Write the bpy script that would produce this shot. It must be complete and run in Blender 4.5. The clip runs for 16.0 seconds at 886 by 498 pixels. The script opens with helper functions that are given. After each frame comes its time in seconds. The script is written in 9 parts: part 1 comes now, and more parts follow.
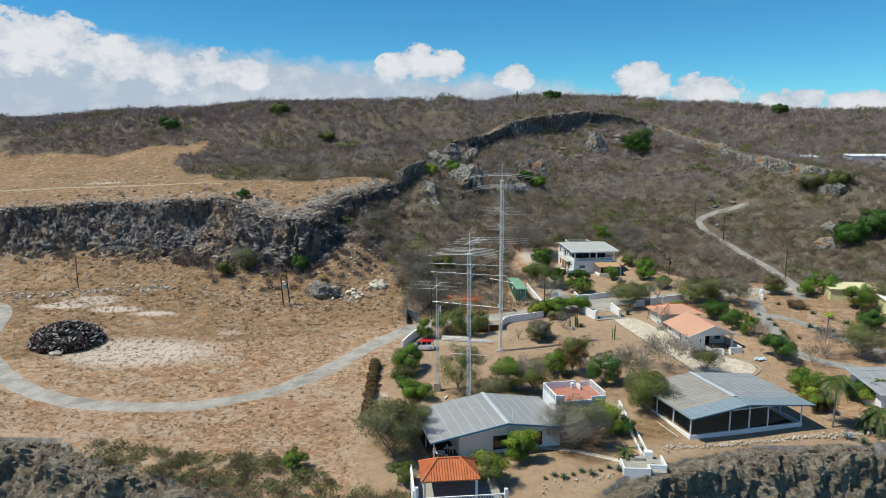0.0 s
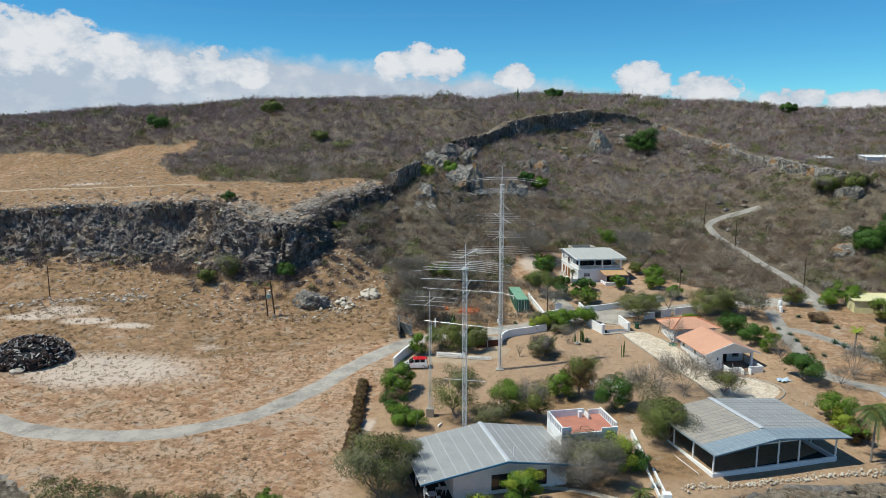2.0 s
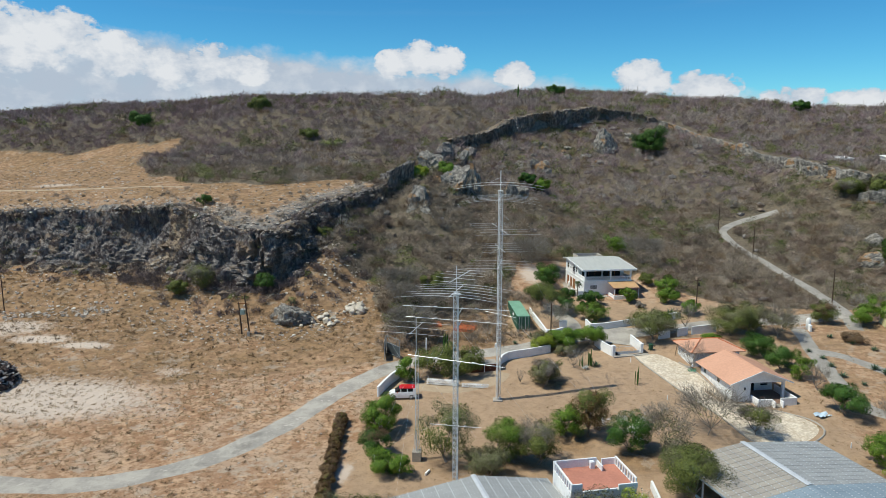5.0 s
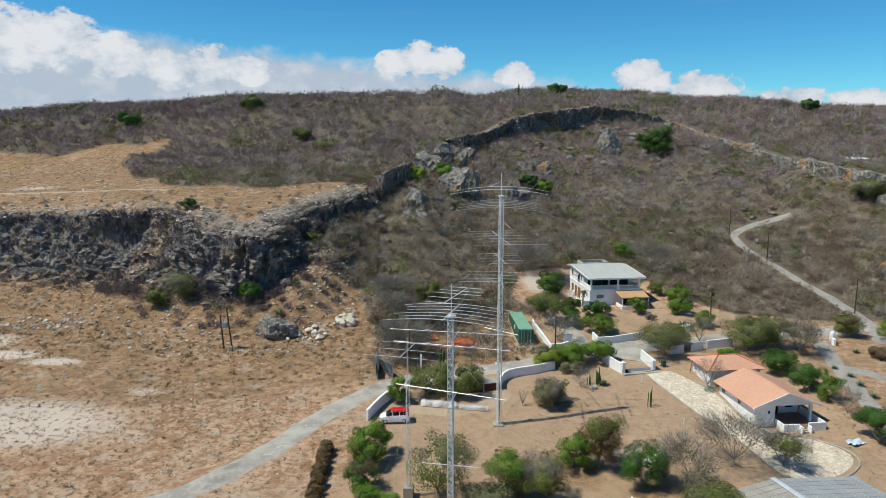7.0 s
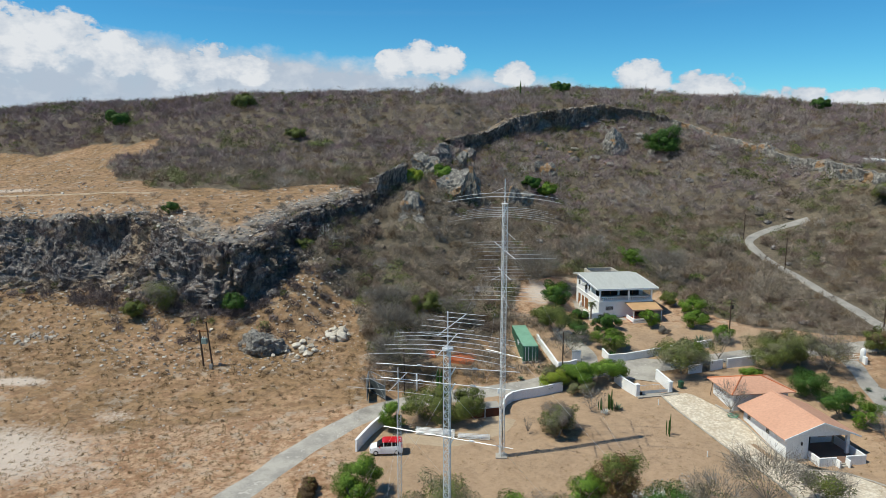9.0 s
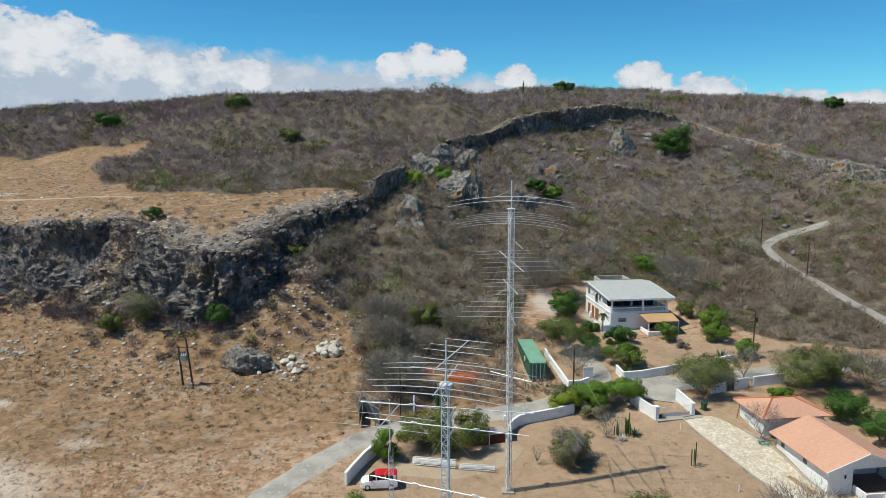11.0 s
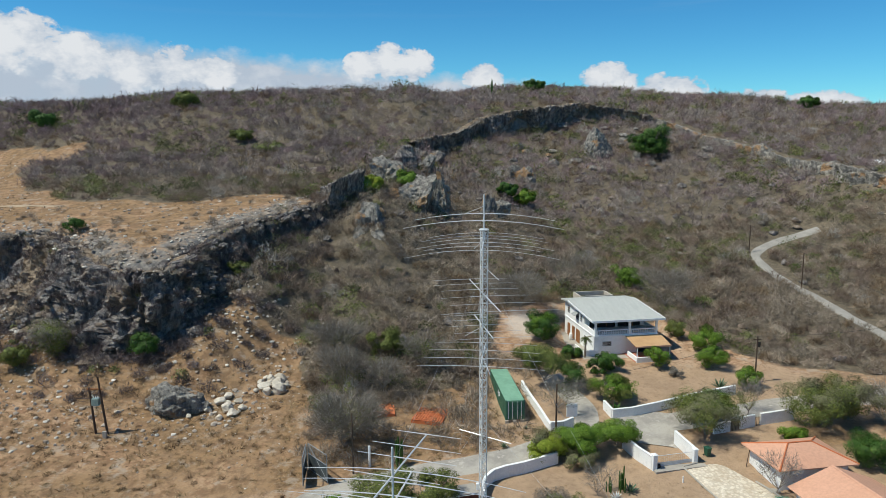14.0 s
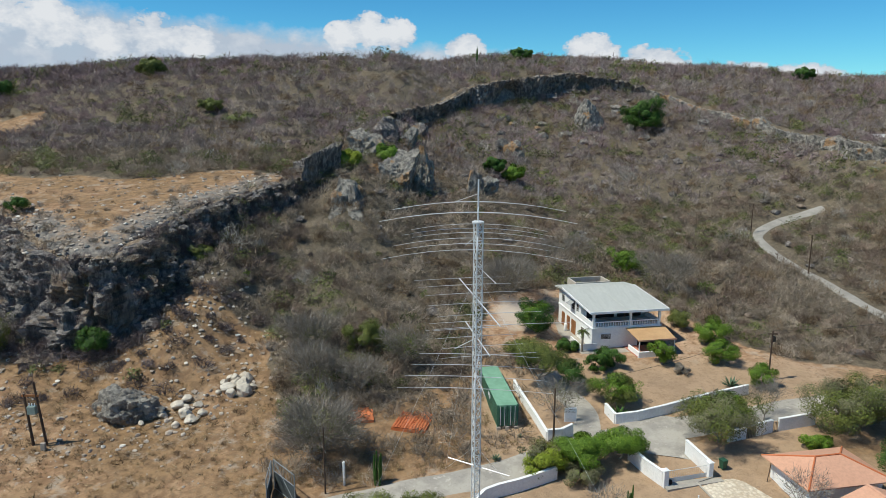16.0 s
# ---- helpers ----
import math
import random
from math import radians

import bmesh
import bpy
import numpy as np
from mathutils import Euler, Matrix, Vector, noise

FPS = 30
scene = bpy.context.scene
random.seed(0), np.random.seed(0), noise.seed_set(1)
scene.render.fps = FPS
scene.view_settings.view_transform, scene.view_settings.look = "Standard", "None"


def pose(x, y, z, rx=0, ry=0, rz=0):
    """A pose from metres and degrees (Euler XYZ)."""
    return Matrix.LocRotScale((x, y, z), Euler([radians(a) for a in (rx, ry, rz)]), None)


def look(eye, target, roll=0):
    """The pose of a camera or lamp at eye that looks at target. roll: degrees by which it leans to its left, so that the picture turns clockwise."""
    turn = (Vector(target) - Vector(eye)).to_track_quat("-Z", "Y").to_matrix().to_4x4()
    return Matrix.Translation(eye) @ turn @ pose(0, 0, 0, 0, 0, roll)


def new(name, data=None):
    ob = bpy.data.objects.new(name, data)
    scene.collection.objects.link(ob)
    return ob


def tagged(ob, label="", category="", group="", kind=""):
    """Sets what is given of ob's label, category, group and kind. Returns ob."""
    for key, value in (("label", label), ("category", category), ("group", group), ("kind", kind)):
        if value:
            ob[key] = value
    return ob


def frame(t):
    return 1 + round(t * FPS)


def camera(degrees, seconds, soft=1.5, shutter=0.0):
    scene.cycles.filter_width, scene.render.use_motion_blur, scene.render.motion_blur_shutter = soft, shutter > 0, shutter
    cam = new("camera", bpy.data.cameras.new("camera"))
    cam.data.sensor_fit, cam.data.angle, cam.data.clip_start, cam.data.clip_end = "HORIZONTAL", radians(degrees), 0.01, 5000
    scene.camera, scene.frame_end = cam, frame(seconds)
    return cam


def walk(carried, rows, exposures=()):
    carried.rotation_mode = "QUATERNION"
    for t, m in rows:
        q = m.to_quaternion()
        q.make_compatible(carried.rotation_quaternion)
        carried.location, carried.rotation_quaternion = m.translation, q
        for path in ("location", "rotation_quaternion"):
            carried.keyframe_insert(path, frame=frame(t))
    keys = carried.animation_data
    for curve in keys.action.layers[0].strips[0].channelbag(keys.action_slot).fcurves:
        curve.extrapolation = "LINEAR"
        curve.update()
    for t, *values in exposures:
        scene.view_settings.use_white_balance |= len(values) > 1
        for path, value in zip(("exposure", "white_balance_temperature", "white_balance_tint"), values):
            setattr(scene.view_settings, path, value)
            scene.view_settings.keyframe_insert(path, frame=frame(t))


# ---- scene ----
cam = camera(65.0, 16.0, soft=0.6)
# seconds, x, y, z, yaw, pitch, roll
PATH = [
    (0, -2.65, -124.65, 39.26, 3.634, -9.140, -0.176),
    (0.5, -2.64, -121.97, 39.35, 3.621, -9.177, -0.100),
    (1, -2.57, -119.28, 39.39, 3.613, -9.194, -0.086),
    (1.5, -2.50, -116.69, 39.41, 3.612, -9.203, -0.081),
    (2, -2.43, -114.16, 39.40, 3.627, -9.218, -0.076),
    (2.5, -2.36, -111.63, 39.40, 3.626, -9.246, -0.041),
    (3, -2.25, -109.09, 39.44, 3.629, -9.283, -0.018),
    (3.5, -2.12, -106.64, 39.53, 3.628, -9.331, 0.004),
    (4, -2.06, -104.38, 39.67, 3.608, -9.390, 0.027),
    (6.5, -1.89, -93.18, 39.50, 3.612, -9.386, 0.045),
    (7, -1.89, -90.90, 39.52, 3.610, -9.359, -0.021),
    (7.5, -1.93, -88.59, 39.57, 3.621, -9.352, -0.005),
    (8, -1.95, -86.19, 39.65, 3.622, -9.394, -0.001),
    (8.5, -2.01, -83.73, 39.71, 3.620, -9.422, 0.025),
    (11, -2.36, -72.30, 38.97, 3.775, -9.161, -0.171),
    (11.5, -2.40, -69.89, 39.01, 3.828, -9.157, -0.132),
    (12, -2.38, -67.32, 39.05, 3.568, -9.136, -0.144),
    (12.5, -2.44, -64.80, 39.09, 3.243, -9.128, -0.200),
    (13, -2.35, -62.30, 39.15, 2.881, -9.137, -0.256),
    (13.5, -2.24, -59.87, 39.21, 2.062, -9.174, -0.251),
    (14, -2.24, -57.40, 39.24, 1.164, -9.196, -0.208),
    (14.5, -2.32, -54.83, 39.27, 0.084, -9.214, -0.175),
    (15, -2.46, -52.17, 39.25, -0.232, -9.257, -0.096),
    (15.5, -2.60, -49.54, 39.23, -0.247, -9.740, 0.053),
    (16, -2.65, -46.99, 39.26, -0.302, -11.500, 0.078),
]


def flown(x, y, z, yaw, pitch, roll):
    return Matrix.Translation((x, y, z)) @ pose(0, 0, 0, 0, 0, yaw) @ pose(0, 0, 0, 90 + pitch) @ pose(0, 0, 0, 0, 0, roll)


walk(cam, [(row[0], flown(*row[1:])) for row in PATH])

# ---- light: high sun from the west, trade-wind sky ----
SUN_DIR = Vector((-0.503, -0.14, 0.853)).normalized()
world = bpy.data.worlds.new("sky")
scene.world = world
world.use_nodes = True
wn, wl = world.node_tree.nodes, world.node_tree.links
sky = wn.new("ShaderNodeTexSky")
sky.sky_type, sky.sun_disc = "NISHITA", False
sky.sun_elevation = math.asin(SUN_DIR.z)
sky.sun_rotation = math.atan2(SUN_DIR.x, SUN_DIR.y)
sky.air_density, sky.dust_density, sky.ozone_density = 0.8, 0.0, 4.0


def wmath(op, a, b=None, c=None, clamp=False):
    n = wn.new("ShaderNodeMath")
    n.operation, n.use_clamp = op, clamp
    for i, v in enumerate((a, b, c)):
        if v is None:
            continue
        if isinstance(v, (int, float)):
            n.inputs[i].default_value = v
        else:
            wl.new(v, n.inputs[i])
    return n.outputs[0]


def wnoise(vec, scale, detail, rough=0.55):
    n = wn.new("ShaderNodeTexNoise")
    n.inputs["Scale"].default_value, n.inputs["Detail"].default_value, n.inputs["Roughness"].default_value = scale, detail, rough
    wl.new(vec, n.inputs["Vector"])
    return n.outputs["Fac"]


coord = wn.new("ShaderNodeTexCoord").outputs["Generated"]
split = wn.new("ShaderNodeSeparateXYZ")
wl.new(coord, split.inputs[0])
AZ = wmath("MULTIPLY", wmath("ARCTAN2", split.outputs[0], split.outputs[1]), 57.2958)
EL = wmath("MULTIPLY", wmath("ARCSINE", split.outputs[2]), 57.2958)


def puff(az, el, wide, tall, gain=1.0):
    """A cumulus heap: full at (az, el) degrees, falling off over wide and tall."""
    a = wmath("DIVIDE", wmath("SUBTRACT", AZ, az), wide)
    e = wmath("DIVIDE", wmath("SUBTRACT", EL, el), tall)
    r = wmath("ADD", wmath("MULTIPLY", a, a), wmath("MULTIPLY", e, e))
    return wmath("MULTIPLY", wmath("SUBTRACT", 1.0, r), gain, clamp=True)


# heaps over the ridge, and a low bank that thins out upward all round the horizon
heaps = None
for az, el, wide, tall in (
    (-36, 6.2, 6.0, 3.2), (-32.0, 7.0, 3.6, 2.0), (-28.0, 5.6, 2.8, 2.0), (-24.6, 4.8, 2.6, 1.8), (-21.6, 5.4, 2.6, 1.9), (-18.8, 5.0, 2.2, 1.5), (-7.4, 5.4, 2.0, 1.5),
    (-5.6, 5.8, 1.9, 1.8), (-3.6, 5.5, 2.2, 1.7), (2.1, 4.6, 1.9, 1.5), (12.0, 4.1, 2.7, 1.8), (16.6, 3.5, 3.0, 1.5), (22.6, 2.5, 2.8, 1.2), (27, 2.0, 3.6, 1.3),
    (-50, 8, 9, 4.5), (48, 6, 9, 3.5), (70, 7, 12, 4), (100, 8, 14, 5), (-80, 8, 15, 5), (150, 8, 20, 5), (-130, 9, 22, 5),
):
    p = puff(az, el, wide, tall)
    heaps = p if heaps is None else wmath("MAXIMUM", heaps, p)
stretch = wn.new("ShaderNodeMapping")
stretch.inputs["Scale"].default_value = (1.0, 1.0, 1.5)
wl.new(coord, stretch.inputs["Vector"])
fluff = wnoise(stretch.outputs[0], 22.0, 9.0, 0.6)
rise = wmath("SUBTRACT", wmath("MINIMUM", 7.6, wmath("ADD", 5.0, wmath("MULTIPLY", AZ, -0.095))), EL)
bank = wmath("MULTIPLY", wmath("ADD", rise, wmath("MULTIPLY", wmath("SUBTRACT", fluff, 0.5), 2.6)), 0.8, clamp=True)
broad = wnoise(stretch.outputs[0], 6.0, 5.0)
near_heap = wmath("MULTIPLY", heaps, 5.0, clamp=True)
curl = wmath("ADD", wmath("SUBTRACT", fluff, 0.5), wmath("MULTIPLY", wmath("SUBTRACT", wnoise(stretch.outputs[0], 70.0, 6.0, 0.6), 0.5), 0.55))
crisp = wmath("ADD", heaps, wmath("MULTIPLY", wmath("MULTIPLY", curl, 2.2), near_heap))
heap_cover = wmath("MULTIPLY", wmath("SUBTRACT", crisp, 0.24), 3.6, clamp=True)
bank_cover = wmath("MULTIPLY", wmath("MULTIPLY", bank, wmath("ADD", 0.62, wmath("MULTIPLY", broad, 0.75))), 1.0, clamp=True)
wisp_map = wn.new("ShaderNodeMapping")
wisp_map.inputs["Scale"].default_value = (1.5, 5.0, 30.0)
wl.new(coord, wisp_map.inputs["Vector"])
wisp = wmath("MULTIPLY", wmath("SUBTRACT", wnoise(wisp_map.outputs[0], 1.6, 6.0), 0.52), 1.6, clamp=True)
wisp_cover = wmath("MULTIPLY", wisp, wmath("MULTIPLY", wmath("SUBTRACT", EL, 9.0), 0.3, clamp=True))
cover = wmath("MAXIMUM", wmath("MAXIMUM", heap_cover, bank_cover), wisp_cover)
# sunlit heads, greyer undersides
lit = wmath("ADD", wmath("MULTIPLY", heap_cover, wmath("MULTIPLY", crisp, 0.75)), wmath("MULTIPLY", wmath("SUBTRACT", fluff, 0.46), 2.2), clamp=True)
shade = wn.new("ShaderNodeMix")
shade.data_type = "RGBA"
shade.inputs[6].default_value = (4.5, 5.3, 6.3, 1)
shade.inputs[7].default_value = (7.5, 7.8, 8.1, 1)
wl.new(lit, shade.inputs[0])
blue = wn.new("ShaderNodeHueSaturation")
blue.inputs["Saturation"].default_value = 1.2
blue.inputs["Value"].default_value = 1.0
wl.new(sky.outputs[0], blue.inputs["Color"])
over = wn.new("ShaderNodeMix")
over.data_type = "RGBA"
wl.new(cover, over.inputs[0])
haze = wn.new("ShaderNodeMix")
haze.data_type, haze.blend_type = "RGBA", "MULTIPLY"
haze.inputs[0].default_value = 1.0
haze.inputs[7].default_value = (0.52, 1.09, 1.16, 1)
wl.new(blue.outputs[0], haze.inputs[6])
wl.new(haze.outputs[2], over.inputs[6])
wl.new(shade.outputs[2], over.inputs[7])
wn["Background"].inputs["Strength"].default_value = 0.1
wl.new(over.outputs[2], wn["Background"].inputs["Color"])

sun_data = bpy.data.lights.new("sun", "SUN")
sun_data.energy, sun_data.angle, sun_data.color = 4.65, radians(0.5), (0.955, 0.95, 0.83)
sun = new("sun", sun_data)
sun.matrix_world = look(SUN_DIR * 300, (0, 0, 0))

# ---- the lie of the land: cross-sections running inland, height over the tall mast's foot ----
ALONG = [-60, -50, -20, 0, 20, 40, 60, 85, 110, 140, 170, 200, 250, 300]
SECTIONS = []
SECTIONS.append((-260, [-5, -2, -1, 0, 2, 4, 7, 9, 12, 20, 32, 43, 50.5, 52]))
SECTIONS.append((-170, [-5, -2, -1, 0, 2, 4, 7, 10, 14, 22, 33.5, 45.5, 55.5, 57.5]))
SECTIONS.append((-75, [-5, -1, -1, -0.5, 2.5, 5, 8, 12, 20, 30, 44, 52, 60, 61]))
SECTIONS.append((-40, [-5, -1.5, -1.2, -0.3, 1.2, 4, 9, 17, 28, 37, 46, 54, 61, 62]))
SECTIONS.append((-20, [-5, -1.5, -1, 0, 2, 4.5, 10.5, 27, 31, 39, 48, 57, 62, 63]))
SECTIONS.append((0, [-5, -1.5, -1, 0, 2, 4.5, 9.5, 17, 23, 31, 40, 50, 63, 64]))
SECTIONS.append((25, [-6, -1.5, -0.5, 0.5, 2.2, 4.8, 7.5, 12, 18, 26, 38, 50, 63, 65]))
SECTIONS.append((50, [-6, -2, -1, 1, 3, 5, 7, 11, 17, 28, 38, 47, 60, 64]))
SECTIONS.append((75, [-6, -2, -1, 1.5, 3.5, 5.5, 7, 11, 19, 32, 39, 46, 58, 63]))
SECTIONS.append((115, [-6, -2, 0, 2, 4, 7, 13, 21, 27, 30.5, 36.5, 44.5, 56.5, 60]))
SECTIONS.append((170, [-6, -1, 1, 3, 6, 10, 16, 23, 27, 30.5, 37, 45, 54, 56]))
PLATEAU = ([30, 40, 46, 52, 57, 70, 85, 105, 120, 132, 172, 210, 260, 320], [15.5, 17.4, 19, 20.8, 22.2, 24.4, 26.7, 28.5, 31, 36, 46, 53, 60, 61])
# rim of the old quarry, from the west round the jutting crag to the notch in the rock
RIM = [(-400, 62), (-130, 60), (-115, 62), (-98, 60), (-84, 60), (-76, 63), (-67, 56.5), (-60, 49.5), (-54, 46), (-48, 47), (-45.6, 53), (-44, 60), (-41.5, 66), (-37, 72), (-32.5, 79), (-28.5, 85), (-24, 89), (-23, 100), (-26, 125)]
# seaward edge of the land
SHORE = ([-400, -68, -60, -54, -47, -38, -28, -18, 0, 10, 17, 27, 34, 45, 60, 400], [-38, -39.5, -41, -44.5, -46.5, -49.5, -52, -55, -57, -51, -44, -39.6, -36.6, -35.4, -34.8, -34.8])


# ledge of rock across the hill's brow and down the eastern spur: x, y, height of its top, drop in front
LEDGE = [
    (-16, 150, 37.0, 1.5), (-8, 155.5, 38.5, 2.5), (-1.6, 162.5, 40.2, 3.5), (4, 168.5, 44.0, 6.0), (13.5, 174, 46.3, 6.5), (21, 177, 47.3, 6.5), (29, 180, 48.4, 6.0), (40, 187, 49.8, 5.0), (55, 194, 48.0, 3.5),
    (66, 193, 45.2, 3.6), (72.3, 188, 43.1, 3.0), (81.4, 172, 38.5, 2.4), (85, 158, 36.7, 2.2), (87.4, 140, 34.2, 2.2), (91, 128, 32.2, 2.2), (92.3, 114, 31.4, 2.2), (95, 104, 30.0, 1.8), (104, 92, 28.0, 1.0),
]


def smooth(v):
    v = np.clip(v, 0, 1)
    return v * v * (3 - 2 * v)


def low_land(x, y):
    cols = np.stack([sum(np.interp(y + d, ALONG, zs) for d in (-7, -3.5, 0, 3.5, 7)) / 5 for _, zs in SECTIONS])
    xs = np.array([c for c, _ in SECTIONS], float)
    k = np.clip(np.searchsorted(xs, x) - 1, 0, len(xs) - 2)
    w = smooth((x - xs[k]) / (xs[k + 1] - xs[k]))
    n = np.arange(x.size)
    return cols[k, n] * (1 - w) + cols[k + 1, n] * w


def line_side(x, y, line):
    """Metres behind (+) or in front of (-) a broken line, and how far along it, in corners."""
    best, side, along = np.full(x.shape, 1e9), np.ones(x.shape), np.zeros(x.shape)
    for i, ((ax, ay), (bx, by)) in enumerate(zip(line, line[1:])):
        ux, uy = bx - ax, by - ay
        t = np.clip(((x - ax) * ux + (y - ay) * uy) / (ux * ux + uy * uy), 0, 1)
        d = np.hypot(x - ax - t * ux, y - ay - t * uy)
        left = ux * (y - ay) - uy * (x - ax)
        near = d < best - 1e-9
        side = np.where(near, np.sign(left), side)
        along = np.where(near, i + t, along)
        best = np.minimum(best, d)
    return best * side, along


def rim_side(x, y):
    return line_side(x, y, RIM)[0]


def wave(x, y, size, seed):
    """Cheap smooth noise, about -1 to 1."""
    a = np.sin(x / size * 1.0 + seed) + np.sin((0.6 * x + 0.8 * y) / size * 1.37 + 2.1 * seed)
    b = np.sin((-0.7 * x + 0.7 * y) / size * 0.83 + 3.3 * seed) + np.sin(y / size * 1.21 + 0.7 * seed)
    c = np.sin((0.9 * x - 0.5 * y) / size * 2.3 + 1.9 * seed) * 0.5
    return (a + b + c) / 3.2


def hill(x, y):
    low = low_land(x, y)
    # bank of spoil below the quarry face
    low = low + 2.2 * smooth((y - 33) / 9) * smooth((-26 - x) / 12) * smooth((x + 170) / 40)
    high = np.interp(y, *PLATEAU) - np.maximum(-90 - x, 0) * 0.06
    s = rim_side(x + 0.8 * wave(x, y, 4, 1), y + 0.8 * wave(x, y, 5, 4))
    # scrub-grown bank that climbs to the low wall between the crag and the notch
    wall = np.interp(x, [-46, -42, -36, -30, -24], [12, 9, 5.5, 4.5, 6])
    bank = np.maximum(high - wall - low, 0) * smooth((s + 17) / 16) * smooth((x + 47.5) / 4) * smooth((-15 - x) / 9)
    low = np.where(s < 3, low + bank, low)
    step = 0.93 * smooth((s + 0.2) / 1.8) + 0.07 * smooth(s / 6.0)
    z = low + (np.maximum(high, low) - low) * step * smooth((150 - y) / 30)
    crest = np.interp(x, [-260, -190, -110, -40, -5, 25, 50, 80, 120, 170, 240], [1.0, 1.4, 3.6, 7.6, 6.8, 3.4, 2.5, 2.2, 2.8, 3.4, 3.6])
    return z - crest * smooth((y - 190) / 50)


LEDGE_PLAN = [q[:2] for q in LEDGE]
LEDGE_BASE = hill(*np.array(LEDGE_PLAN, float).T)


def land(x, y):
    x, y = np.atleast_1d(np.asarray(x, float)), np.atleast_1d(np.asarray(y, float))
    z = hill(x, y)
    d, along = line_side(x, y, LEDGE_PLAN)
    corner = np.arange(len(LEDGE))
    top, drop = np.interp(along, corner, [q[2] for q in LEDGE]), np.interp(along, corner, [q[3] for q in LEDGE])
    aim = top - drop * (1 - smooth((d + 0.6) / 1.8)) - np.interp(along, corner, LEDGE_BASE)
    z = z + aim * np.exp(-(d / np.where(d > 0, np.where(along > 10.5, 13.0, 30.0), np.where(along > 9.5, 11.0, 20.0))) ** 2)
    rough = smooth((y - 70) / 60)
    z = z + rough * (1.3 * wave(x, y, 11, 2) + 0.6 * wave(x, y, 4.3, 5)) * (1 - 0.7 * np.exp(-(d / 8) ** 2)) + 0.12 * wave(x, y, 3.1, 7)
    # levelled ground round the white house and the bungalow
    pad = smooth((x - 13) / 2.5) * smooth((33 - x) / 2) * smooth((y - 43) / 3) * smooth((65 - y) / 3)
    z = z + (5.42 - z) * pad
    pad = smooth((x - 33) / 2.5) * smooth((46 - x) / 2.5) * smooth((y + 6) / 3) * smooth((14 - y) / 3)
    z = z + (np.minimum(0.32 + 0.05 * np.maximum(y - 4, 0), z) - z) * pad
    edge = np.interp(x, *SHORE) + 0.8 * wave(x, y * 0, 3.0, 9)
    return z - 13 * smooth((edge + 0.7 - y) / 1.5)


def height(x, y):
    return float(land(x, y)[0])


# ---- materials ----
class Nodes:
    """A short way to write a node material."""

    def __init__(self, name):
        self.m = bpy.data.materials.new(name)
        self.m.use_nodes = True
        self.n, self.l = self.m.node_tree.nodes, self.m.node_tree.links
        self.b = self.n["Principled BSDF"]
        self.pos = self.n.new("ShaderNodeNewGeometry").outputs["Position"]

    def put(self, value, socket):
        if isinstance(value, (int, float)):
            socket.default_value = value
        elif isinstance(value, tuple):
            socket.default_value = (*value, 1) if len(value) == 3 and len(socket.default_value) == 4 else value
        else:
            self.l.new(value, socket)

    def noise(self, scale, detail=4.0, rough=0.6, stretch=None, vec=None):
        t = self.n.new("ShaderNodeTexNoise")
        t.inputs["Scale"].default_value, t.inputs["Detail"].default_value, t.inputs["Roughness"].default_value = scale, detail, rough
        v = vec or self.pos
        if stretch:
            mp = self.n.new("ShaderNodeMapping")
            mp.inputs["Scale"].default_value = stretch
            self.l.new(v, mp.inputs["Vector"])
            v = mp.outputs[0]
        self.l.new(v, t.inputs["Vector"])
        return t.outputs["Fac"]

    def math(self, op, a, b=0.0, clamp=False):
        t = self.n.new("ShaderNodeMath")
        t.operation, t.use_clamp = op, clamp
        self.put(a, t.inputs[0])
        self.put(b, t.inputs[1])
        return t.outputs[0]

    def ramp(self, v, lo, hi):
        t = self.n.new("ShaderNodeMapRange")
        t.interpolation_type = "SMOOTHSTEP"
        t.inputs["From Min"].default_value, t.inputs["From Max"].default_value = lo, hi
        self.put(v, t.inputs["Value"])
        return t.outputs["Result"]

    def mix(self, f, a, b):
        t = self.n.new("ShaderNodeMix")
        t.data_type = "RGBA"
        self.put(f, t.inputs[0])
        self.put(a, t.inputs[6])
        self.put(b, t.inputs[7])
        return t.outputs[2]

    def attribute(self, name):
        t = self.n.new("ShaderNodeAttribute")
        t.attribute_name = name
        return t.outputs["Fac"]

    def random(self, island=False):
        if island:
            return self.n.new("ShaderNodeNewGeometry").outputs["Random Per Island"]
        return self.n.new("ShaderNodeObjectInfo").outputs["Random"]

    def done(self, colour, rough=0.85, metal=0.0, bump=None, depth=0.05, spec=0.3):
        self.put(colour, self.b.inputs["Base Color"])
        self.put(rough, self.b.inputs["Roughness"])
        self.put(metal, self.b.inputs["Metallic"])
        self.put(spec, self.b.inputs["Specular IOR Level"])
        if bump is not None:
            t = self.n.new("ShaderNodeBump")
            t.inputs["Distance"].default_value = depth
            t.inputs["Strength"].default_value = 1.0
            self.l.new(bump, t.inputs["Height"])
            self.l.new(t.outputs[0], self.b.inputs["Normal"])
        return self.m


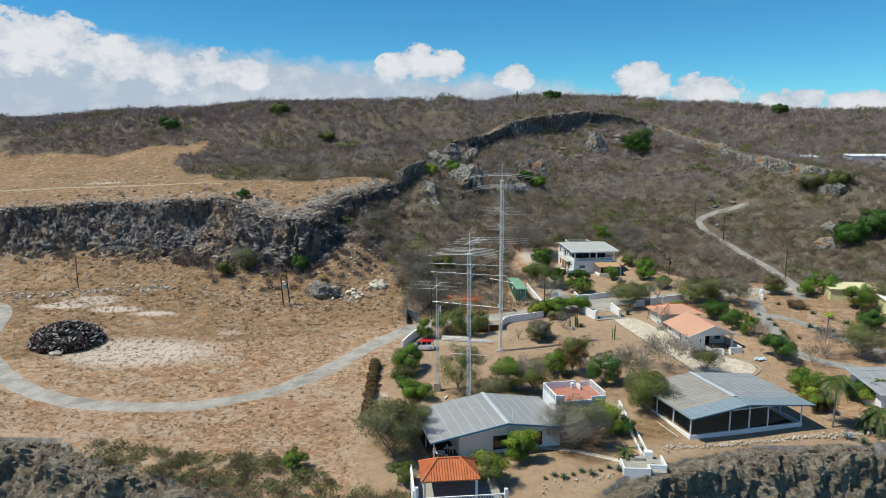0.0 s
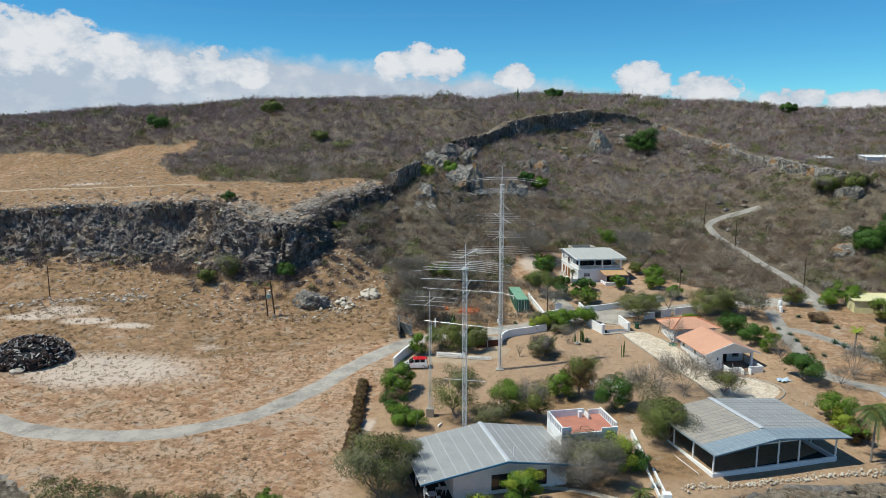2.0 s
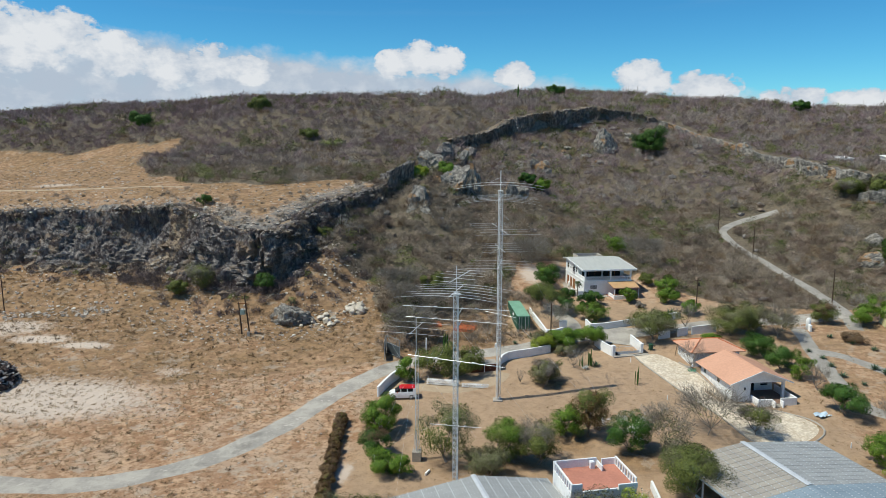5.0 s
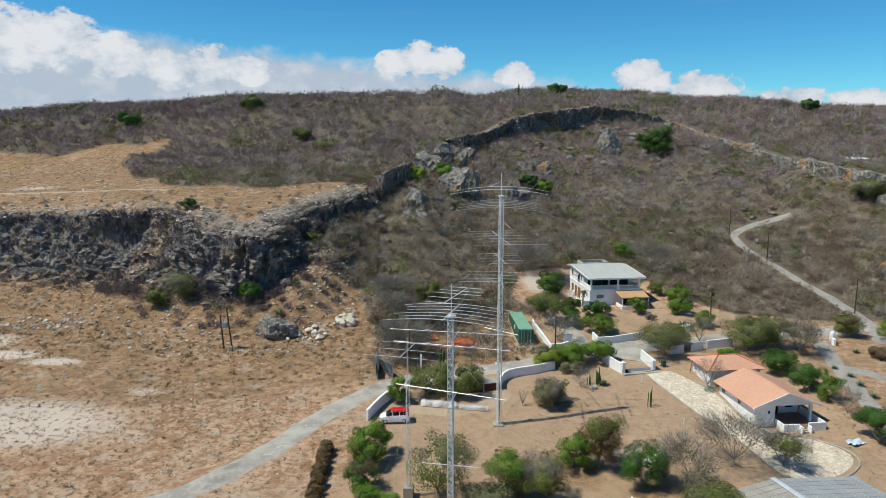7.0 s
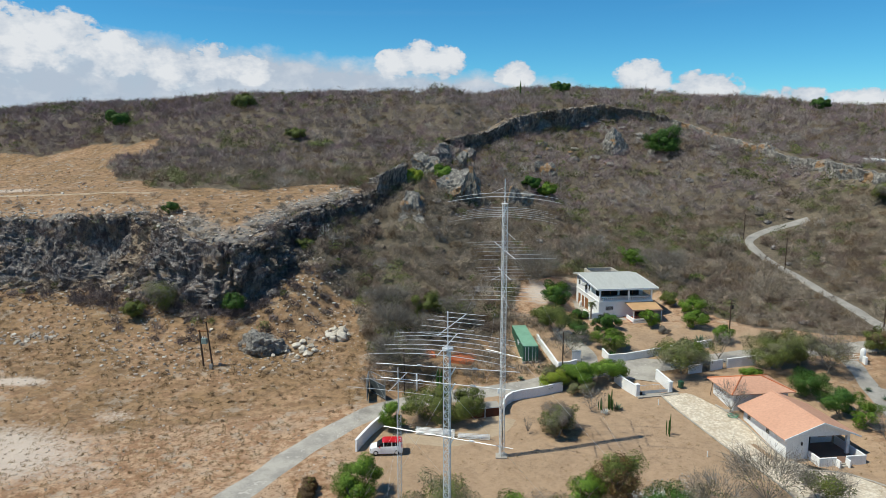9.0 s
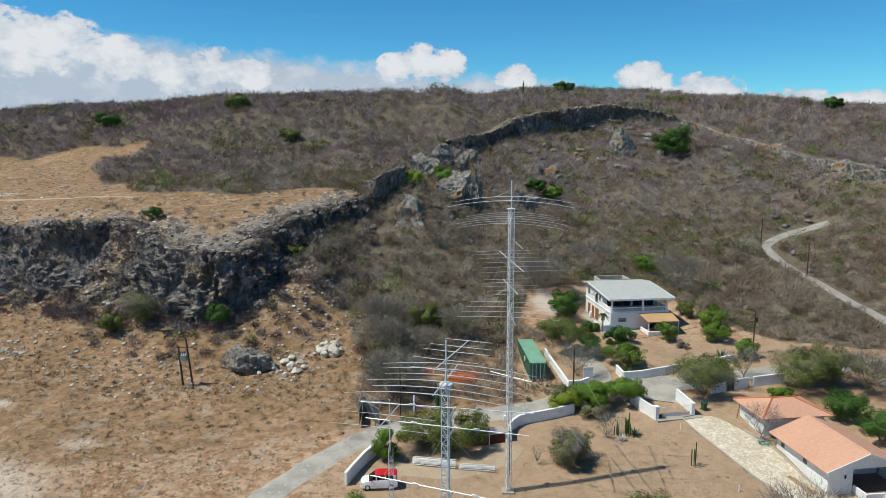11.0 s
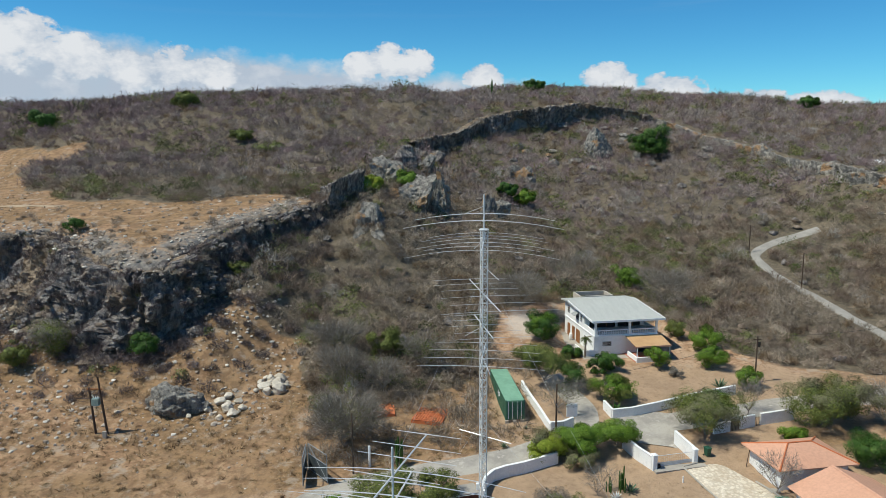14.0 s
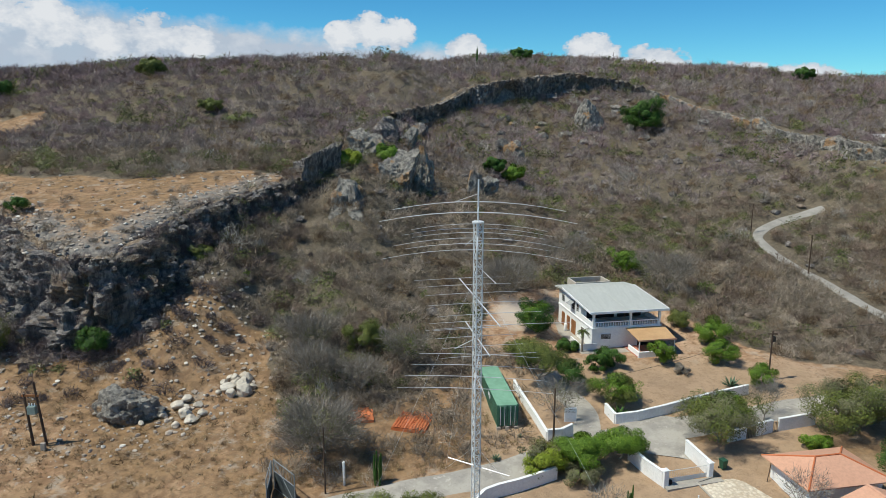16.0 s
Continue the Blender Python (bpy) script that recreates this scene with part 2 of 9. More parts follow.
def weathered(name, a, b, scale=0.8, fine=9.0, rough=0.85, metal=0.0, depth=0.02, spec=0.3, stretch=None, random=0.0):
    """Two tones in patches, finer grain over them, light relief."""
    k = Nodes(name)
    c = k.mix(k.ramp(k.noise(scale, 5, 0.6, stretch), 0.35, 0.68), a, b)
    g = k.noise(fine, 4, 0.65, stretch)
    c = k.mix(k.math("MULTIPLY", k.ramp(g, 0.3, 0.75), 0.28), c, tuple(v * 0.45 for v in a))
    if random:
        c = k.mix(k.math("MULTIPLY", k.random(), random), c, tuple(v * 0.5 for v in b))
    return k.done(c, rough, metal, g, depth, spec)


def leafy(name, a, b, c=None, rough=0.6, plants=False):
    """Leaves or twigs: every piece its own tone."""
    k = Nodes(name)
    r = k.random(island=True)
    col = k.mix(k.ramp(r, 0.0, 0.8), a, b)
    if c:
        col = k.mix(k.ramp(r, 0.86, 0.92), col, c)
    if plants:
        # each plant of a thicket has a shade of its own
        col = k.mix(k.math("MULTIPLY", k.ramp(k.attribute("tone"), 0.1, 0.75), 0.7), col, tuple(v * 0.5 for v in b))
        col = k.mix(k.math("MULTIPLY", k.ramp(k.attribute("tone"), 0.8, 1.0), 0.5), col, tuple(min(1.0, v * 1.7) for v in a))
    else:
        col = k.mix(k.math("MULTIPLY", k.ramp(k.noise(0.9, 3), 0.35, 0.7), 0.4), col, tuple(v * 0.5 for v in a))
    return k.done(col, rough, spec=0.25)


# patched lane: grey binder, pale scuffed crust, darker repairs
k = Nodes("worn_asphalt")
col = k.mix(k.ramp(k.noise(0.45, 6, 0.65), 0.38, 0.62), (0.42, 0.385, 0.33), (0.30, 0.275, 0.24))
col = k.mix(k.math("MULTIPLY", k.ramp(k.noise(0.9, 7, 0.75), 0.56, 0.66), 0.75), col, (0.56, 0.51, 0.44))
col = k.mix(k.math("MULTIPLY", k.ramp(k.noise(0.22, 5, 0.6), 0.58, 0.66), 0.6), col, (0.20, 0.18, 0.155))
col = k.mix(k.math("MULTIPLY", k.ramp(k.noise(4.5, 5, 0.75), 0.55, 0.7), 0.5), col, (0.19, 0.16, 0.13))
M_ASPHALT = k.done(col, 0.92, bump=k.noise(5.0, 5, 0.7), depth=0.03, spec=0.2)
M_HILLROAD = weathered("old_grey_asphalt", (0.36, 0.335, 0.295), (0.275, 0.255, 0.225), 0.5, 4.0, 0.92, depth=0.03)
M_CONCRETE = weathered("concrete", (0.42, 0.38, 0.32), (0.34, 0.31, 0.27), 0.7, 6.0, 0.9)
k = Nodes("pale_cobble")
v = k.n.new("ShaderNodeTexVoronoi")
v.inputs["Scale"].default_value = 2.6
k.l.new(k.pos, v.inputs["Vector"])
col = k.mix(k.ramp(k.noise(0.7, 6, 0.7), 0.36, 0.64), (0.72, 0.64, 0.51), (0.58, 0.485, 0.365))
col = k.mix(k.math("MULTIPLY", k.ramp(v.outputs["Distance"], 0.36, 0.6), 0.45), col, (0.36, 0.28, 0.20))
col = k.mix(k.math("MULTIPLY", k.ramp(k.noise(0.5, 6, 0.7), 0.52, 0.66), 0.5), col, (0.46, 0.36, 0.25))
M_COBBLE = k.done(col, 0.92, bump=k.math("SUBTRACT", 1.0, v.outputs["Distance"]), depth=0.08)

M_WHITE = weathered("white_paint", (0.88, 0.88, 0.86), (0.82, 0.82, 0.80), 0.6, 5.0, 0.7, depth=0.005)
M_CREAM = weathered("yellow_paint", (0.75, 0.70, 0.38), (0.66, 0.62, 0.36), 0.6, 5.0, 0.7, depth=0.005)
M_ROOFPALE = weathered("pale_roof_sheet", (0.50, 0.505, 0.46), (0.45, 0.455, 0.415), 0.5, 3.0, 0.6, stretch=(4, 0.4, 1))
M_SALMON = weathered("salmon_roof_sheet", (0.64, 0.35, 0.23), (0.61, 0.33, 0.215), 0.35, 3.0, 0.6, depth=0.01)
M_TILE = weathered("orange_clay_tile", (0.66, 0.21, 0.085), (0.56, 0.16, 0.06), 0.8, 4.0, 0.7, random=0.35)
M_PANEL = weathered("grey_roof_panel", (0.37, 0.375, 0.365), (0.32, 0.325, 0.315), 0.7, 5.0, 0.6, depth=0.004, spec=0.3, random=0.2)
M_OLDPANEL = weathered("dusty_roof_panel", (0.40, 0.36, 0.30), (0.33, 0.30, 0.26), 0.6, 4.0, 0.6, depth=0.004, random=0.2)
M_BLUEPANEL = weathered("blue_roof_panel", (0.27, 0.335, 0.375), (0.24, 0.30, 0.34), 0.6, 4.0, 0.5, depth=0.004, spec=0.35, random=0.15)
M_BLUETRIM = weathered("blue_trim", (0.12, 0.28, 0.40), (0.10, 0.24, 0.36), 1.0, 5.0, 0.5)
M_BOLT = weathered("pale_washer", (0.56, 0.58, 0.6), (0.48, 0.5, 0.52), 1.0, 5.0, 0.5)
M_CONTAINER = weathered("green_container_paint", (0.075, 0.19, 0.115), (0.06, 0.155, 0.10), 0.7, 3.0, 0.55, depth=0.006)
M_CONTTOP = weathered("faded_green_paint", (0.22, 0.41, 0.275), (0.17, 0.33, 0.22), 0.5, 2.5, 0.65, depth=0.006)
# near-black: dark fittings, and shade painted under roofs and in the balcony
M_DARK = weathered("dark_fittings_and_shade", (0.03, 0.027, 0.025), (0.02, 0.018, 0.017), 0.6, 4.0, 0.8)
# earth floor with the shade of the roof above in its colour
M_SHADEFLOOR = weathered("shade_dark_earth_floor", (0.07, 0.05, 0.042), (0.055, 0.04, 0.034), 0.4, 3.0, 0.9)
M_WOOD = weathered("brown_wood", (0.30, 0.13, 0.05), (0.22, 0.09, 0.035), 1.5, 9.0, 0.7, stretch=(1, 1, 0.2))
M_POLE = weathered("dark_pole_wood", (0.10, 0.065, 0.045), (0.07, 0.045, 0.032), 1.5, 9.0, 0.85)
M_RUST = weathered("rusty_sheet", (0.16, 0.055, 0.028), (0.11, 0.04, 0.022), 1.2, 5.0, 0.85)
M_STEEL = weathered("galvanised_steel", (0.74, 0.75, 0.74), (0.64, 0.65, 0.65), 2.0, 9.0, 0.5, metal=0.2, depth=0.002)
M_GATE = weathered("dull_grey_steel", (0.30, 0.32, 0.33), (0.22, 0.235, 0.245), 2.0, 9.0, 0.6, metal=0.3, depth=0.002)
M_ALU = weathered("aluminium_tube", (0.78, 0.78, 0.77), (0.7, 0.7, 0.7), 2.0, 9.0, 0.4, metal=0.35, depth=0.001)
M_WIRE = weathered("black_cable", (0.03, 0.03, 0.03), (0.04, 0.04, 0.04), 2.0, 9.0, 0.6)
M_TERRACE = weathered("pink_terrace_floor", (0.52, 0.22, 0.15), (0.45, 0.19, 0.13), 0.6, 4.0, 0.85)
M_RUBBER = weathered("rubber", (0.02, 0.02, 0.02), (0.028, 0.027, 0.026), 3.0, 12.0, 0.8)
M_PLASTIC = weathered("green_plastic", (0.03, 0.10, 0.06), (0.025, 0.085, 0.05), 2.0, 9.0, 0.5)
M_TARP = weathered("pale_blue_tarp", (0.45, 0.6, 0.72), (0.6, 0.68, 0.75), 1.5, 6.0, 0.6)
M_BARK = weathered("grey_bark", (0.30, 0.26, 0.215), (0.20, 0.17, 0.14), 2.0, 10.0, 0.9, depth=0.02)
M_STONE = weathered("pale_limestone", (0.70, 0.635, 0.53), (0.54, 0.465, 0.365), 0.9, 5.0, 0.92, depth=0.06, random=0.3)
M_BROWNROCK = weathered("brown_boulder", (0.33, 0.285, 0.235), (0.19, 0.162, 0.135), 0.9, 3.0, 0.92, depth=0.3)
M_CARWHITE = weathered("white_car_paint", (0.9, 0.9, 0.9), (0.87, 0.87, 0.87), 1.0, 6.0, 0.25, spec=0.6, depth=0.0005)
M_CARRED = weathered("red_car_paint", (0.62, 0.02, 0.025), (0.56, 0.018, 0.02), 1.0, 6.0, 0.25, spec=0.6, depth=0.0005)

k = Nodes("dark_window_glass")
M_GLASS = k.done((0.02, 0.025, 0.03), 0.08, spec=0.6)

k = Nodes("dark_car_glass")
M_CARGLASS = k.done((0.012, 0.013, 0.015), 0.25, spec=0.25)

LEAF_GREEN = leafy("fresh_green_leaf", (0.135, 0.235, 0.02), (0.08, 0.155, 0.014), (0.23, 0.33, 0.03))
LEAF_DEEP = leafy("deep_green_leaf", (0.06, 0.14, 0.018), (0.036, 0.09, 0.014), (0.12, 0.21, 0.02))
LEAF_OLIVE = leafy("olive_leaf", (0.155, 0.18, 0.04), (0.10, 0.12, 0.03), (0.22, 0.25, 0.035))
LEAF_GREY = leafy("grey_green_leaf", (0.20, 0.192, 0.095), (0.135, 0.13, 0.068), (0.17, 0.215, 0.05))
LEAF_RED = leafy("russet_leaf", (0.17, 0.10, 0.035), (0.115, 0.07, 0.026), (0.12, 0.16, 0.025))
LEAF_LIME = leafy("lime_leaf", (0.28, 0.34, 0.03), (0.18, 0.24, 0.022), (0.38, 0.42, 0.05))
LEAF_WHITE = leafy("white_blossom", (0.75, 0.73, 0.68), (0.6, 0.6, 0.55))
LEAF_PALM = leafy("palm_frond", (0.075, 0.11, 0.022), (0.05, 0.08, 0.018), (0.22, 0.17, 0.05))
LEAF_AGAVE = leafy("agave_leaf", (0.12, 0.18, 0.10), (0.08, 0.13, 0.075), (0.2, 0.22, 0.1))
LEAF_SILVER = leafy("silver_agave_leaf", (0.30, 0.36, 0.36), (0.22, 0.28, 0.29))
TWIG_GREY = leafy("grey_twig", (0.27, 0.238, 0.195), (0.165, 0.142, 0.115), (0.40, 0.37, 0.33), 0.9)
TWIG_RUSSET = leafy("russet_twig", (0.19, 0.12, 0.065), (0.125, 0.08, 0.045), (0.26, 0.19, 0.11), 0.9)
SCRUB_GREY = leafy("grey_scrub_twig", (0.422, 0.344, 0.262), (0.278, 0.222, 0.166), (0.531, 0.438, 0.343), 0.9, True)
SCRUB_PLUM = leafy("plum_scrub_twig", (0.326, 0.239, 0.184), (0.217, 0.158, 0.121), (0.446, 0.344, 0.268), 0.9, True)
SCRUB_DUSK = leafy("dusky_scrub_twig", (0.215, 0.168, 0.158), (0.135, 0.105, 0.10), (0.30, 0.25, 0.23), 0.9, True)
SCRUB_RUSSET = leafy("russet_scrub_twig", (0.282, 0.198, 0.12), (0.18, 0.122, 0.0768), (0.384, 0.288, 0.18), 0.9, True)
SCRUB_OLIVE = leafy("olive_scrub_leaf", (0.20, 0.212, 0.078), (0.122, 0.132, 0.05), (0.27, 0.30, 0.075), 0.8, True)
# plum twig with distance haze mixed into its colour
SCRUB_PLUM_HAZED = leafy("hazed_plum_scrub_twig", (0.332, 0.240, 0.238), (0.226, 0.161, 0.162), (0.453, 0.339, 0.330), 0.9, True)
# grey twig with distance haze mixed into its colour
SCRUB_GREY_HAZED = leafy("hazed_grey_scrub_twig", (0.386, 0.319, 0.281), (0.259, 0.211, 0.186), (0.507, 0.427, 0.375), 0.9, True)
SCRUB_SILVER = leafy("silver_scrub_twig", (0.46, 0.425, 0.375), (0.34, 0.31, 0.27), (0.56, 0.53, 0.48), 0.9, True)
SCRUB_GREEN = leafy("green_scrub_leaf", (0.15, 0.21, 0.035), (0.09, 0.14, 0.024), (0.26, 0.33, 0.05), 0.7, True)
SHRUB_DARK = leafy("dark_dry_shrub", (0.23, 0.15, 0.085), (0.14, 0.092, 0.055), (0.30, 0.21, 0.12), 0.9, True)
GRASS_DRY = leafy("dry_grass_blade", (0.36, 0.255, 0.13), (0.22, 0.15, 0.075), (0.50, 0.39, 0.23), 0.9)

# weathered limestone: grey skin, dark streaks, ochre breaks
k = Nodes("cliff_rock")
streak = k.noise(1.3, 7, 0.72, (1, 1, 0.4))
col = k.mix(k.ramp(streak, 0.42, 0.62), (0.13, 0.118, 0.113), (0.40, 0.355, 0.318))
col = k.mix(k.math("MULTIPLY", k.ramp(k.noise(0.19, 4), 0.55, 0.63), 0.6), col, (0.34, 0.24, 0.155))
col = k.mix(k.ramp(k.noise(2.6, 5, 0.7), 0.54, 0.72), col, (0.06, 0.058, 0.06))
# tan spoil lying in the gully and over the foot of the slope
spoil = k.mix(k.ramp(k.noise(1.4, 6, 0.75), 0.4, 0.62), (0.46, 0.36, 0.26), (0.25, 0.18, 0.12))
laid = k.math("ADD", k.attribute("spoil"), k.math("MULTIPLY", k.math("SUBTRACT", k.noise(0.6, 6, 0.75), 0.5), 1.3))
col = k.mix(k.ramp(laid, 0.42, 0.6), col, spoil)
M_ROCK = k.done(col, 0.92, bump=k.math("ADD", k.noise(1.7, 8, 0.7), k.math("MULTIPLY", k.noise(6.5, 6, 0.8), 0.4)), depth=0.7)

# crags above the notch: paler grey skin, ochre breaks
k = Nodes("crag_rock")
col = k.mix(k.ramp(k.noise(1.0, 7, 0.72, (1, 1, 0.5)), 0.4, 0.62), (0.17, 0.157, 0.14), (0.42, 0.385, 0.33))
col = k.mix(k.math("MULTIPLY", k.ramp(k.noise(0.22, 4), 0.56, 0.62), 0.8), col, (0.42, 0.24, 0.11))
col = k.mix(k.ramp(k.noise(2.4, 6, 0.75), 0.56, 0.7), col, (0.07, 0.066, 0.06))
M_CRAG = k.done(col, 0.92, bump=k.math("ADD", k.noise(1.7, 8, 0.7), k.math("MULTIPLY", k.noise(6.5, 6, 0.8), 0.4)), depth=0.6)

M_OCHRE = weathered("ochre_rock", (0.46, 0.28, 0.13), (0.30, 0.17, 0.085), 0.7, 2.5, 0.92, depth=0.25)

# brown sea-worn limestone with tan breaks and black hollows
k = Nodes("sea_rock")
col = k.mix(k.ramp(k.noise(1.1, 7, 0.72, (1, 1, 0.6)), 0.42, 0.62), (0.28, 0.225, 0.165), (0.56, 0.47, 0.355))
col = k.mix(k.math("MULTIPLY", k.ramp(k.noise(0.25, 4), 0.54, 0.62), 0.6), col, (0.36, 0.265, 0.165))
col = k.mix(k.ramp(k.noise(2.2, 6, 0.75), 0.64, 0.78), col, (0.12, 0.10, 0.08))
M_SEAROCK = k.done(col, 0.92, bump=k.math("ADD", k.noise(1.5, 8, 0.75), k.math("MULTIPLY", k.noise(6.0, 6, 0.8), 0.5)), depth=0.8)

# one sheet of ground: dry grass, bare soil, pale rubble, brown litter under the scrub
k = Nodes("dry_ground")
n1, n2, n3 = k.noise(0.12, 5, 0.6), k.noise(0.7, 6, 0.7), k.noise(1.6, 8, 0.85)
grass = k.mix(k.ramp(n2, 0.38, 0.6), (0.515, 0.342, 0.215), (0.32, 0.184, 0.105))
grass = k.mix(k.math("MULTIPLY", k.ramp(n1, 0.45, 0.62), 0.7), grass, (0.49, 0.352, 0.245))
grass = k.mix(k.math("MULTIPLY", k.ramp(n3, 0.5, 0.6), 0.85), grass, (0.15, 0.10, 0.055))
brown = k.mix(k.ramp(n2, 0.4, 0.62), (0.30, 0.185, 0.095), (0.18, 0.112, 0.062))
brown = k.mix(k.math("MULTIPLY", k.ramp(n3, 0.52, 0.64), 0.7), brown, (0.38, 0.285, 0.185))
earthy = k.ramp(k.math("ADD", k.attribute("brown"), k.math("MULTIPLY", k.math("SUBTRACT", n1, 0.5), 2.2)), 0.1, 1.1)
soil = k.mix(k.ramp(n2, 0.35, 0.7), (0.43, 0.297, 0.19), (0.355, 0.24, 0.15))
soil = k.mix(k.math("MULTIPLY", k.ramp(n3, 0.5, 0.62), 0.55), soil, (0.24, 0.17, 0.11))
red = k.ramp(k.noise(0.2, 5, 0.7), 0.5, 0.64)
grass = k.mix(k.math("MULTIPLY", red, 0.65), grass, (0.30, 0.165, 0.09))
soil = k.mix(k.math("MULTIPLY", red, 0.4), soil, (0.29, 0.20, 0.13))
grey = k.ramp(k.noise(0.42, 6, 0.7), 0.54, 0.64)
grass = k.mix(k.math("MULTIPLY", grey, 0.6), grass, (0.44, 0.37, 0.29))
brown = k.mix(k.math("MULTIPLY", grey, 0.6), brown, (0.36, 0.30, 0.235))
c = k.mix(k.attribute("yard"), grass, soil)
c = k.mix(earthy, c, brown)
pale = k.math("ADD", k.attribute("pale"), k.math("MULTIPLY", k.math("SUBTRACT", n3, 0.5), 1.8))
c = k.mix(k.math("MULTIPLY", k.ramp(pale, 0.4, 0.95), 0.85), c, (0.59, 0.495, 0.41))
# brown litter, kept dark so gaps between bushes read as shadow
litter_and_shade = k.mix(k.ramp(n2, 0.35, 0.65), (0.10, 0.083, 0.06), (0.165, 0.132, 0.092))
litter_and_shade = k.mix(k.math("MULTIPLY", k.ramp(n3, 0.5, 0.6), 0.6), litter_and_shade, (0.25, 0.205, 0.15))
scr = k.math("ADD", k.attribute("scrub"), k.math("MULTIPLY", k.math("SUBTRACT", n2, 0.5), 0.8))
c = k.mix(k.ramp(scr, 0.4, 0.7), c, litter_and_shade)
stone = k.mix(k.ramp(k.noise(1.1, 6, 0.7), 0.4, 0.65), (0.15, 0.14, 0.13), (0.31, 0.275, 0.235))
rk = k.math("ADD", k.attribute("rock"), k.math("MULTIPLY", k.math("SUBTRACT", n2, 0.5), 0.7))
c = k.mix(k.ramp(rk, 0.4, 0.7), c, stone)
M_GROUND = k.done(c, 0.95, bump=k.math("ADD", n2, k.math("MULTIPLY", n3, 0.5)), depth=0.25, spec=0.15)
M_SAND = weathered("bare_sand", (0.45, 0.345, 0.235), (0.38, 0.285, 0.19), 0.5, 4.0, 0.95)


# ---- makers ----
class Shape:
    """Points and faces of one mesh, put together from simple solids."""

    def __init__(self):
        self.v, self.f = [], []

    def add(self, pts, faces):
        b = len(self.v)
        self.v += [tuple(p) for p in pts]
        self.f += [tuple(i + b for i in f) for f in faces]
        return self

    def box(self, x0, y0, z0, x1, y1, z1, m=None):
        p = [Vector(q) for q in ((x0, y0, z0), (x1, y0, z0), (x1, y1, z0), (x0, y1, z0), (x0, y0, z1), (x1, y0, z1), (x1, y1, z1), (x0, y1, z1))]
        if m is not None:
            p = [m @ q for q in p]
        return self.add(p, [(3, 2, 1, 0), (4, 5, 6, 7), (0, 1, 5, 4), (1, 2, 6, 5), (2, 3, 7, 6), (3, 0, 4, 7)])

    def soft_box(self, x0, y0, z0, x1, y1, z1, c=0.03):
        """A box with its upright and top edges taken off."""
        def ring(i, z):
            return [(x0 + i + c, y0 + i, z), (x1 - i - c, y0 + i, z), (x1 - i, y0 + i + c, z), (x1 - i, y1 - i - c, z), (x1 - i - c, y1 - i, z), (x0 + i + c, y1 - i, z), (x0 + i, y1 - i - c, z), (x0 + i, y0 + i + c, z)]
        pts = ring(0, z0) + ring(0, z1 - c) + ring(c, z1)
        faces = [tuple(range(7, -1, -1)), tuple(range(16, 24))]
        for a in (0, 8):
            faces += [(a + i, a + (i + 1) % 8, a + 8 + (i + 1) % 8, a + 8 + i) for i in range(8)]
        return self.add(pts, faces)

    def rod(self, a, b, r, r2=None, n=6):
        a, b = Vector(a), Vector(b)
        d = (b - a).normalized()
        s = d.orthogonal().normalized()
        t = d.cross(s)
        r2 = r if r2 is None else r2
        ring = [(math.cos(2 * math.pi * i / n), math.sin(2 * math.pi * i / n)) for i in range(n)]
        pts = [a + (s * c + t * q) * r for c, q in ring] + [b + (s * c + t * q) * r2 for c, q in ring]
        return self.add(pts, [(i, (i + 1) % n, n + (i + 1) % n, n + i) for i in range(n)] + [tuple(range(n - 1, -1, -1)), tuple(range(n, 2 * n))])

    def line(self, pts, r, n=5):
        for a, b in zip(pts, pts[1:]):
            self.rod(a, b, r, n=n)
        return self

    def tube(self, pts, r, n=5):
        """One unbroken round bar along a bowed line, thinner towards both ends."""
        pts = [Vector(p) for p in pts]
        d = (pts[-1] - pts[0]).normalized()
        s = d.orthogonal().normalized()
        t = d.cross(s)
        v = [p + (s * math.cos(2 * math.pi * i / n) + t * math.sin(2 * math.pi * i / n)) * r * (1.2 - 0.7 * abs(2 * j / (len(pts) - 1) - 1)) for j, p in enumerate(pts) for i in range(n)]
        f = [(k * n + i, k * n + (i + 1) % n, (k + 1) * n + (i + 1) % n, (k + 1) * n + i) for k in range(len(pts) - 1) for i in range(n)]
        return self.add(v, f + [tuple(range(n - 1, -1, -1)), tuple(range(len(v) - n, len(v)))])

    def slab(self, top, thick):
        """A flat or folded sheet: its upper corners in order, and how thick it is."""
        n = len(top)
        low = [(x, y, z - thick) for x, y, z in top]
        return self.add(list(top) + low, [tuple(range(n)), tuple(range(2 * n - 1, n - 1, -1))] + [(i, n + i, n + (i + 1) % n, (i + 1) % n) for i in range(n)])

    def lathe(self, profile, n=16, at=(0, 0, 0)):
        pts = [(at[0] + r * math.cos(2 * math.pi * i / n), at[1] + r * math.sin(2 * math.pi * i / n), at[2] + z) for r, z in profile for i in range(n)]
        faces = [(k * n + i, k * n + (i + 1) % n, (k + 1) * n + (i + 1) % n, (k + 1) * n + i) for k in range(len(profile) - 1) for i in range(n)]
        return self.add(pts, faces + [tuple(range(n - 1, -1, -1)), tuple(range((len(profile) - 1) * n, len(profile) * n))])

    def mesh(self, name, mat, smooth_faces=False):
        me = bpy.data.meshes.new(name)
        me.from_pydata(self.v, [], self.f)
        me.materials.append(mat)
        if smooth_faces:
            me.polygons.foreach_set("use_smooth", np.ones(len(me.polygons), bool))
        return me


def part(name, shape, mat, parent, label="", smooth_faces=False):
    o = new(name, shape.mesh(name, mat, smooth_faces))
    o.parent = parent
    return tagged(o, label)


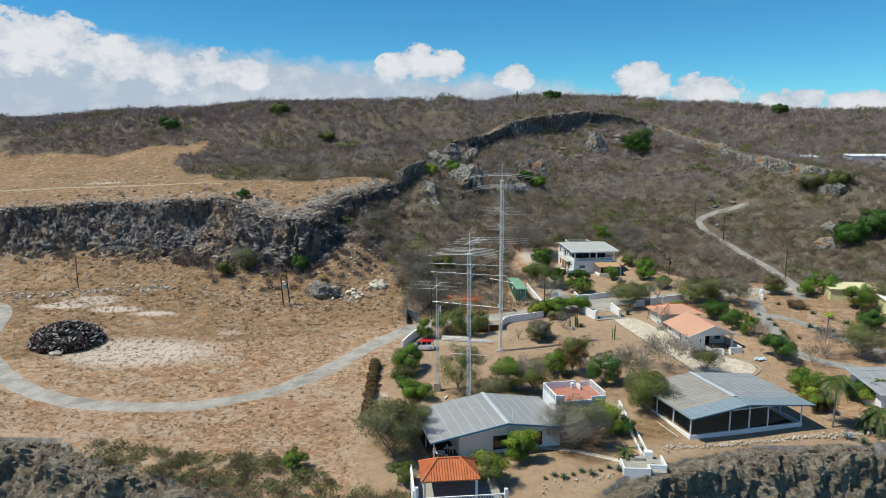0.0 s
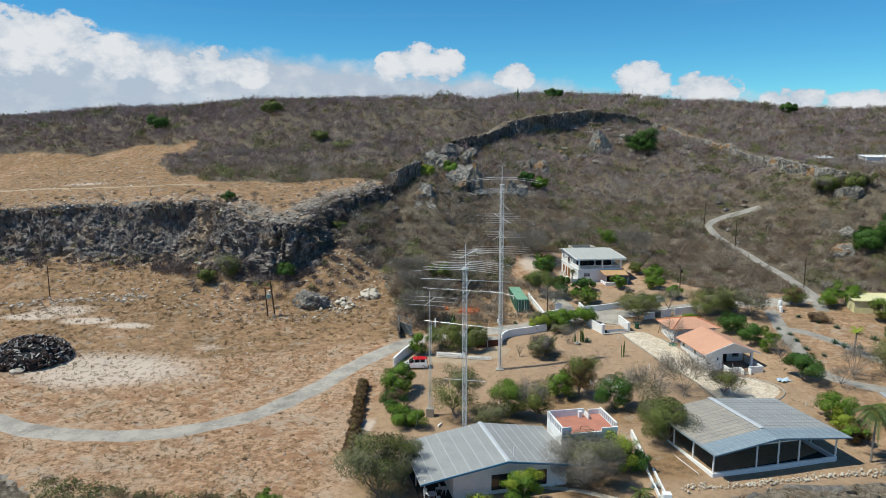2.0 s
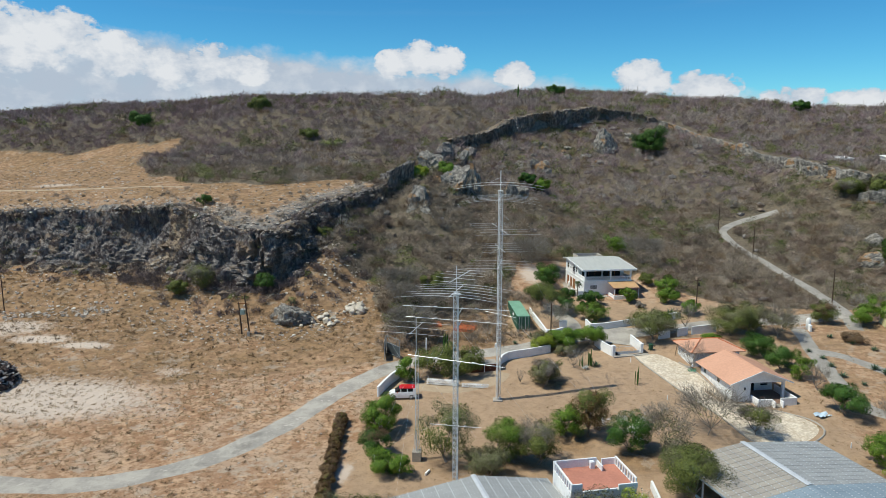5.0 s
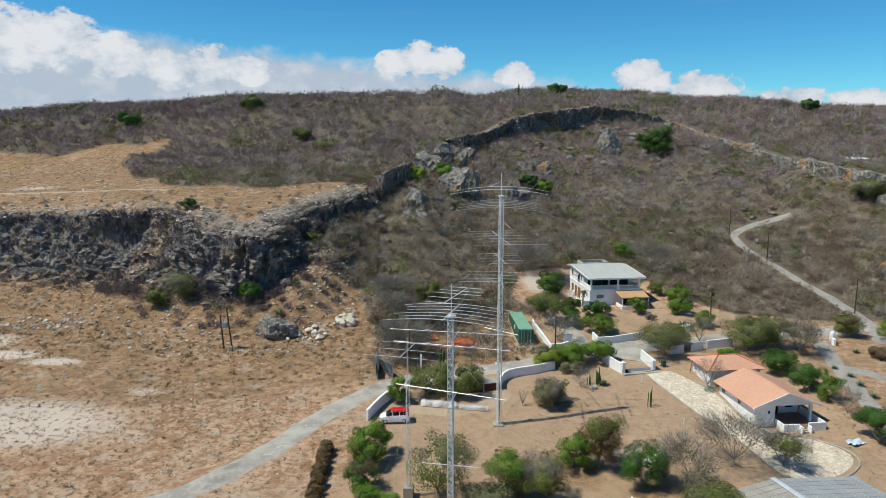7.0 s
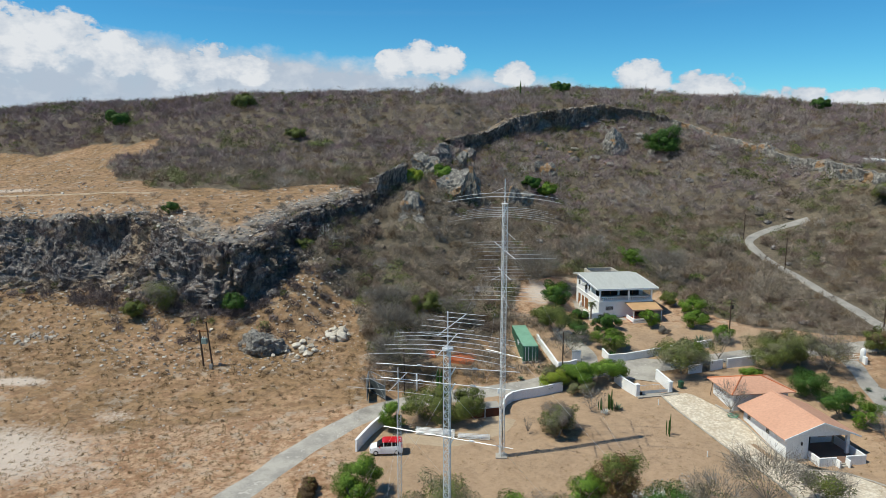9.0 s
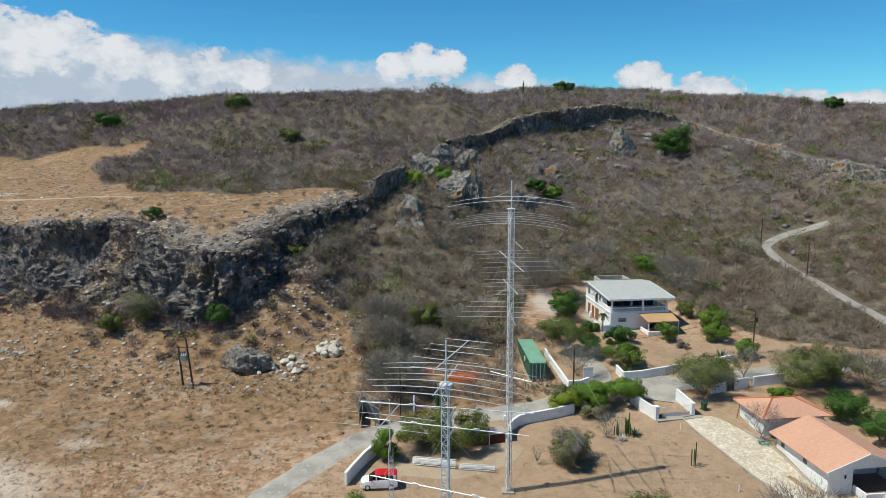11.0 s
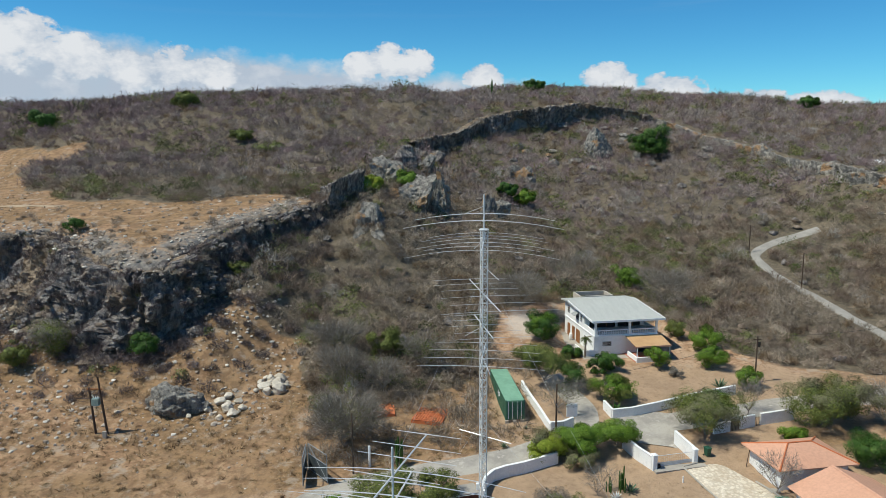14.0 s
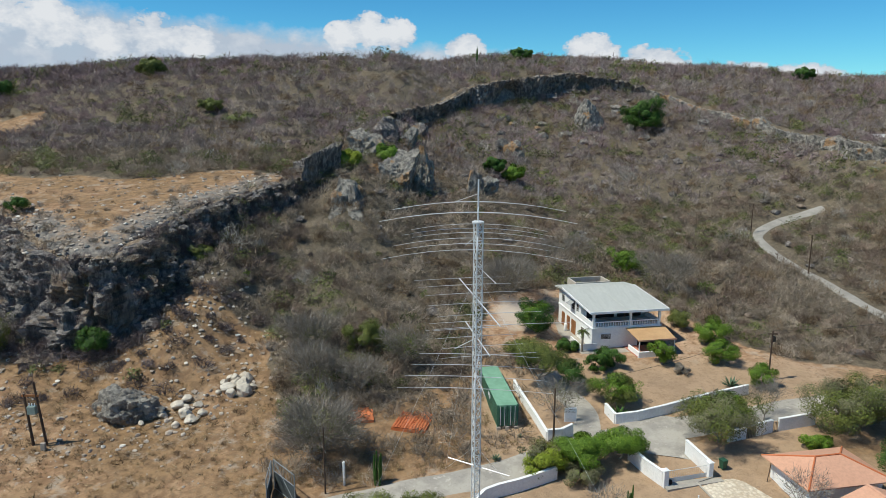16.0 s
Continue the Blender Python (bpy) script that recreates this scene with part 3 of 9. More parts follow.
def piece(name, me, parent, m):
    """One of many alike pieces, on a shared mesh."""
    o = new(name, me)
    o.parent, o.matrix_basis = parent, m
    return o


def thing(name, x, y, z, turn, label, category, group=""):
    o = new(name)
    o.empty_display_size = 0.3
    o.matrix_world = pose(x, y, z, 0, 0, turn)
    return tagged(o, label, category, group)


def sheet_mesh(name, verts, faces, mat, smooth_faces=True):
    """A mesh from arrays; faces all of one size."""
    me = bpy.data.meshes.new(name)
    k = faces.shape[1]
    me.vertices.add(len(verts))
    me.vertices.foreach_set("co", np.ascontiguousarray(verts, np.float32).ravel())
    me.loops.add(faces.size)
    me.loops.foreach_set("vertex_index", np.ascontiguousarray(faces, np.int32).ravel())
    me.polygons.add(len(faces))
    me.polygons.foreach_set("loop_start", np.arange(0, faces.size, k, dtype=np.int32))
    me.polygons.foreach_set("loop_total", np.full(len(faces), k, np.int32))
    me.polygons.foreach_set("use_smooth", np.full(len(faces), smooth_faces, bool))
    me.materials.append(mat)
    me.update(calc_edges=True)
    return me


# ---- plan of what grows where ----
SCRUB_EDGE = (
    [-400, -189, -143, -118, -115, -100, -84, -61, -45, -31, -28, -24, -20, -10, 2.5, 5.5, 10, 12, 20, 33, 38, 42, 55, 62, 74, 90, 400],
    [172, 167, 166, 160, 118, 101, 86, 82, 90, 88, 54, 38, 22, 30, 42, 61, 62, 64, 67, 64, 52, 46, 42, 40, 40, 36, 34],
)
LANE = [(-126, 24), (-115, 21.5), (-108.5, 17.5), (-104.8, 10.5), (-101.5, 3), (-94.8, -6), (-87, -13.5), (-75, -22.5), (-63, -26.8), (-50, -26.6), (-39, -21.5), (-31, -11.6), (-25.4, 0), (-20, 8), (-14.5, 13), (-6, 16.2), (2, 18.6), (8, 21.4), (16, 25), (24, 26.8)]
HILL_ROAD = [(80, 100.9), (75, 100.2), (67.8, 97.8), (63, 93.7), (62.3, 88.8), (63.5, 80.5), (66, 70), (67.8, 58), (68.6, 46), (68, 36), (66, 28)]


def near_line(x, y, line):
    d = np.full(np.shape(x), 1e9)
    for (ax, ay), (bx, by) in zip(line, line[1:]):
        ux, uy = bx - ax, by - ay
        t = np.clip(((x - ax) * ux + (y - ay) * uy) / (ux * ux + uy * uy), 0, 1)
        d = np.minimum(d, np.hypot(x - ax - t * ux, y - ay - t * uy))
    return d


def scrub_share(x, y, clear=2.1):
    x, y = np.asarray(x, float), np.asarray(y, float)
    e = np.interp(x, *SCRUB_EDGE) + 3.5 * wave(x, y, 4, 6)
    below = smooth((y - np.interp(x, [-62, -50, -44, -36, -28], [60, 56, 52, 49, 47]) - 2.5 * wave(x, y, 4, 6)) / 4) * smooth((-0.5 - rim_side(x, y)) / 1.5) * smooth((x + 58) / 6) * smooth((-20 - x) / 4)
    return np.maximum(smooth((y - e + 2) / 4), below) * smooth((near_line(x, y, HILL_ROAD) - clear) / 1.0)


def blot(x, y, cx, cy, rx, ry):
    return np.clip(1.4 - 1.4 * np.hypot((x - cx) / rx, (y - cy) / ry), 0, 1)


def spread(lo, hi, fine_lo, fine_hi, step, grow):
    """Grid lines: even between fine_lo and fine_hi, wider and wider outside."""
    mid = list(np.arange(fine_lo, fine_hi + step / 2, step))
    d, v = step, mid[-1]
    while v < hi:
        d *= grow
        v += d
        mid.append(v)
    d, v = step, mid[0]
    while v > lo:
        d *= grow
        v -= d
        mid.insert(0, v)
    return np.array(mid)


def grid_faces(nx, ny):
    i = np.arange(nx * ny).reshape(ny, nx)
    return np.stack([i[:-1, :-1], i[:-1, 1:], i[1:, 1:], i[1:, :-1]], -1).reshape(-1, 4)


gx = spread(-3000, 3000, -112, 106, 1.2, 1.08)
gy = spread(-2500, 3000, -62, 112, 1.2, 1.05)
GX, GY = [a.ravel() for a in np.meshgrid(gx, gy)]
GZ = land(GX, GY)
me = sheet_mesh("ground", np.stack([GX, GY, GZ], 1), grid_faces(len(gx), len(gy)), M_GROUND)
slope = np.hypot(*np.gradient(GZ.reshape(len(gy), len(gx)), gy, gx)).ravel()
rim_d = rim_side(GX, GY)
# soil round the larger trees, darkened for their shade and fallen leaves
litter_and_shade = np.maximum.reduce([blot(GX, GY, x, y, r, r * 0.8) for x, y, r in ((20, -32, 8), (10, -37, 8), (9, -13, 6), (28, 27, 8), (43, 23, 7), (-2, -19, 9), (17, -17, 6), (-14, -38, 6), (47, -19, 6), (9, 6, 5))])
garden = smooth((GY - 17 - 0.3 * GX) / 4) * smooth((3.5 - GX) / 3)
yard = smooth((GX + 19.5) / 2) * smooth((46 - GY) / 6) * smooth((GY + 60) / 4) * (1 - garden) * (1 - 0.8 * smooth((GX - 45) / 4))
pale = np.maximum.reduce([
    blot(GX, GY, -68, -3, 27, 13) * 1.05, blot(GX, GY, -97, 20.4, 11, 3.2) * 1.1, blot(GX, GY, -84, 19, 10, 3) * 1.1, blot(GX, GY, -74, 16.6, 9, 2.6), blot(GX, GY, -92, 24, 13, 6) * 0.9, blot(GX, GY, -50, -6, 8, 5) * 0.65, blot(GX, GY, -54, 8, 6, 4) * 0.7, blot(GX, GY, -19, -22, 1.6, 5) * 1.1,
    blot(GX, GY, -125, 92, 14, 8) * 0.8, blot(GX, GY, -70, 46, 40, 6) * 0.35, smooth((rim_d - 0.5) / 2) * smooth((11 - rim_d) / 6) * smooth((110 - GY) / 10) * 0.5,
    blot(GX, GY, 9, 56, 6, 8) * 1.0,
])
shelf = smooth((13 - rim_d) / 9) * smooth((rim_d + 2) / 2) * smooth((GX + 72) / 8) * smooth((-30 - GX) / 6)
rock = np.maximum(np.maximum(smooth((slope - 0.75) / 0.7), 0.62 * shelf), 0.35 * smooth((rim_d + 16) / 5) * smooth((1 - rim_d) / 3) * smooth((95 - GY) / 15))
for name, values in (("yard", yard), ("pale", pale), ("brown", np.maximum.reduce([0.85 * smooth((GY + 8 + 6 * wave(GX, GY, 9, 2)) / 50) * smooth((-16 - GX) / 4), 0.8 * garden, 0.5 * smooth((GX - 46) / 5) * smooth((50 - GY) / 8), litter_and_shade])), ("scrub", scrub_share(GX, GY, -1.0)), ("rock", rock)):
    me.attributes.new(name, "FLOAT", "POINT").data.foreach_set("value", values.astype(np.float32))
ground = tagged(new("ground", me), "dry tan grass and bare soil on a limestone hillside", "ground", kind="structure")


# the sea at the foot of the cliff
k = Nodes("sea_water")
sea_col = k.mix(k.ramp(k.noise(0.05, 4), 0.4, 0.6), (0.02, 0.10, 0.12), (0.015, 0.07, 0.10))
M_SEA = k.done(sea_col, 0.12, bump=k.noise(0.9, 5, 0.6), depth=0.25, spec=0.5)
xs, ys = spread(-3000, 3000, -120, 120, 20, 1.3), spread(-2500, -30, -150, -30, 20, 1.3)
SX, SY = [a.ravel() for a in np.meshgrid(xs, ys)]
tagged(new("water", sheet_mesh("water", np.stack([SX, SY, np.full(SX.size, -13.0)], 1), grid_faces(len(xs), len(ys)), M_SEA)), "dark blue-green sea below the cliff", "sea", kind="structure")


def smooth_line(pts, step=1.0):
    """A curve through plan points, as even steps."""
    p = [Vector((*q, 0)) for q in pts]
    p = [2 * p[0] - p[1]] + p + [2 * p[-1] - p[-2]]
    out = []
    for a, b, c, d in zip(p, p[1:], p[2:], p[3:]):
        n = max(2, int((c - b).length / step))
        for i in range(n):
            t = i / n
            out.append(0.5 * (2 * b + (c - a) * t + (2 * a - 5 * b + 4 * c - d) * t * t + (3 * b - a - 3 * c + d) * t ** 3))
    return out + [p[-2]]


def road(name, pts, width, mat, label, lift=0.07, ragged=0.15, category="road"):
    line = smooth_line(pts)
    rows = []
    for i, p in enumerate(line):
        d = (line[min(i + 1, len(line) - 1)] - line[max(i - 1, 0)]).normalized()
        s = Vector((d.y, -d.x, 0))
        w = width[0] + (width[1] - width[0]) * i / (len(line) - 1) if isinstance(width, tuple) else width
        for k in range(7):
            o = (k / 6 - 0.5) * (w + ragged * math.sin(i * 0.9 + k) * (k in (0, 6)) * 2)
            rows.append((p.x + s.x * o, p.y + s.y * o))
    a = np.array(rows)
    z = land(a[:, 0], a[:, 1]) + lift
    edge = np.arange(len(a)) % 7
    z = np.where((edge == 0) | (edge == 6), z - lift - 0.05, z)
    return tagged(new(name, sheet_mesh(name, np.column_stack([a, z]), grid_faces(7, len(line)), mat)), label, category, kind="structure")


road("road", LANE, 4.2, M_ASPHALT, "worn grey asphalt lane with pale cracked edges")
road("hill_road", HILL_ROAD, (2.2, 3.1), M_HILLROAD, "narrow worn grey road climbing through dry scrub", category="road")
road("forecourt", [(20.5, 22), (21.5, 26), (22.5, 30)], 8.5, M_ASPHALT, "grey paved forecourt outside the white gate", 0.085, category="pavement")
road("house_drive", [(13.5, 24.5), (14.5, 28), (14.8, 31), (13.2, 35), (11.5, 40)], 3.4, M_ASPHALT, "grey drive up to the white house", 0.09, category="pavement")
road("gate_lane", [(24, 27), (34, 29.5), (46, 32), (58, 34), (68, 36)], 4.5, M_ASPHALT, "grey lane between white walls and scrub", 0.09)
road("east_drive", [(55.8, 29), (55.5, 26), (54.0, 17.6), (52.9, 9.1), (52.5, 3.1), (53.2, -2.0), (55.4, -4.4), (58.4, -6.4), (64, -9.5)], 3.0, M_HILLROAD, "bare grey drive between agaves", 0.07)
road("east_branch", [(54.2, 19), (58.0, 16.5), (60.8, 12), (63.7, 5.4), (68, -1)], 2.6, M_HILLROAD, "bare grey side track between agaves", 0.085)
road("plateau_track", [(-190, 88), (-150, 85.5), (-125, 83.5), (-100, 80.5), (-80, 79)], (3.0, 1.2), M_SAND, "pale dirt track along the quarry plateau", 0.08, 0.4)
road("mast_path", [(0.5, 10), (-1, 7), (-4, 4.5), (-9, 3.5), (-14, 4)], (4.5, 3), M_SAND, "bare sandy path down from the gate", 0.04, 0.5)


# cobbled yard: a fan of pale stones with a round end
cob = smooth_line([(23.4, 17.2), (25.0, 11.5), (27.6, 4.6), (31.0, -4.0), (33.4, -12.4), (38.8, -13.0), (43.2, -9.6), (43.6, -6.4), (40.4, -2.6), (36.2, -1.6), (33.6, 3.5), (32.0, 11.0), (29.4, 16.0), (27.2, 18.6), (23.4, 17.2)], 1.0)[:-1]
mid = sum((p.xy for p in cob), Vector((0, 0))) / len(cob)
rings = []
for k in range(9):
    for p in cob:
        q = mid.lerp(p.xy, 1 - k / 9)
        rings.append((q.x, q.y, height(q.x, q.y) + 0.075 - (0.12 if k == 0 else 0)))
n = len(cob)
faces = np.array([(k * n + i, k * n + (i + 1) % n, (k + 1) * n + (i + 1) % n, (k + 1) * n + i) for k in range(8) for i in range(n)])
tagged(new("cobbled_yard", sheet_mesh("cobbled_yard", np.array(rings), faces, M_COBBLE)), "pale beige cobbled yard with soil in the joints", "pavement", kind="structure")
for i in range(1):
    kerb = Shape()
    for a, b in zip(cob, cob[1:] + cob[:1]):
        if a.y < 14 or a.x < 26:
            kerb.rod((a.x, a.y, height(a.x, a.y) + 0.06), (b.x, b.y, height(b.x, b.y) + 0.06), 0.13, n=5)
    tagged(new("kerb", kerb.mesh("kerb", M_CONCRETE)), "low pale concrete kerb round the cobbled yard", "kerb", kind="structure")


# ---- rock faces ----
def fractal(x, y, z, octaves=5):
    return noise.fractal(Vector((x, y, z)), 0.8, 2.1, octaves, noise_basis="PERLIN_ORIGINAL")


def blocks(q, size):
    """Split rock: how far a block stands out, and how deep the crack beside it is."""
    d, pts = noise.voronoi(q / size)
    return noise.noise(pts[0] * 5.3), math.exp(-9 * (d[1] - d[0]))


def dense(line, step=2.5):
    """The same broken line with points set closely along it."""
    out = []
    for (ax, ay), (bx, by) in zip(line, line[1:]):
        n = max(1, int(math.hypot(bx - ax, by - ay) / step))
        out += [(ax + (bx - ax) * i / n, ay + (by - ay) * i / n) for i in range(n)]
    return out + [line[-1]]


GULLY = [(-77, 65), (-74.5, 59), (-73, 56), (-75, 51.5), (-79, 47)]


def rock_wall(name, line, crest, out, label, mat, step=0.42, rise=0.38, rough=1.3, lean=None, seed=0.0, wander=0.6, lip=5, hollow=1.5, burl=lambda x: 1.0):
    """A rough sheet of split rock that hangs in front of a step in the land and laps over its lip; lean(x): how far its foot lies out."""
    pts = smooth_line(dense(line), step)
    rows, most = [], 0
    for i, p in enumerate(pts):
        d = (pts[min(i + 4, len(pts) - 1)] - pts[max(i - 4, 0)]).normalized()
        s = Vector((d.y, -d.x, 0))
        # the face stands steeper here, lies back there
        far = lean(p.x) * min(1.5, max(0.5, 1 + 1.2 * fractal(p.x * 0.07 + seed, p.y * 0.07, 3.3, 2)))
        zf = height(*(p + s * (out + far + 2.0)).xy) - 1.0
        zc = height(*(p - s * crest).xy)
        rows.append((p, s, zf, zc, far))
        most = max(most, math.hypot(zc - zf, far))
    m = max(6, int(most / rise))
    verts, spoil = [], []
    for p, s, zf, zc, far in rows:
        for k in range(m + lip + 1):
            t = min(k / m, 1.0)
            z = zf + (zc - zf) * t
            q = p + s * (out + far * (1 - t) ** hollow)
            over = max(k - m, 0) / lip
            if k > m:
                q = q.lerp(p - s * (crest + wander), over)
            v = Vector((q.x + seed * 31, q.y, z * 0.7))
            big = fractal(v.x * 0.13, v.y * 0.13, v.z * 0.1, 3)
            flute = fractal(v.x * 0.42, v.y * 0.42, v.z * 0.1, 3)
            fine = fractal(v.x * 0.9, v.y * 0.9, v.z * 0.6, 4)
            b1, c1 = blocks(v + Vector((fine, fine, fine)) * 1.4, 2.3)
            b2, c2 = blocks(v + Vector((fine, flute, fine)) * 0.7, 0.9)
            push = rough * (1.8 * big + 0.9 * flute + 0.28 * b1 - 0.3 * c1 + 0.18 * b2 - 0.14 * c2 + 0.75 * fine)
            push = max(push * burl(p.x) + 0.5, -0.8) * (1 - 0.8 * over)
            w = q + s * push
            bump = (0.45 + 0.6 * over) * fine + 0.3 * b2 - 0.2 * c2 + (0.2 * b1 + 0.7 * big) * min(1, 3 * t) * t
            verts.append((w.x, w.y, z + bump * min(1, 3 * t) * (1 - 0.5 * over) - 0.3 * over))
            spoil.append(max(0.85 * min(1.0, over * 1.6), 0.8 * min(1.0, max(0.0, (0.34 - t) / 0.2)) * min(1.0, max(0.0, (far - 4) / 4))))
    f = grid_faces(m + lip + 1, len(rows))[:, ::-1]
    verts = np.array(verts)
    me = sheet_mesh(name, verts, f, mat, False)
    gully = smooth((3.0 - near_line(verts[:, 0], verts[:, 1], GULLY)) / 2.0)
    me.attributes.new("spoil", "FLOAT", "POINT").data.foreach_set("value", np.maximum(np.array(spoil), gully).astype(np.float32))
    return tagged(new(name, me), label, "cliff", kind="structure")


def quarry_burl(x):
    return float(np.interp(x, [-78, -64, -56, -50, -45, -38, -28], [0.9, 1.0, 1.7, 2.0, 1.7, 1.2, 1.0]))


def quarry_lean(x):
    return float(np.interp(x, [-190, -84, -72, -64, -58, -46, -40, -24], [8, 8.5, 9.5, 7, 3.6, 2.6, 3.2, 2.4]))


face = rock_wall("quarry_cliff", [(-190, 60.8)] + [q for q in RIM if -190 < q[0] and q[1] < 90], 1.9, 0.7, "grey weathered limestone quarry face with a tan gully", M_ROCK, lean=quarry_lean, rough=1.15, burl=quarry_burl)
brow_face = rock_wall("brow_cliff", LEDGE_PLAN[:10], 1.9, 2.4, "dark undercut limestone ledge below the hill's brow", M_ROCK, lean=lambda x: -3.2, seed=7, rough=1.05, wander=0.0, hollow=1.0)
spur_face = rock_wall("spur_cliff", LEDGE_PLAN[8:18], 1.5, 1.0, "pale broken limestone ledge along the eastern spur", M_CRAG, step=0.5, lean=lambda x: 0.4, seed=11, rough=0.8, rise=0.3, wander=0.2)
sea_face = rock_wall("sea_cliff", [(x, float(np.interp(x, *SHORE))) for x in (-95, -80, -68, -60, -54, -47, -38, -28, -18, -9, 0, 10, 17, 22, 27, 34, 45, 57, 70, 85)], 1.0, 1.3, "brown and grey undercut coral limestone sea cliff", M_SEAROCK, rough=0.85, lean=lambda x: 4.2, seed=3, lip=6, wander=0.3, hollow=0.8)


def hewn_rock(name, bottom, top, label, mat, n=16, rough=0.75, category="boulder", group=""):
    """A six-sided block between two rings of four corners, its faces broken up."""
    x0, y0 = sum(q[0] for q in bottom) / 4, sum(q[1] for q in bottom) / 4
    z0 = min(q[2] for q in bottom)
    b, t = [Vector(q) for q in bottom], [Vector(q) for q in top]
    sh = Shape()
    mid = sum(b + t, Vector()) / 8

    def chipped(p):
        u = (p - mid).normalized()
        big, fine = fractal(p.x * 0.25, p.y * 0.25, p.z * 0.25, 3), fractal(p.x * 0.8, p.y * 0.8, p.z * 0.8, 4)
        b1, c1 = blocks(p + Vector((fine, fine, fine)), 1.7)
        w = p + u * rough * (1.6 * big + 0.8 * fine + 0.5 * b1 - 0.7 * c1)
        return (w.x - x0, w.y - y0, w.z - z0)

    for a, c, d, e in ((t[0], t[1], t[2], t[3]), (b[0], b[1], t[1], t[0]), (b[1], b[2], t[2], t[1]), (b[2], b[3], t[3], t[2]), (b[3], b[0], t[0], t[3])):
        pts = [chipped(a.lerp(c, i / n).lerp(e.lerp(d, i / n), j / n)) for j in range(n + 1) for i in range(n + 1)]
        sh.add(pts, [(j * (n + 1) + i, j * (n + 1) + i + 1, (j + 1) * (n + 1) + i + 1, (j + 1) * (n + 1) + i) for j in range(n) for i in range(n)])
    o = new(name, sh.mesh(name, mat))
    o.matrix_world = pose(x0, y0, z0)
    return tagged(o, label, category, group)


def rock_at(name, x, y, w, d, h, label, mat, seed, sink=0.25, turn=0.0, category="boulder", group="", cut=0.5, z=None):
    """A block cut by uneven planes, its faces then chipped and cracked."""
    q = random.Random(seed)
    planes = []
    few = category == "boulder" and name == "crag"
    for i in range(8 if few else 13):
        n = Vector((q.gauss(0, 1), q.gauss(0, 1), q.gauss(0, 0.9))).normalized()
        planes.append((n, q.uniform(0.42 if few else 0.66, 0.95)))
    bm = bmesh.new()
    bmesh.ops.create_icosphere(bm, subdivisions=5 if w > 3.5 else 4 if w > 1.6 else 3 if w > 0.8 else 2, radius=0.5)
    for v in bm.verts:
        u = v.co.normalized()
        r = min([1.2] + [c / u.dot(n) for n, c in planes if u.dot(n) > 0.05])
        p = Vector((u.x * w, u.y * d, u.z * h))
        p = p + Vector((seed * 3.7, 0, seed))
        chip = 0.35 * cut * fractal(p.x * 0.5, p.y * 0.5, p.z * 0.5, 5) * min(1.0, 2.5 / w)
        b, c = blocks(p, 1.4)
        r = r * (1 + chip + (0.08 * b - 0.07 * c) * (w > 1.6))
        v.co = Vector((u.x * w, u.y * d, u.z * h)) * 0.5 * r * 1.12
    me = bpy.data.meshes.new(name)
    bm.to_mesh(me)
    bm.free()
    me.materials.append(mat)
    o = new(name, me)
    o.matrix_world = pose(x, y, (height(x, y) if z is None else z) + h * (0.5 - sink), 0, 0, turn)
    return tagged(o, label, category, group)


rock_at("boulder", -40.4, 31.6, 7.4, 4.8, 5.4, "large brown-grey limestone boulder on dry grass", M_CRAG, 8, 0.36, cut=1.2)
for i, (x, y, s) in enumerate(((-36.0, 31.2, 1.2), (-34.9, 33.0, 1.5), (-34.1, 34.4, 1.3), (-33.5, 32.6, 1.1), (-33.0, 30.8, 1.7), (-32.0, 29.8, 1.5), (-31.3, 31.4, 1.2), (-33.6, 29.0, 1.0), (-37.8, 29.4, 0.8), (-32.4, 33.2, 1.0))):
    rock_at("pale_rock", x, y, s, s * 0.9, s * 0.75, "broken white limestone block on dry grass", M_STONE, 20 + i, 0.2, i * 40, "rock", "white blocks beside the boulder")
for i, (x, y, s) in enumerate(((-29.6, 36.2, 1.6), (-28.6, 37.0, 1.5), (-27.6, 36.6, 2.0), (-28.8, 35.0, 1.4), (-27.0, 35.2, 1.8), (-29.0, 38.0, 1.5), (-27.6, 38.2, 1.4), (-30.3, 37.2, 1.0), (-29.9, 38.4, 0.9), (-28.2, 39.0, 1.1), (-26.4, 36.6, 0.9), (-30.6, 35.6, 0.8), (-28.0, 37.6, 1.3))):
    rock_at("heaped_rock", x, y, s, s * 0.9, s * 0.8, "weathered limestone block in a low heap", M_STONE, 40 + i, 0.15, i * 55, "rock", "heaped limestone blocks")
rock_at("ledge_rock", -43.5, 46.5, 5.5, 3.0, 2.4, "flat grey limestone slab below the quarry face", M_ROCK, 61, 0.3)
# crags round the notch: a shaded wall, a pale slab behind it, an ochre block, a pointed rock and an overhanging one
hewn_rock("notch_wall", [(-28.8, 83.5, 20), (-22.3, 91.3, 22), (-23, 96, 24), (-32, 90, 22)], [(-27.2, 81.6, 30.0), (-21.2, 89.4, 32.8), (-24, 95, 31.8), (-31, 90, 28.4)], "dark shaded limestone wall beside the notch", M_ROCK, 20)
hewn_rock("crag", [(-22, 97, 26), (-15, 98, 25), (-15, 104, 27), (-22, 104, 28)], [(-21.6, 100, 33.2), (-15.2, 101, 32.4), (-15.4, 104, 34), (-21.6, 104, 34.4)], "pale grey limestone slab behind the notch", M_CRAG)
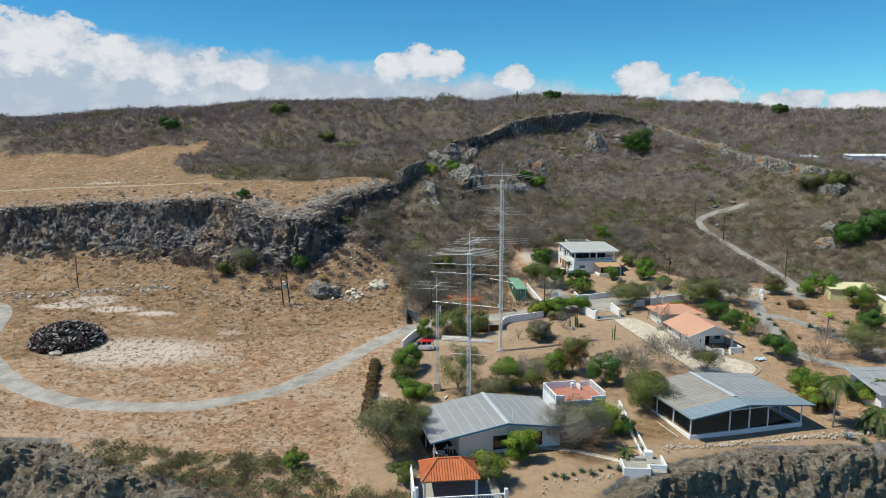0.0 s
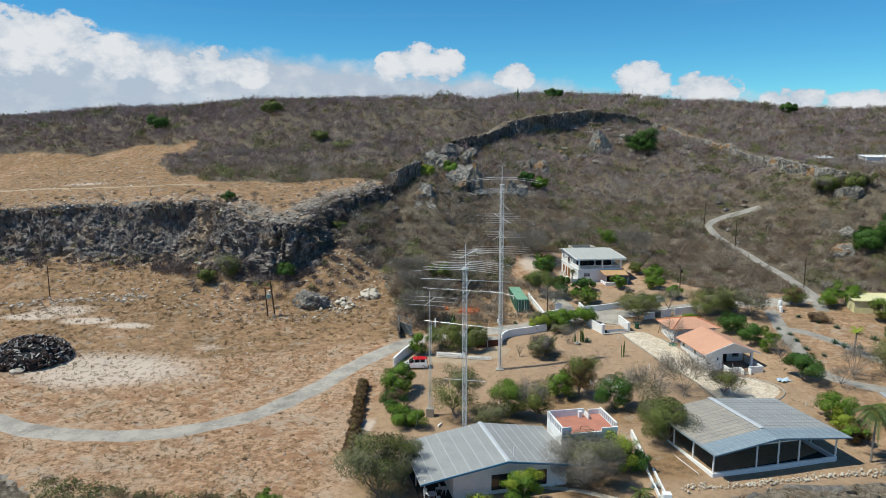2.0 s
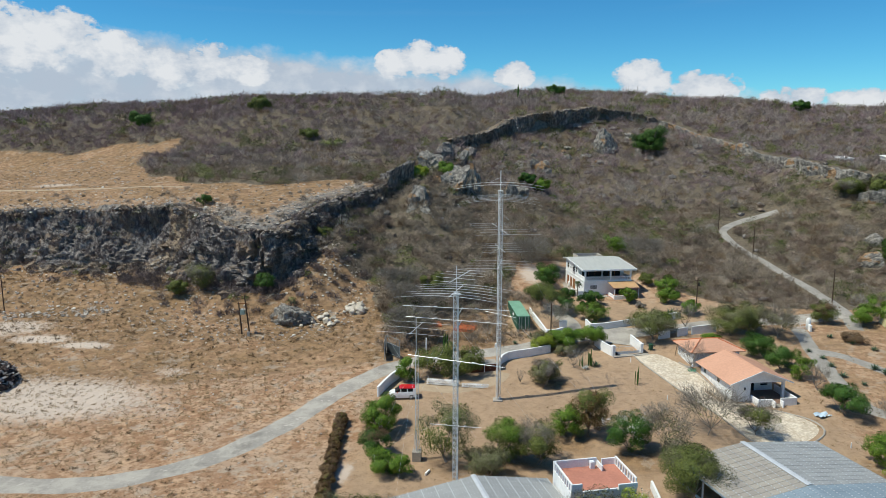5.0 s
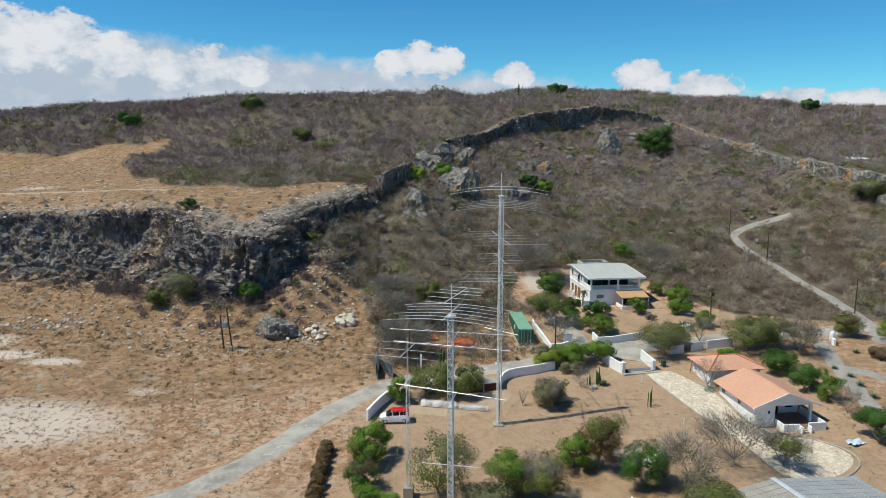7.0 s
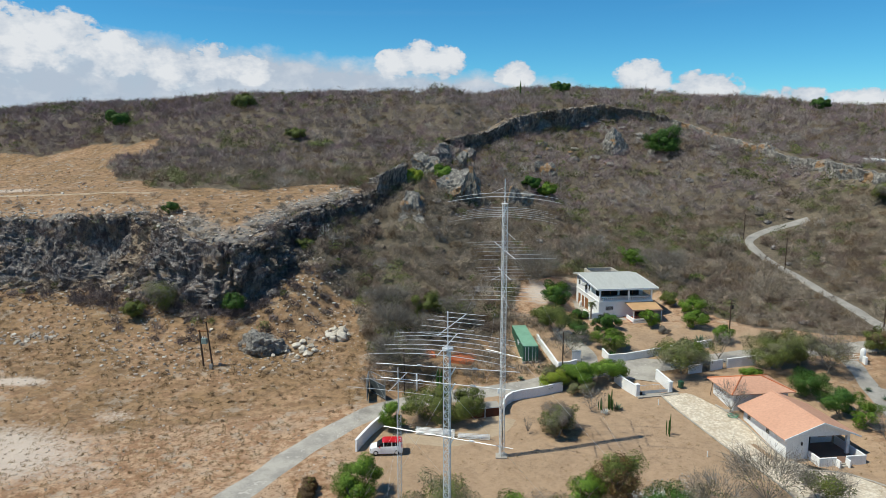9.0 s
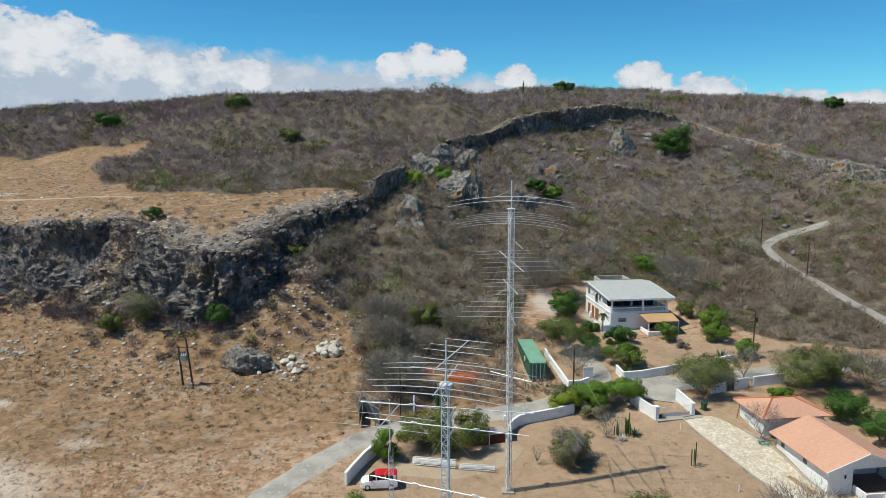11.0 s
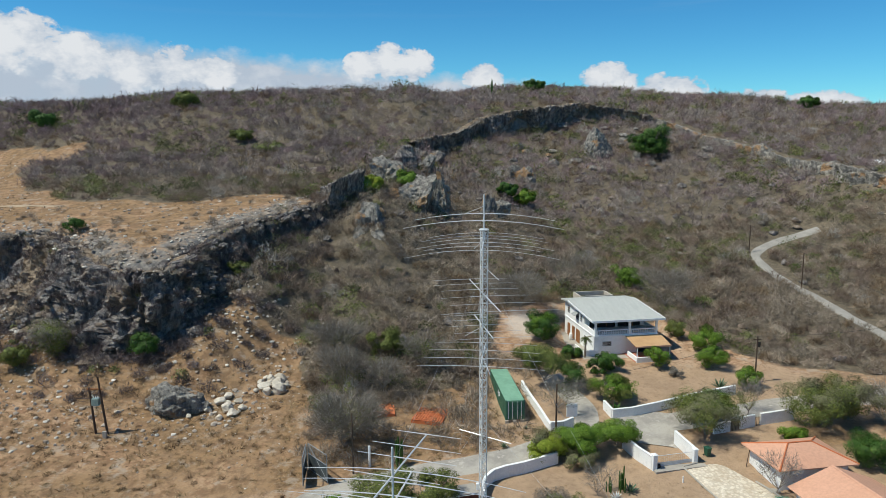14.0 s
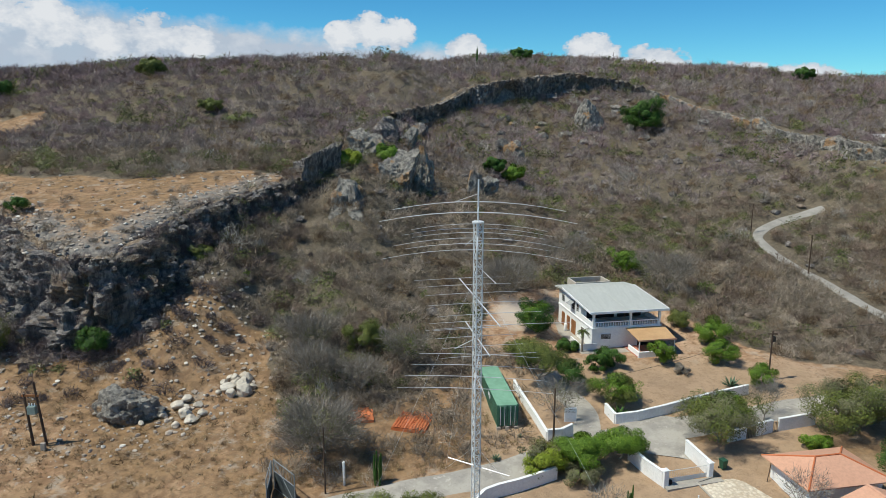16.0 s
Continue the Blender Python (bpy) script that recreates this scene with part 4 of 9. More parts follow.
hewn_rock("crag", [(-18.8, 87, 19.5), (-14.6, 86.5, 18.5), (-14.2, 94, 20), (-18.6, 94, 21)], [(-18.2, 89.2, 26.6), (-14.8, 89, 25.4), (-14.6, 93.5, 27.8), (-18.0, 93.5, 28.6)], "split limestone block with a bright ochre face", M_OCHRE, rough=0.6)
hewn_rock("crag", [(-23.6, 73, 17), (-14.0, 72, 16), (-15.5, 81, 19), (-22.5, 82.5, 20)], [(-20.8, 79.0, 27.0), (-19.0, 79.0, 26.4), (-16.2, 81.5, 23.8), (-20.8, 82, 26.4)], "pointed pale grey limestone crag", M_CRAG, rough=0.6)
hewn_rock("crag", [(-14.8, 89.6, 18), (-10.8, 90, 17), (-9.6, 96.5, 18.5), (-14, 97.5, 20)], [(-14.4, 91.0, 27.6), (-8.4, 88.6, 26.4), (-6.4, 95.6, 31.2), (-12.8, 97.6, 31.0)], "grey overhanging limestone crag with a tilted pale top", M_CRAG, 20, 0.6)
hewn_rock("crag", [(-8.4, 96.8, 19), (-3.4, 97, 18.5), (-3.2, 102, 20), (-8, 102, 20)], [(-7.0, 98.9, 32.0), (-6.0, 98.8, 31.6), (-3.8, 101, 27.6), (-6.4, 101.2, 30.6)], "pointed grey limestone crag behind the overhang", M_CRAG, rough=0.6)
rock_at("crag", -15, 119, 7, 5, 6.5, "dark limestone crag below the scrub", M_ROCK, 74, 0.4, 10, cut=0.7)
rock_at("crag", -10, 121, 5.5, 5, 6, "dark limestone crag below the scrub", M_CRAG, 75, 0.4, 40, cut=0.7)
rock_at("crag", 4.5, 101, 4.5, 3.5, 6.5, "pointed grey limestone crag in scrub", M_CRAG, 77, 0.25)
rock_at("crag", 7.5, 104, 4.5, 3.5, 6.0, "grey limestone crag in scrub", M_CRAG, 78, 0.25)
rock_at("crag", 41.6, 158, 7.4, 6.5, 12.5, "pale grey limestone knoll on the hillside", M_CRAG, 79, 0.42, 12, cut=0.6)
rock_at("crag", 14, 140, 5, 4, 6, "grey limestone block in scrub", M_CRAG, 80, 0.25)
rock_at("crag", 17, 138, 5, 4, 5.6, "grey limestone block in scrub", M_CRAG, 81, 0.25)
for i, (x, y, w) in enumerate(((77, 178, 5), (83, 164, 5), (86.4, 148, 6), (89, 134, 5), (91.6, 121, 6), (93, 109, 6), (99, 98, 6), (93, 75, 5), (88, 66, 6), (99, 88, 7))):
    rock_at("outcrop", x, y, w, 3.4, 4.2, "low pale limestone outcrop along the hillside", M_CRAG, 100 + i, 0.42, -50 + 9 * (i % 3), "rock", "outcrops along the hillside", 0.6)
# broken rock that climbs from the quarry face to the notch, and from the notch to the brow
for i, (x, y, w, h) in enumerate(((-36.6, 71.5, 5.5, 4.0), (-33.0, 77.5, 6.0, 4.6), (-29.8, 82.5, 6.0, 5.4), (-45.0, 55.5, 5.0, 3.4))):
    rock_at("rim_crag", x, y, w, 4.6, h, "dark grey broken limestone crag on the quarry's rim", M_ROCK, 130 + i, 0.55, 55 + 12 * (i % 3), "boulder", "crags climbing to the notch", 0.8)
for i, (x, y, w) in enumerate(((-15.5, 116.0, 6.0), (-12.0, 129.0, 5.5), (-8.4, 146.0, 6.0))):
    rock_at("ridge_outcrop", x, y, w, 3.6, 4.4, "grey limestone outcrop among leafless scrub", M_ROCK, 150 + i, 0.35, 30 - 14 * i, "rock", "outcrops along the hillside", 0.6)


# ---- what grows by the thousand ----
rng = np.random.default_rng(7)


def scatter(x0, x1, y0, y1, step, share):
    """Plan points, jittered on a grid, kept by share(x, y)."""
    x, y = [a.ravel() for a in np.meshgrid(np.arange(x0, x1, step), np.arange(y0, y1, step))]
    x, y = x + rng.uniform(-0.5, 0.5, x.size) * step, y + rng.uniform(-0.5, 0.5, x.size) * step
    keep = rng.random(x.size) < share(x, y)
    return x[keep], y[keep]


def lit_mesh(name, v, f, mat, normals):
    """Foliage whose pieces catch the light as the rounded mass they belong to."""
    me = sheet_mesh(name, v, f, mat, False)
    me.attributes.new("custom_normal", "FLOAT_VECTOR", "POINT").data.foreach_set("vector", np.ascontiguousarray(np.repeat(normals, 3, axis=0), np.float32).ravel())
    return me


def unit(a):
    return a / (np.linalg.norm(a, axis=1)[:, None] + 1e-9)


def bush_stuff(name, label, x, y, r, h, per, spray, mat, category="shrubs", z=None):
    """Leafless or small-leaved bushes: lumpy heaps of thin twigs that fan outward, or of small leaves."""
    z = land(x, y) if z is None else z
    n = len(x) * per
    i = np.repeat(np.arange(len(x)), per)
    u = rng.normal(size=(n, 3))
    u[:, 2] = np.abs(u[:, 2]) * 1.1 - 0.25
    u = unit(u)
    lump = 1 + 0.26 * np.sin(u[:, 0] * 5 + x[i] * 3) * np.sin(u[:, 1] * 5 + y[i] * 3) + 0.18 * np.sin(u[:, 2] * 7 + x[i])
    rad = (0.45 + 0.55 * rng.random(n) ** 0.5) * lump
    p = u * rad[:, None] * np.column_stack([r[i], r[i], h[i] * 0.72])
    p[:, 2] = np.maximum(p[:, 2] + h[i] * 0.25, 0.03)
    leafed = mat in (SCRUB_OLIVE, SCRUB_GREEN, LEAF_GREY)
    turn = rng.normal(size=(n, 3))
    if leafed:
        d = unit(np.cross(u + turn * 0.6, rng.normal(size=(n, 3))))
        ln = 1.05 * spray * np.sqrt(r[i]) * rng.uniform(0.5, 1.5, n)
        w = ln * rng.uniform(0.14, 0.26, n)
    else:
        d = unit(u * 0.75 + turn * 0.55 + np.array([0, 0, 0.4]))
        # the far hillside's thorn is finer: shorter, denser twigs
        fine = smooth((y[i] - 60) / 60)
        ln = np.minimum(2.8 * spray * np.sqrt(r[i]), 1.15 * r[i]) * rng.uniform(0.4, 1.6, n) * (1 - 0.3 * fine)
        w = ln * rng.uniform(0.014, 0.036, n) * (1 + 0.6 * fine) + 0.01
    ln, w = ln[:, None], w[:, None]
    round_n = unit(u + np.array([0, 0, 0.3]) + turn * 0.28)
    side = unit(np.cross(d, rng.normal(size=(n, 3))))
    side = side * np.sign((np.cross(side, d) * round_n).sum(1))[:, None]
    base = np.column_stack([x[i], y[i], z[i]]) + p
    v = np.stack([base - d * ln * 0.6 - side * w, base - d * ln * 0.6 + side * w, base + d * ln * 0.4], 1).reshape(-1, 3)
    me = lit_mesh(name, v, np.arange(n * 3).reshape(-1, 3), mat, round_n)
    me.attributes.new("tone", "FLOAT", "FACE").data.foreach_set("value", rng.random(len(x))[i].astype(np.float32))
    return tagged(new(name, me), label, category, kind="stuff")


def sizes(n, lo, hi):
    return rng.uniform(lo, hi, n) * rng.uniform(0.8, 1.15, n)


def off_ledge(x, y):
    """Thins the scrub on the spur's bare ledge."""
    d, along = line_side(x, y, LEDGE_PLAN)
    return np.where((along > 8.6) & (d < 1.0) & (d > -3.6), 0.15, 1.0)


def brush(x0, x1, y0, y1, step, lo, hi, per, width, far=False):
    x, y = scatter(x0, x1, y0, y1, step, lambda a, b: scrub_share(a, b) * off_ledge(a, b))
    k = rng.random(len(x))
    patch = wave(x, y, 9, 11) + 0.5 * wave(x, y, 3.5, 13)
    kinds = np.where(k + 0.3 * patch > (0.95 if far else 0.85), 3, np.where(k + 0.35 * patch + 0.3 * smooth((y - 130) / 50) * smooth((-40 - x) / 40) > 0.62, 2, np.where(k > 0.12, 0, 1)))
    for kind, name, label, mat in (
        # far thickets take the twig colours that have haze painted in
        (0, "grey_scrub", "dense leafless grey-brown thorn scrub on the hillside", SCRUB_GREY_HAZED if far else SCRUB_GREY),
        (2, "plum_scrub", "dense leafless plum-brown thorn scrub on the hillside", SCRUB_PLUM_HAZED if far else SCRUB_PLUM),
        (1, "russet_scrub", "dry russet scrub on the hillside", SCRUB_RUSSET),
        (3, "olive_scrub", "olive-green scrub dotted over the hillside", SCRUB_OLIVE),
    ):
        s = kinds == kind
        if s.any():
            n = int(s.sum())
            r = sizes(n, lo, hi)
            bush_stuff(name, label, x[s], y[s], r, r * rng.uniform(1.0, 1.45, n), per, width, mat)


brush(-60, 100, 18, 110, 2.3, 0.9, 2.4, 310, 0.215)
brush(-150, -60, 60, 110, 2.8, 0.9, 2.1, 170, 0.28)
brush(100, 150, 30, 110, 2.9, 1.2, 2.3, 140, 0.34)
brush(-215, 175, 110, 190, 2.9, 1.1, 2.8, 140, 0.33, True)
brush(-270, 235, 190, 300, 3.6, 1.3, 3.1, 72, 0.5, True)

for name, label, share, lo, hi, mat in (
    ("silver_scrub", "pale silver-grey leafless bushes among the scrub", 0.035, 1.2, 2.5, SCRUB_SILVER),
    ("green_scrub", "fresh green bushes dotted among the scrub", 0.03, 0.6, 1.5, SCRUB_GREEN),
):
    x, y = scatter(-60, 150, 24, 190, 3.4, lambda a, b: scrub_share(a, b) * share)
    r = sizes(len(x), lo, hi)
    bush_stuff(name, label, x, y, r, r * 1.5, 260, 0.24, mat)

# bushes below the quarry face, on its ledges and along its lip
x, y = scatter(-190, -22, 32, 74, 2.0, lambda a, b: np.where((rim_side(a, b) > -17) & (rim_side(a, b) < -4), 0.2 + 0.55 * smooth((rim_side(a, b) + 14) / 8), 0.0))
r = sizes(len(x), 0.6, 1.6)
bush_stuff("cliff_scrub", "grey leafless bushes along the foot of the quarry face", x, y, r, r * 1.2, 180, 0.27, SCRUB_DUSK)
x, y = scatter(-130, -30, 34, 64, 4.0, lambda a, b: np.where((rim_side(a, b) > -12) & (rim_side(a, b) < -3), 0.3, 0.0))
r = sizes(len(x), 0.7, 1.5)
bush_stuff("cliff_greenery", "olive bushes along the foot of the quarry face", x, y, r, r * 1.1, 110, 0.38, SCRUB_OLIVE)
lip = np.array([v.co for v in brow_face.data.vertices])
spot = lip[rng.integers(0, len(lip), 340)]
spot = spot[(spot[:, 2] > land(spot[:, 0], spot[:, 1] + 4) - 1.5) | (rng.random(len(spot)) < 0.3)]
r = sizes(len(spot), 0.7, 1.4)
bush_stuff("brow_scrub", "grey bushes hanging over the ledge below the brow", spot[:, 0], spot[:, 1] + 0.6, r, r, 110, 0.3, SCRUB_GREY, z=spot[:, 2] - 0.2)
skin = np.array([v.co for v in face.data.vertices])
for name, label, count, mat in (("ledge_scrub", "grey leafless bushes clinging to the quarry face", 1350, SCRUB_DUSK), ("ledge_greenery", "small olive bushes clinging to the quarry face", 70, SCRUB_OLIVE)):
    spot = skin[rng.integers(0, len(skin), count)]
    r = sizes(count, 0.5, 1.3)
    bush_stuff(name, label, spot[:, 0], spot[:, 1], r, r * 1.1, 90, 0.25, mat, z=spot[:, 2] - 0.3)


east = skin[(skin[:, 0] > -44) & (skin[:, 0] < -20) & (skin[:, 2] < land(skin[:, 0], skin[:, 1] + 6) - 5)]
for name, label, count, mat in (("recess_scrub", "grey and plum bushes covering the end of the quarry face", 200, SCRUB_DUSK), ("recess_greenery", "olive bushes covering the end of the quarry face", 30, SCRUB_OLIVE)):
    spot = east[rng.integers(0, len(east), count)]
    r = sizes(count, 0.7, 1.6)
    bush_stuff(name, label, spot[:, 0] + 0.6, spot[:, 1] - 0.6, r, r * 1.1, 130, 0.26, mat, z=spot[:, 2] - 0.4)


x = rng.uniform(-82, -44, 46)
y = np.interp(x, [-82, -70, -60, -50, -44], [45, 43, 42, 41, 42]) + rng.normal(size=46) * 2.2
r = sizes(46, 0.9, 2.1)
bush_stuff("foot_thicket", "tall dark leafless bushes below the quarry face", x, y, r, r * 1.35, 260, 0.22, SCRUB_DUSK)


def open_field(a, b):
    west = (a < -20) & (rim_side(a, b) < -3) & (b > np.interp(a, *SHORE) + 3)
    lane = near_line(a, b, LANE) > 3.0
    return west & lane


x, y = scatter(-118, -20, -48, 50, 0.95, lambda a, b: np.where(open_field(a, b), 0.55 + 0.35 * wave(a, b, 6, 3), 0.0))
r = sizes(len(x), 0.25, 0.6)
bush_stuff("dry_tufts", "tufts of dry tan grass over the quarry floor", x, y, r, r * 0.9, 14, 0.3, GRASS_DRY, category="grass")
x, y = scatter(-118, -20, -48, 50, 1.7, lambda a, b: np.where(open_field(a, b), 0.06 + 0.14 * wave(a, b, 7, 8) + 0.55 * smooth((b - 6) / 22), 0.0))
r = sizes(len(x), 0.25, 0.55) * (1 + 0.6 * smooth((y - 8) / 20))
bush_stuff("low_shrubs", "low russet and grey shrubs dotted over dry grass", x, y, r, r * 0.8, 34, 0.28, SHRUB_DARK)
x, y = scatter(-118, -20, -48, 50, 0.9, lambda a, b: np.where(open_field(a, b), 0.2 + 0.16 * wave(a, b, 5, 4), 0.0))
r = sizes(len(x), 0.12, 0.32)
bush_stuff("field_shrubs", "small dark dry plants dotted over the quarry floor", x, y, r, r * 0.8, 14, 0.24, SHRUB_DARK)
x, y = scatter(-170, -24, 52, 165, 1.7, lambda a, b: np.where((rim_side(a, b) > 2) & (b < np.interp(a, *SCRUB_EDGE)), 0.45, 0.0))
r = sizes(len(x), 0.3, 0.7)
bush_stuff("plateau_tufts", "dry tan and russet grass tufts on the quarry plateau", x, y, r * 0.8, r * 0.6, 14, 0.34, SCRUB_RUSSET, category="grass")
for name, label, share, mat in (("shore_scrub", "grey-green bushes along the sea cliff", 0.2, LEAF_GREY), ("shore_greenery", "yellow-green bushes along the sea cliff", 0.42, SCRUB_OLIVE), ("shore_twigs", "leafless brown bushes along the sea cliff", 0.2, SCRUB_RUSSET)):
    x, y = scatter(-54, -12, -60, -38, 1.1, lambda a, b: np.where((b < np.interp(a, *SHORE) + 6.5 + 2 * wave(a, b, 4, 3)) & (b > np.interp(a, *SHORE) - 1.2), share, 0.0))
    r = sizes(len(x), 0.6, 1.6)
    bush_stuff(name, label, x, y, r, r * 0.85, 230, 0.19, mat)
x, y = scatter(-20, 8, 18, 46, 1.6, lambda a, b: np.where((b > 21 + 0.35 * a) & (near_line(a, b, [(5.1, 27.6), (3.8, 39.4)]) > 2.1) & (near_line(a, b, [(-15, 28), (-8, 27)]) > 2.2), 0.6, 0.0))
r = sizes(len(x), 0.7, 1.9)
bush_stuff("roadside_scrub", "dry grey and russet bushes beside the lane", x, y, r, r, 130, 0.24, SCRUB_GREY)
x, y = scatter(-20, 8, 17, 46, 0.9, lambda a, b: np.where((b > 20.5 + 0.35 * a) & (near_line(a, b, [(5.1, 27.6), (3.8, 39.4)]) > 1.7) & (near_line(a, b, [(-15, 28), (-8, 27)]) > 2.0), 0.55, 0.0))
r = sizes(len(x), 0.3, 0.8)
bush_stuff("dry_thicket", "tan grass and weeds round the green container", x, y, r, r, 40, 0.22, GRASS_DRY, category="grass")
x, y = scatter(-19, 48, -44, 16, 1.5, lambda a, b: 0.22 + 0.12 * wave(a, b, 5, 3))
r = sizes(len(x), 0.12, 0.3)
bush_stuff("yard_weeds", "sparse dry weeds on bare yard soil", x, y, r, r, 14, 0.2, GRASS_DRY, category="grass")
x, y = scatter(44, 96, -28, 36, 1.3, lambda a, b: 0.45 + 0 * a)
r = sizes(len(x), 0.18, 0.4)
bush_stuff("slope_weeds", "dry grass tufts on the eastern slope", x, y, r, r, 14, 0.24, GRASS_DRY, category="grass")


# loose stones: faceted lumps, joined
def stone_stuff(name, label, x, y, s, mat, z=None):
    g = (1 + 5 ** 0.5) / 2
    ico = np.array([(-1, g, 0), (1, g, 0), (-1, -g, 0), (1, -g, 0), (0, -1, g), (0, 1, g), (0, -1, -g), (0, 1, -g), (g, 0, -1), (g, 0, 1), (-g, 0, -1), (-g, 0, 1)]) / 1.9
    fs = np.array([(0, 11, 5), (0, 5, 1), (0, 1, 7), (0, 7, 10), (0, 10, 11), (1, 5, 9), (5, 11, 4), (11, 10, 2), (10, 7, 6), (7, 1, 8), (3, 9, 4), (3, 4, 2), (3, 2, 6), (3, 6, 8), (3, 8, 9), (4, 9, 5), (2, 4, 11), (6, 2, 10), (8, 6, 7), (9, 8, 1)])
    n = len(x)
    v = ico[None] * (s[:, None, None] * rng.uniform(0.6, 1.2, (n, 12, 1))) * rng.uniform(0.6, 1.1, (n, 1, 3)) * np.array([1, 1, 0.7])
    v = v + np.stack([x, y, (land(x, y) if z is None else z) + s * 0.12], 1)[:, None]
    f = (fs[None] + 12 * np.arange(n)[:, None, None]).reshape(-1, 3)
    return tagged(new(name, sheet_mesh(name, v.reshape(-1, 3), f, mat, False)), label, "stones", kind="stuff")


x, y = scatter(-150, -26, 36, 78, 1.5, lambda a, b: np.where((rim_side(a, b) > -10) & (rim_side(a, b) < -4.5), 0.12 + 0.5 * smooth((wave(a, b, 8, 5) - 0.1) / 0.5), 0.0))
r = sizes(len(x), 0.5, 1.5)
bush_stuff("foot_scrub", "leafless grey scrub at the foot of the quarry face", x, y, r, r * 1.1, 150, 0.24, SCRUB_GREY)
x, y = scatter(-150, -28, 44, 112, 2.0, lambda a, b: np.where((rim_side(a, b) > 0.5) & (rim_side(a, b) < 12), 0.1 + 0.25 * smooth(wave(a, b, 7, 6)) + 0.35 * smooth((a + 70) / 6) * smooth((-42 - a) / 4), 0.0))
r = sizes(len(x), 0.4, 1.2)
bush_stuff("rim_scrub", "leafless grey bushes along the quarry's rim", x, y, r, r, 120, 0.24, SCRUB_GREY)
M_RUBBLE = leafy("pale_rubble", (0.55, 0.48, 0.40), (0.36, 0.29, 0.23), (0.68, 0.63, 0.55), 0.95)
x, y = scatter(-150, -26, 44, 100, 0.75, lambda a, b: np.where((rim_side(a, b) > -0.5) & (rim_side(a, b) < 9), 0.75 * smooth((9 - rim_side(a, b)) / 6), 0.0))
stone_stuff("rim_rubble", "pale limestone rubble along the quarry's rim", x, y, rng.uniform(0.12, 0.62, len(x)) ** 1.3, M_RUBBLE)
x, y = scatter(-150, -28, 56, 130, 1.3, lambda a, b: np.where((rim_side(a, b) > 6) & (b < np.interp(a, *SCRUB_EDGE)), 0.12 + 0.2 * smooth(wave(a, b, 9, 7)), 0.0))
stone_stuff("plateau_rubble", "pale limestone stones strewn over the quarry plateau", x, y, rng.uniform(0.15, 0.5, len(x)), M_RUBBLE)
x, y = scatter(-150, -24, 18, 58, 0.8, lambda a, b: np.where((rim_side(a, b) > -26) & (rim_side(a, b) < -3), 0.3 + 0.4 * wave(a, b, 5, 2) + 0.35 * smooth((rim_side(a, b) + 16) / 8), 0.0))
stone_stuff("talus", "tan and pale rubble below the quarry face", x, y, rng.uniform(0.12, 0.55, len(x)) ** 1.2, M_RUBBLE)
x, y = scatter(-115, -22, -40, 36, 0.9, lambda a, b: np.where(open_field(a, b), 0.2 + 0.25 * wave(a, b, 8, 12), 0.0))
stone_stuff("field_stones", "small pale stones on the quarry floor", x, y, rng.uniform(0.05, 0.24, len(x)), M_RUBBLE)
high = skin[(skin[:, 2] > land(skin[:, 0], skin[:, 1] + 12) - 3.4) & (skin[:, 0] < -48)]
spot = high[rng.integers(0, len(high), 700)]
stone_stuff("spilled_rubble", "pale limestone rubble spilled over the quarry's lip", spot[:, 0], spot[:, 1], rng.uniform(0.2, 0.7, len(spot)) ** 1.3, M_RUBBLE, spot[:, 2])
t = rng.random(260)
x = np.interp(t, [0, 0.45, 1], [-118, -101, -80]) + rng.normal(size=260) * 2.2
y = np.interp(t, [0, 0.45, 1], [25, 28, 33]) + rng.normal(size=260) * 1.7
stone_stuff("rubble_row", "row of white broken limestone on the quarry floor", x, y, rng.uniform(0.2, 0.6, 260), M_RUBBLE)
top = skin[(skin[:, 2] > land(skin[:, 0], skin[:, 1] + 9) - 2.6) & (skin[:, 0] > -128)]
spot = top[rng.integers(0, len(top), 420)]
stone_stuff("rim_blocks", "grey limestone blocks broken along the quarry's lip", spot[:, 0] + rng.normal(size=420) * 0.8, spot[:, 1] + rng.normal(size=420) * 0.8, rng.uniform(0.3, 1.15, 420) ** 1.2, M_ROCK, spot[:, 2] - 0.35)
spot = top[rng.integers(0, len(top), 230)]
r = sizes(230, 0.6, 1.5)
bush_stuff("lip_scrub", "leafless grey bushes along the quarry's lip", spot[:, 0] + rng.normal(size=230), spot[:, 1] + 0.5 + rng.normal(size=230), r, r, 110, 0.24, SCRUB_GREY, z=spot[:, 2] - 0.3)
x, y = scatter(-14, 74, 128, 186, 3.2, lambda a, b: np.where((line_side(a, b, LEDGE_PLAN)[0] < -1) & (line_side(a, b, LEDGE_PLAN)[0] > -34), 0.32 * smooth((wave(a, b, 7, 9) + 0.5) / 0.6), 0.0))
stone_stuff("brow_boulders", "grey limestone boulders strewn below the ledge", x, y, rng.uniform(0.8, 2.4, len(x)), M_CRAG)
x, y = scatter(56, 112, 84, 200, 1.3, lambda a, b: np.where((line_side(a, b, LEDGE_PLAN)[1] > 8.4) & (line_side(a, b, LEDGE_PLAN)[0] < 1) & (line_side(a, b, LEDGE_PLAN)[0] > -7), 0.28 + 0.2 * wave(a, b, 5, 4), 0.0))
stone_stuff("spur_boulders", "pale limestone blocks fallen below the spur's ledge", x, y, rng.uniform(0.25, 1.2, len(x)), M_CRAG)
x, y = scatter(56, 112, 84, 200, 3.0, lambda a, b: np.where((line_side(a, b, LEDGE_PLAN)[1] > 8.4) & (line_side(a, b, LEDGE_PLAN)[0] < -2) & (line_side(a, b, LEDGE_PLAN)[0] > -12), 0.22, 0.0))
r = sizes(len(x), 0.9, 1.8)
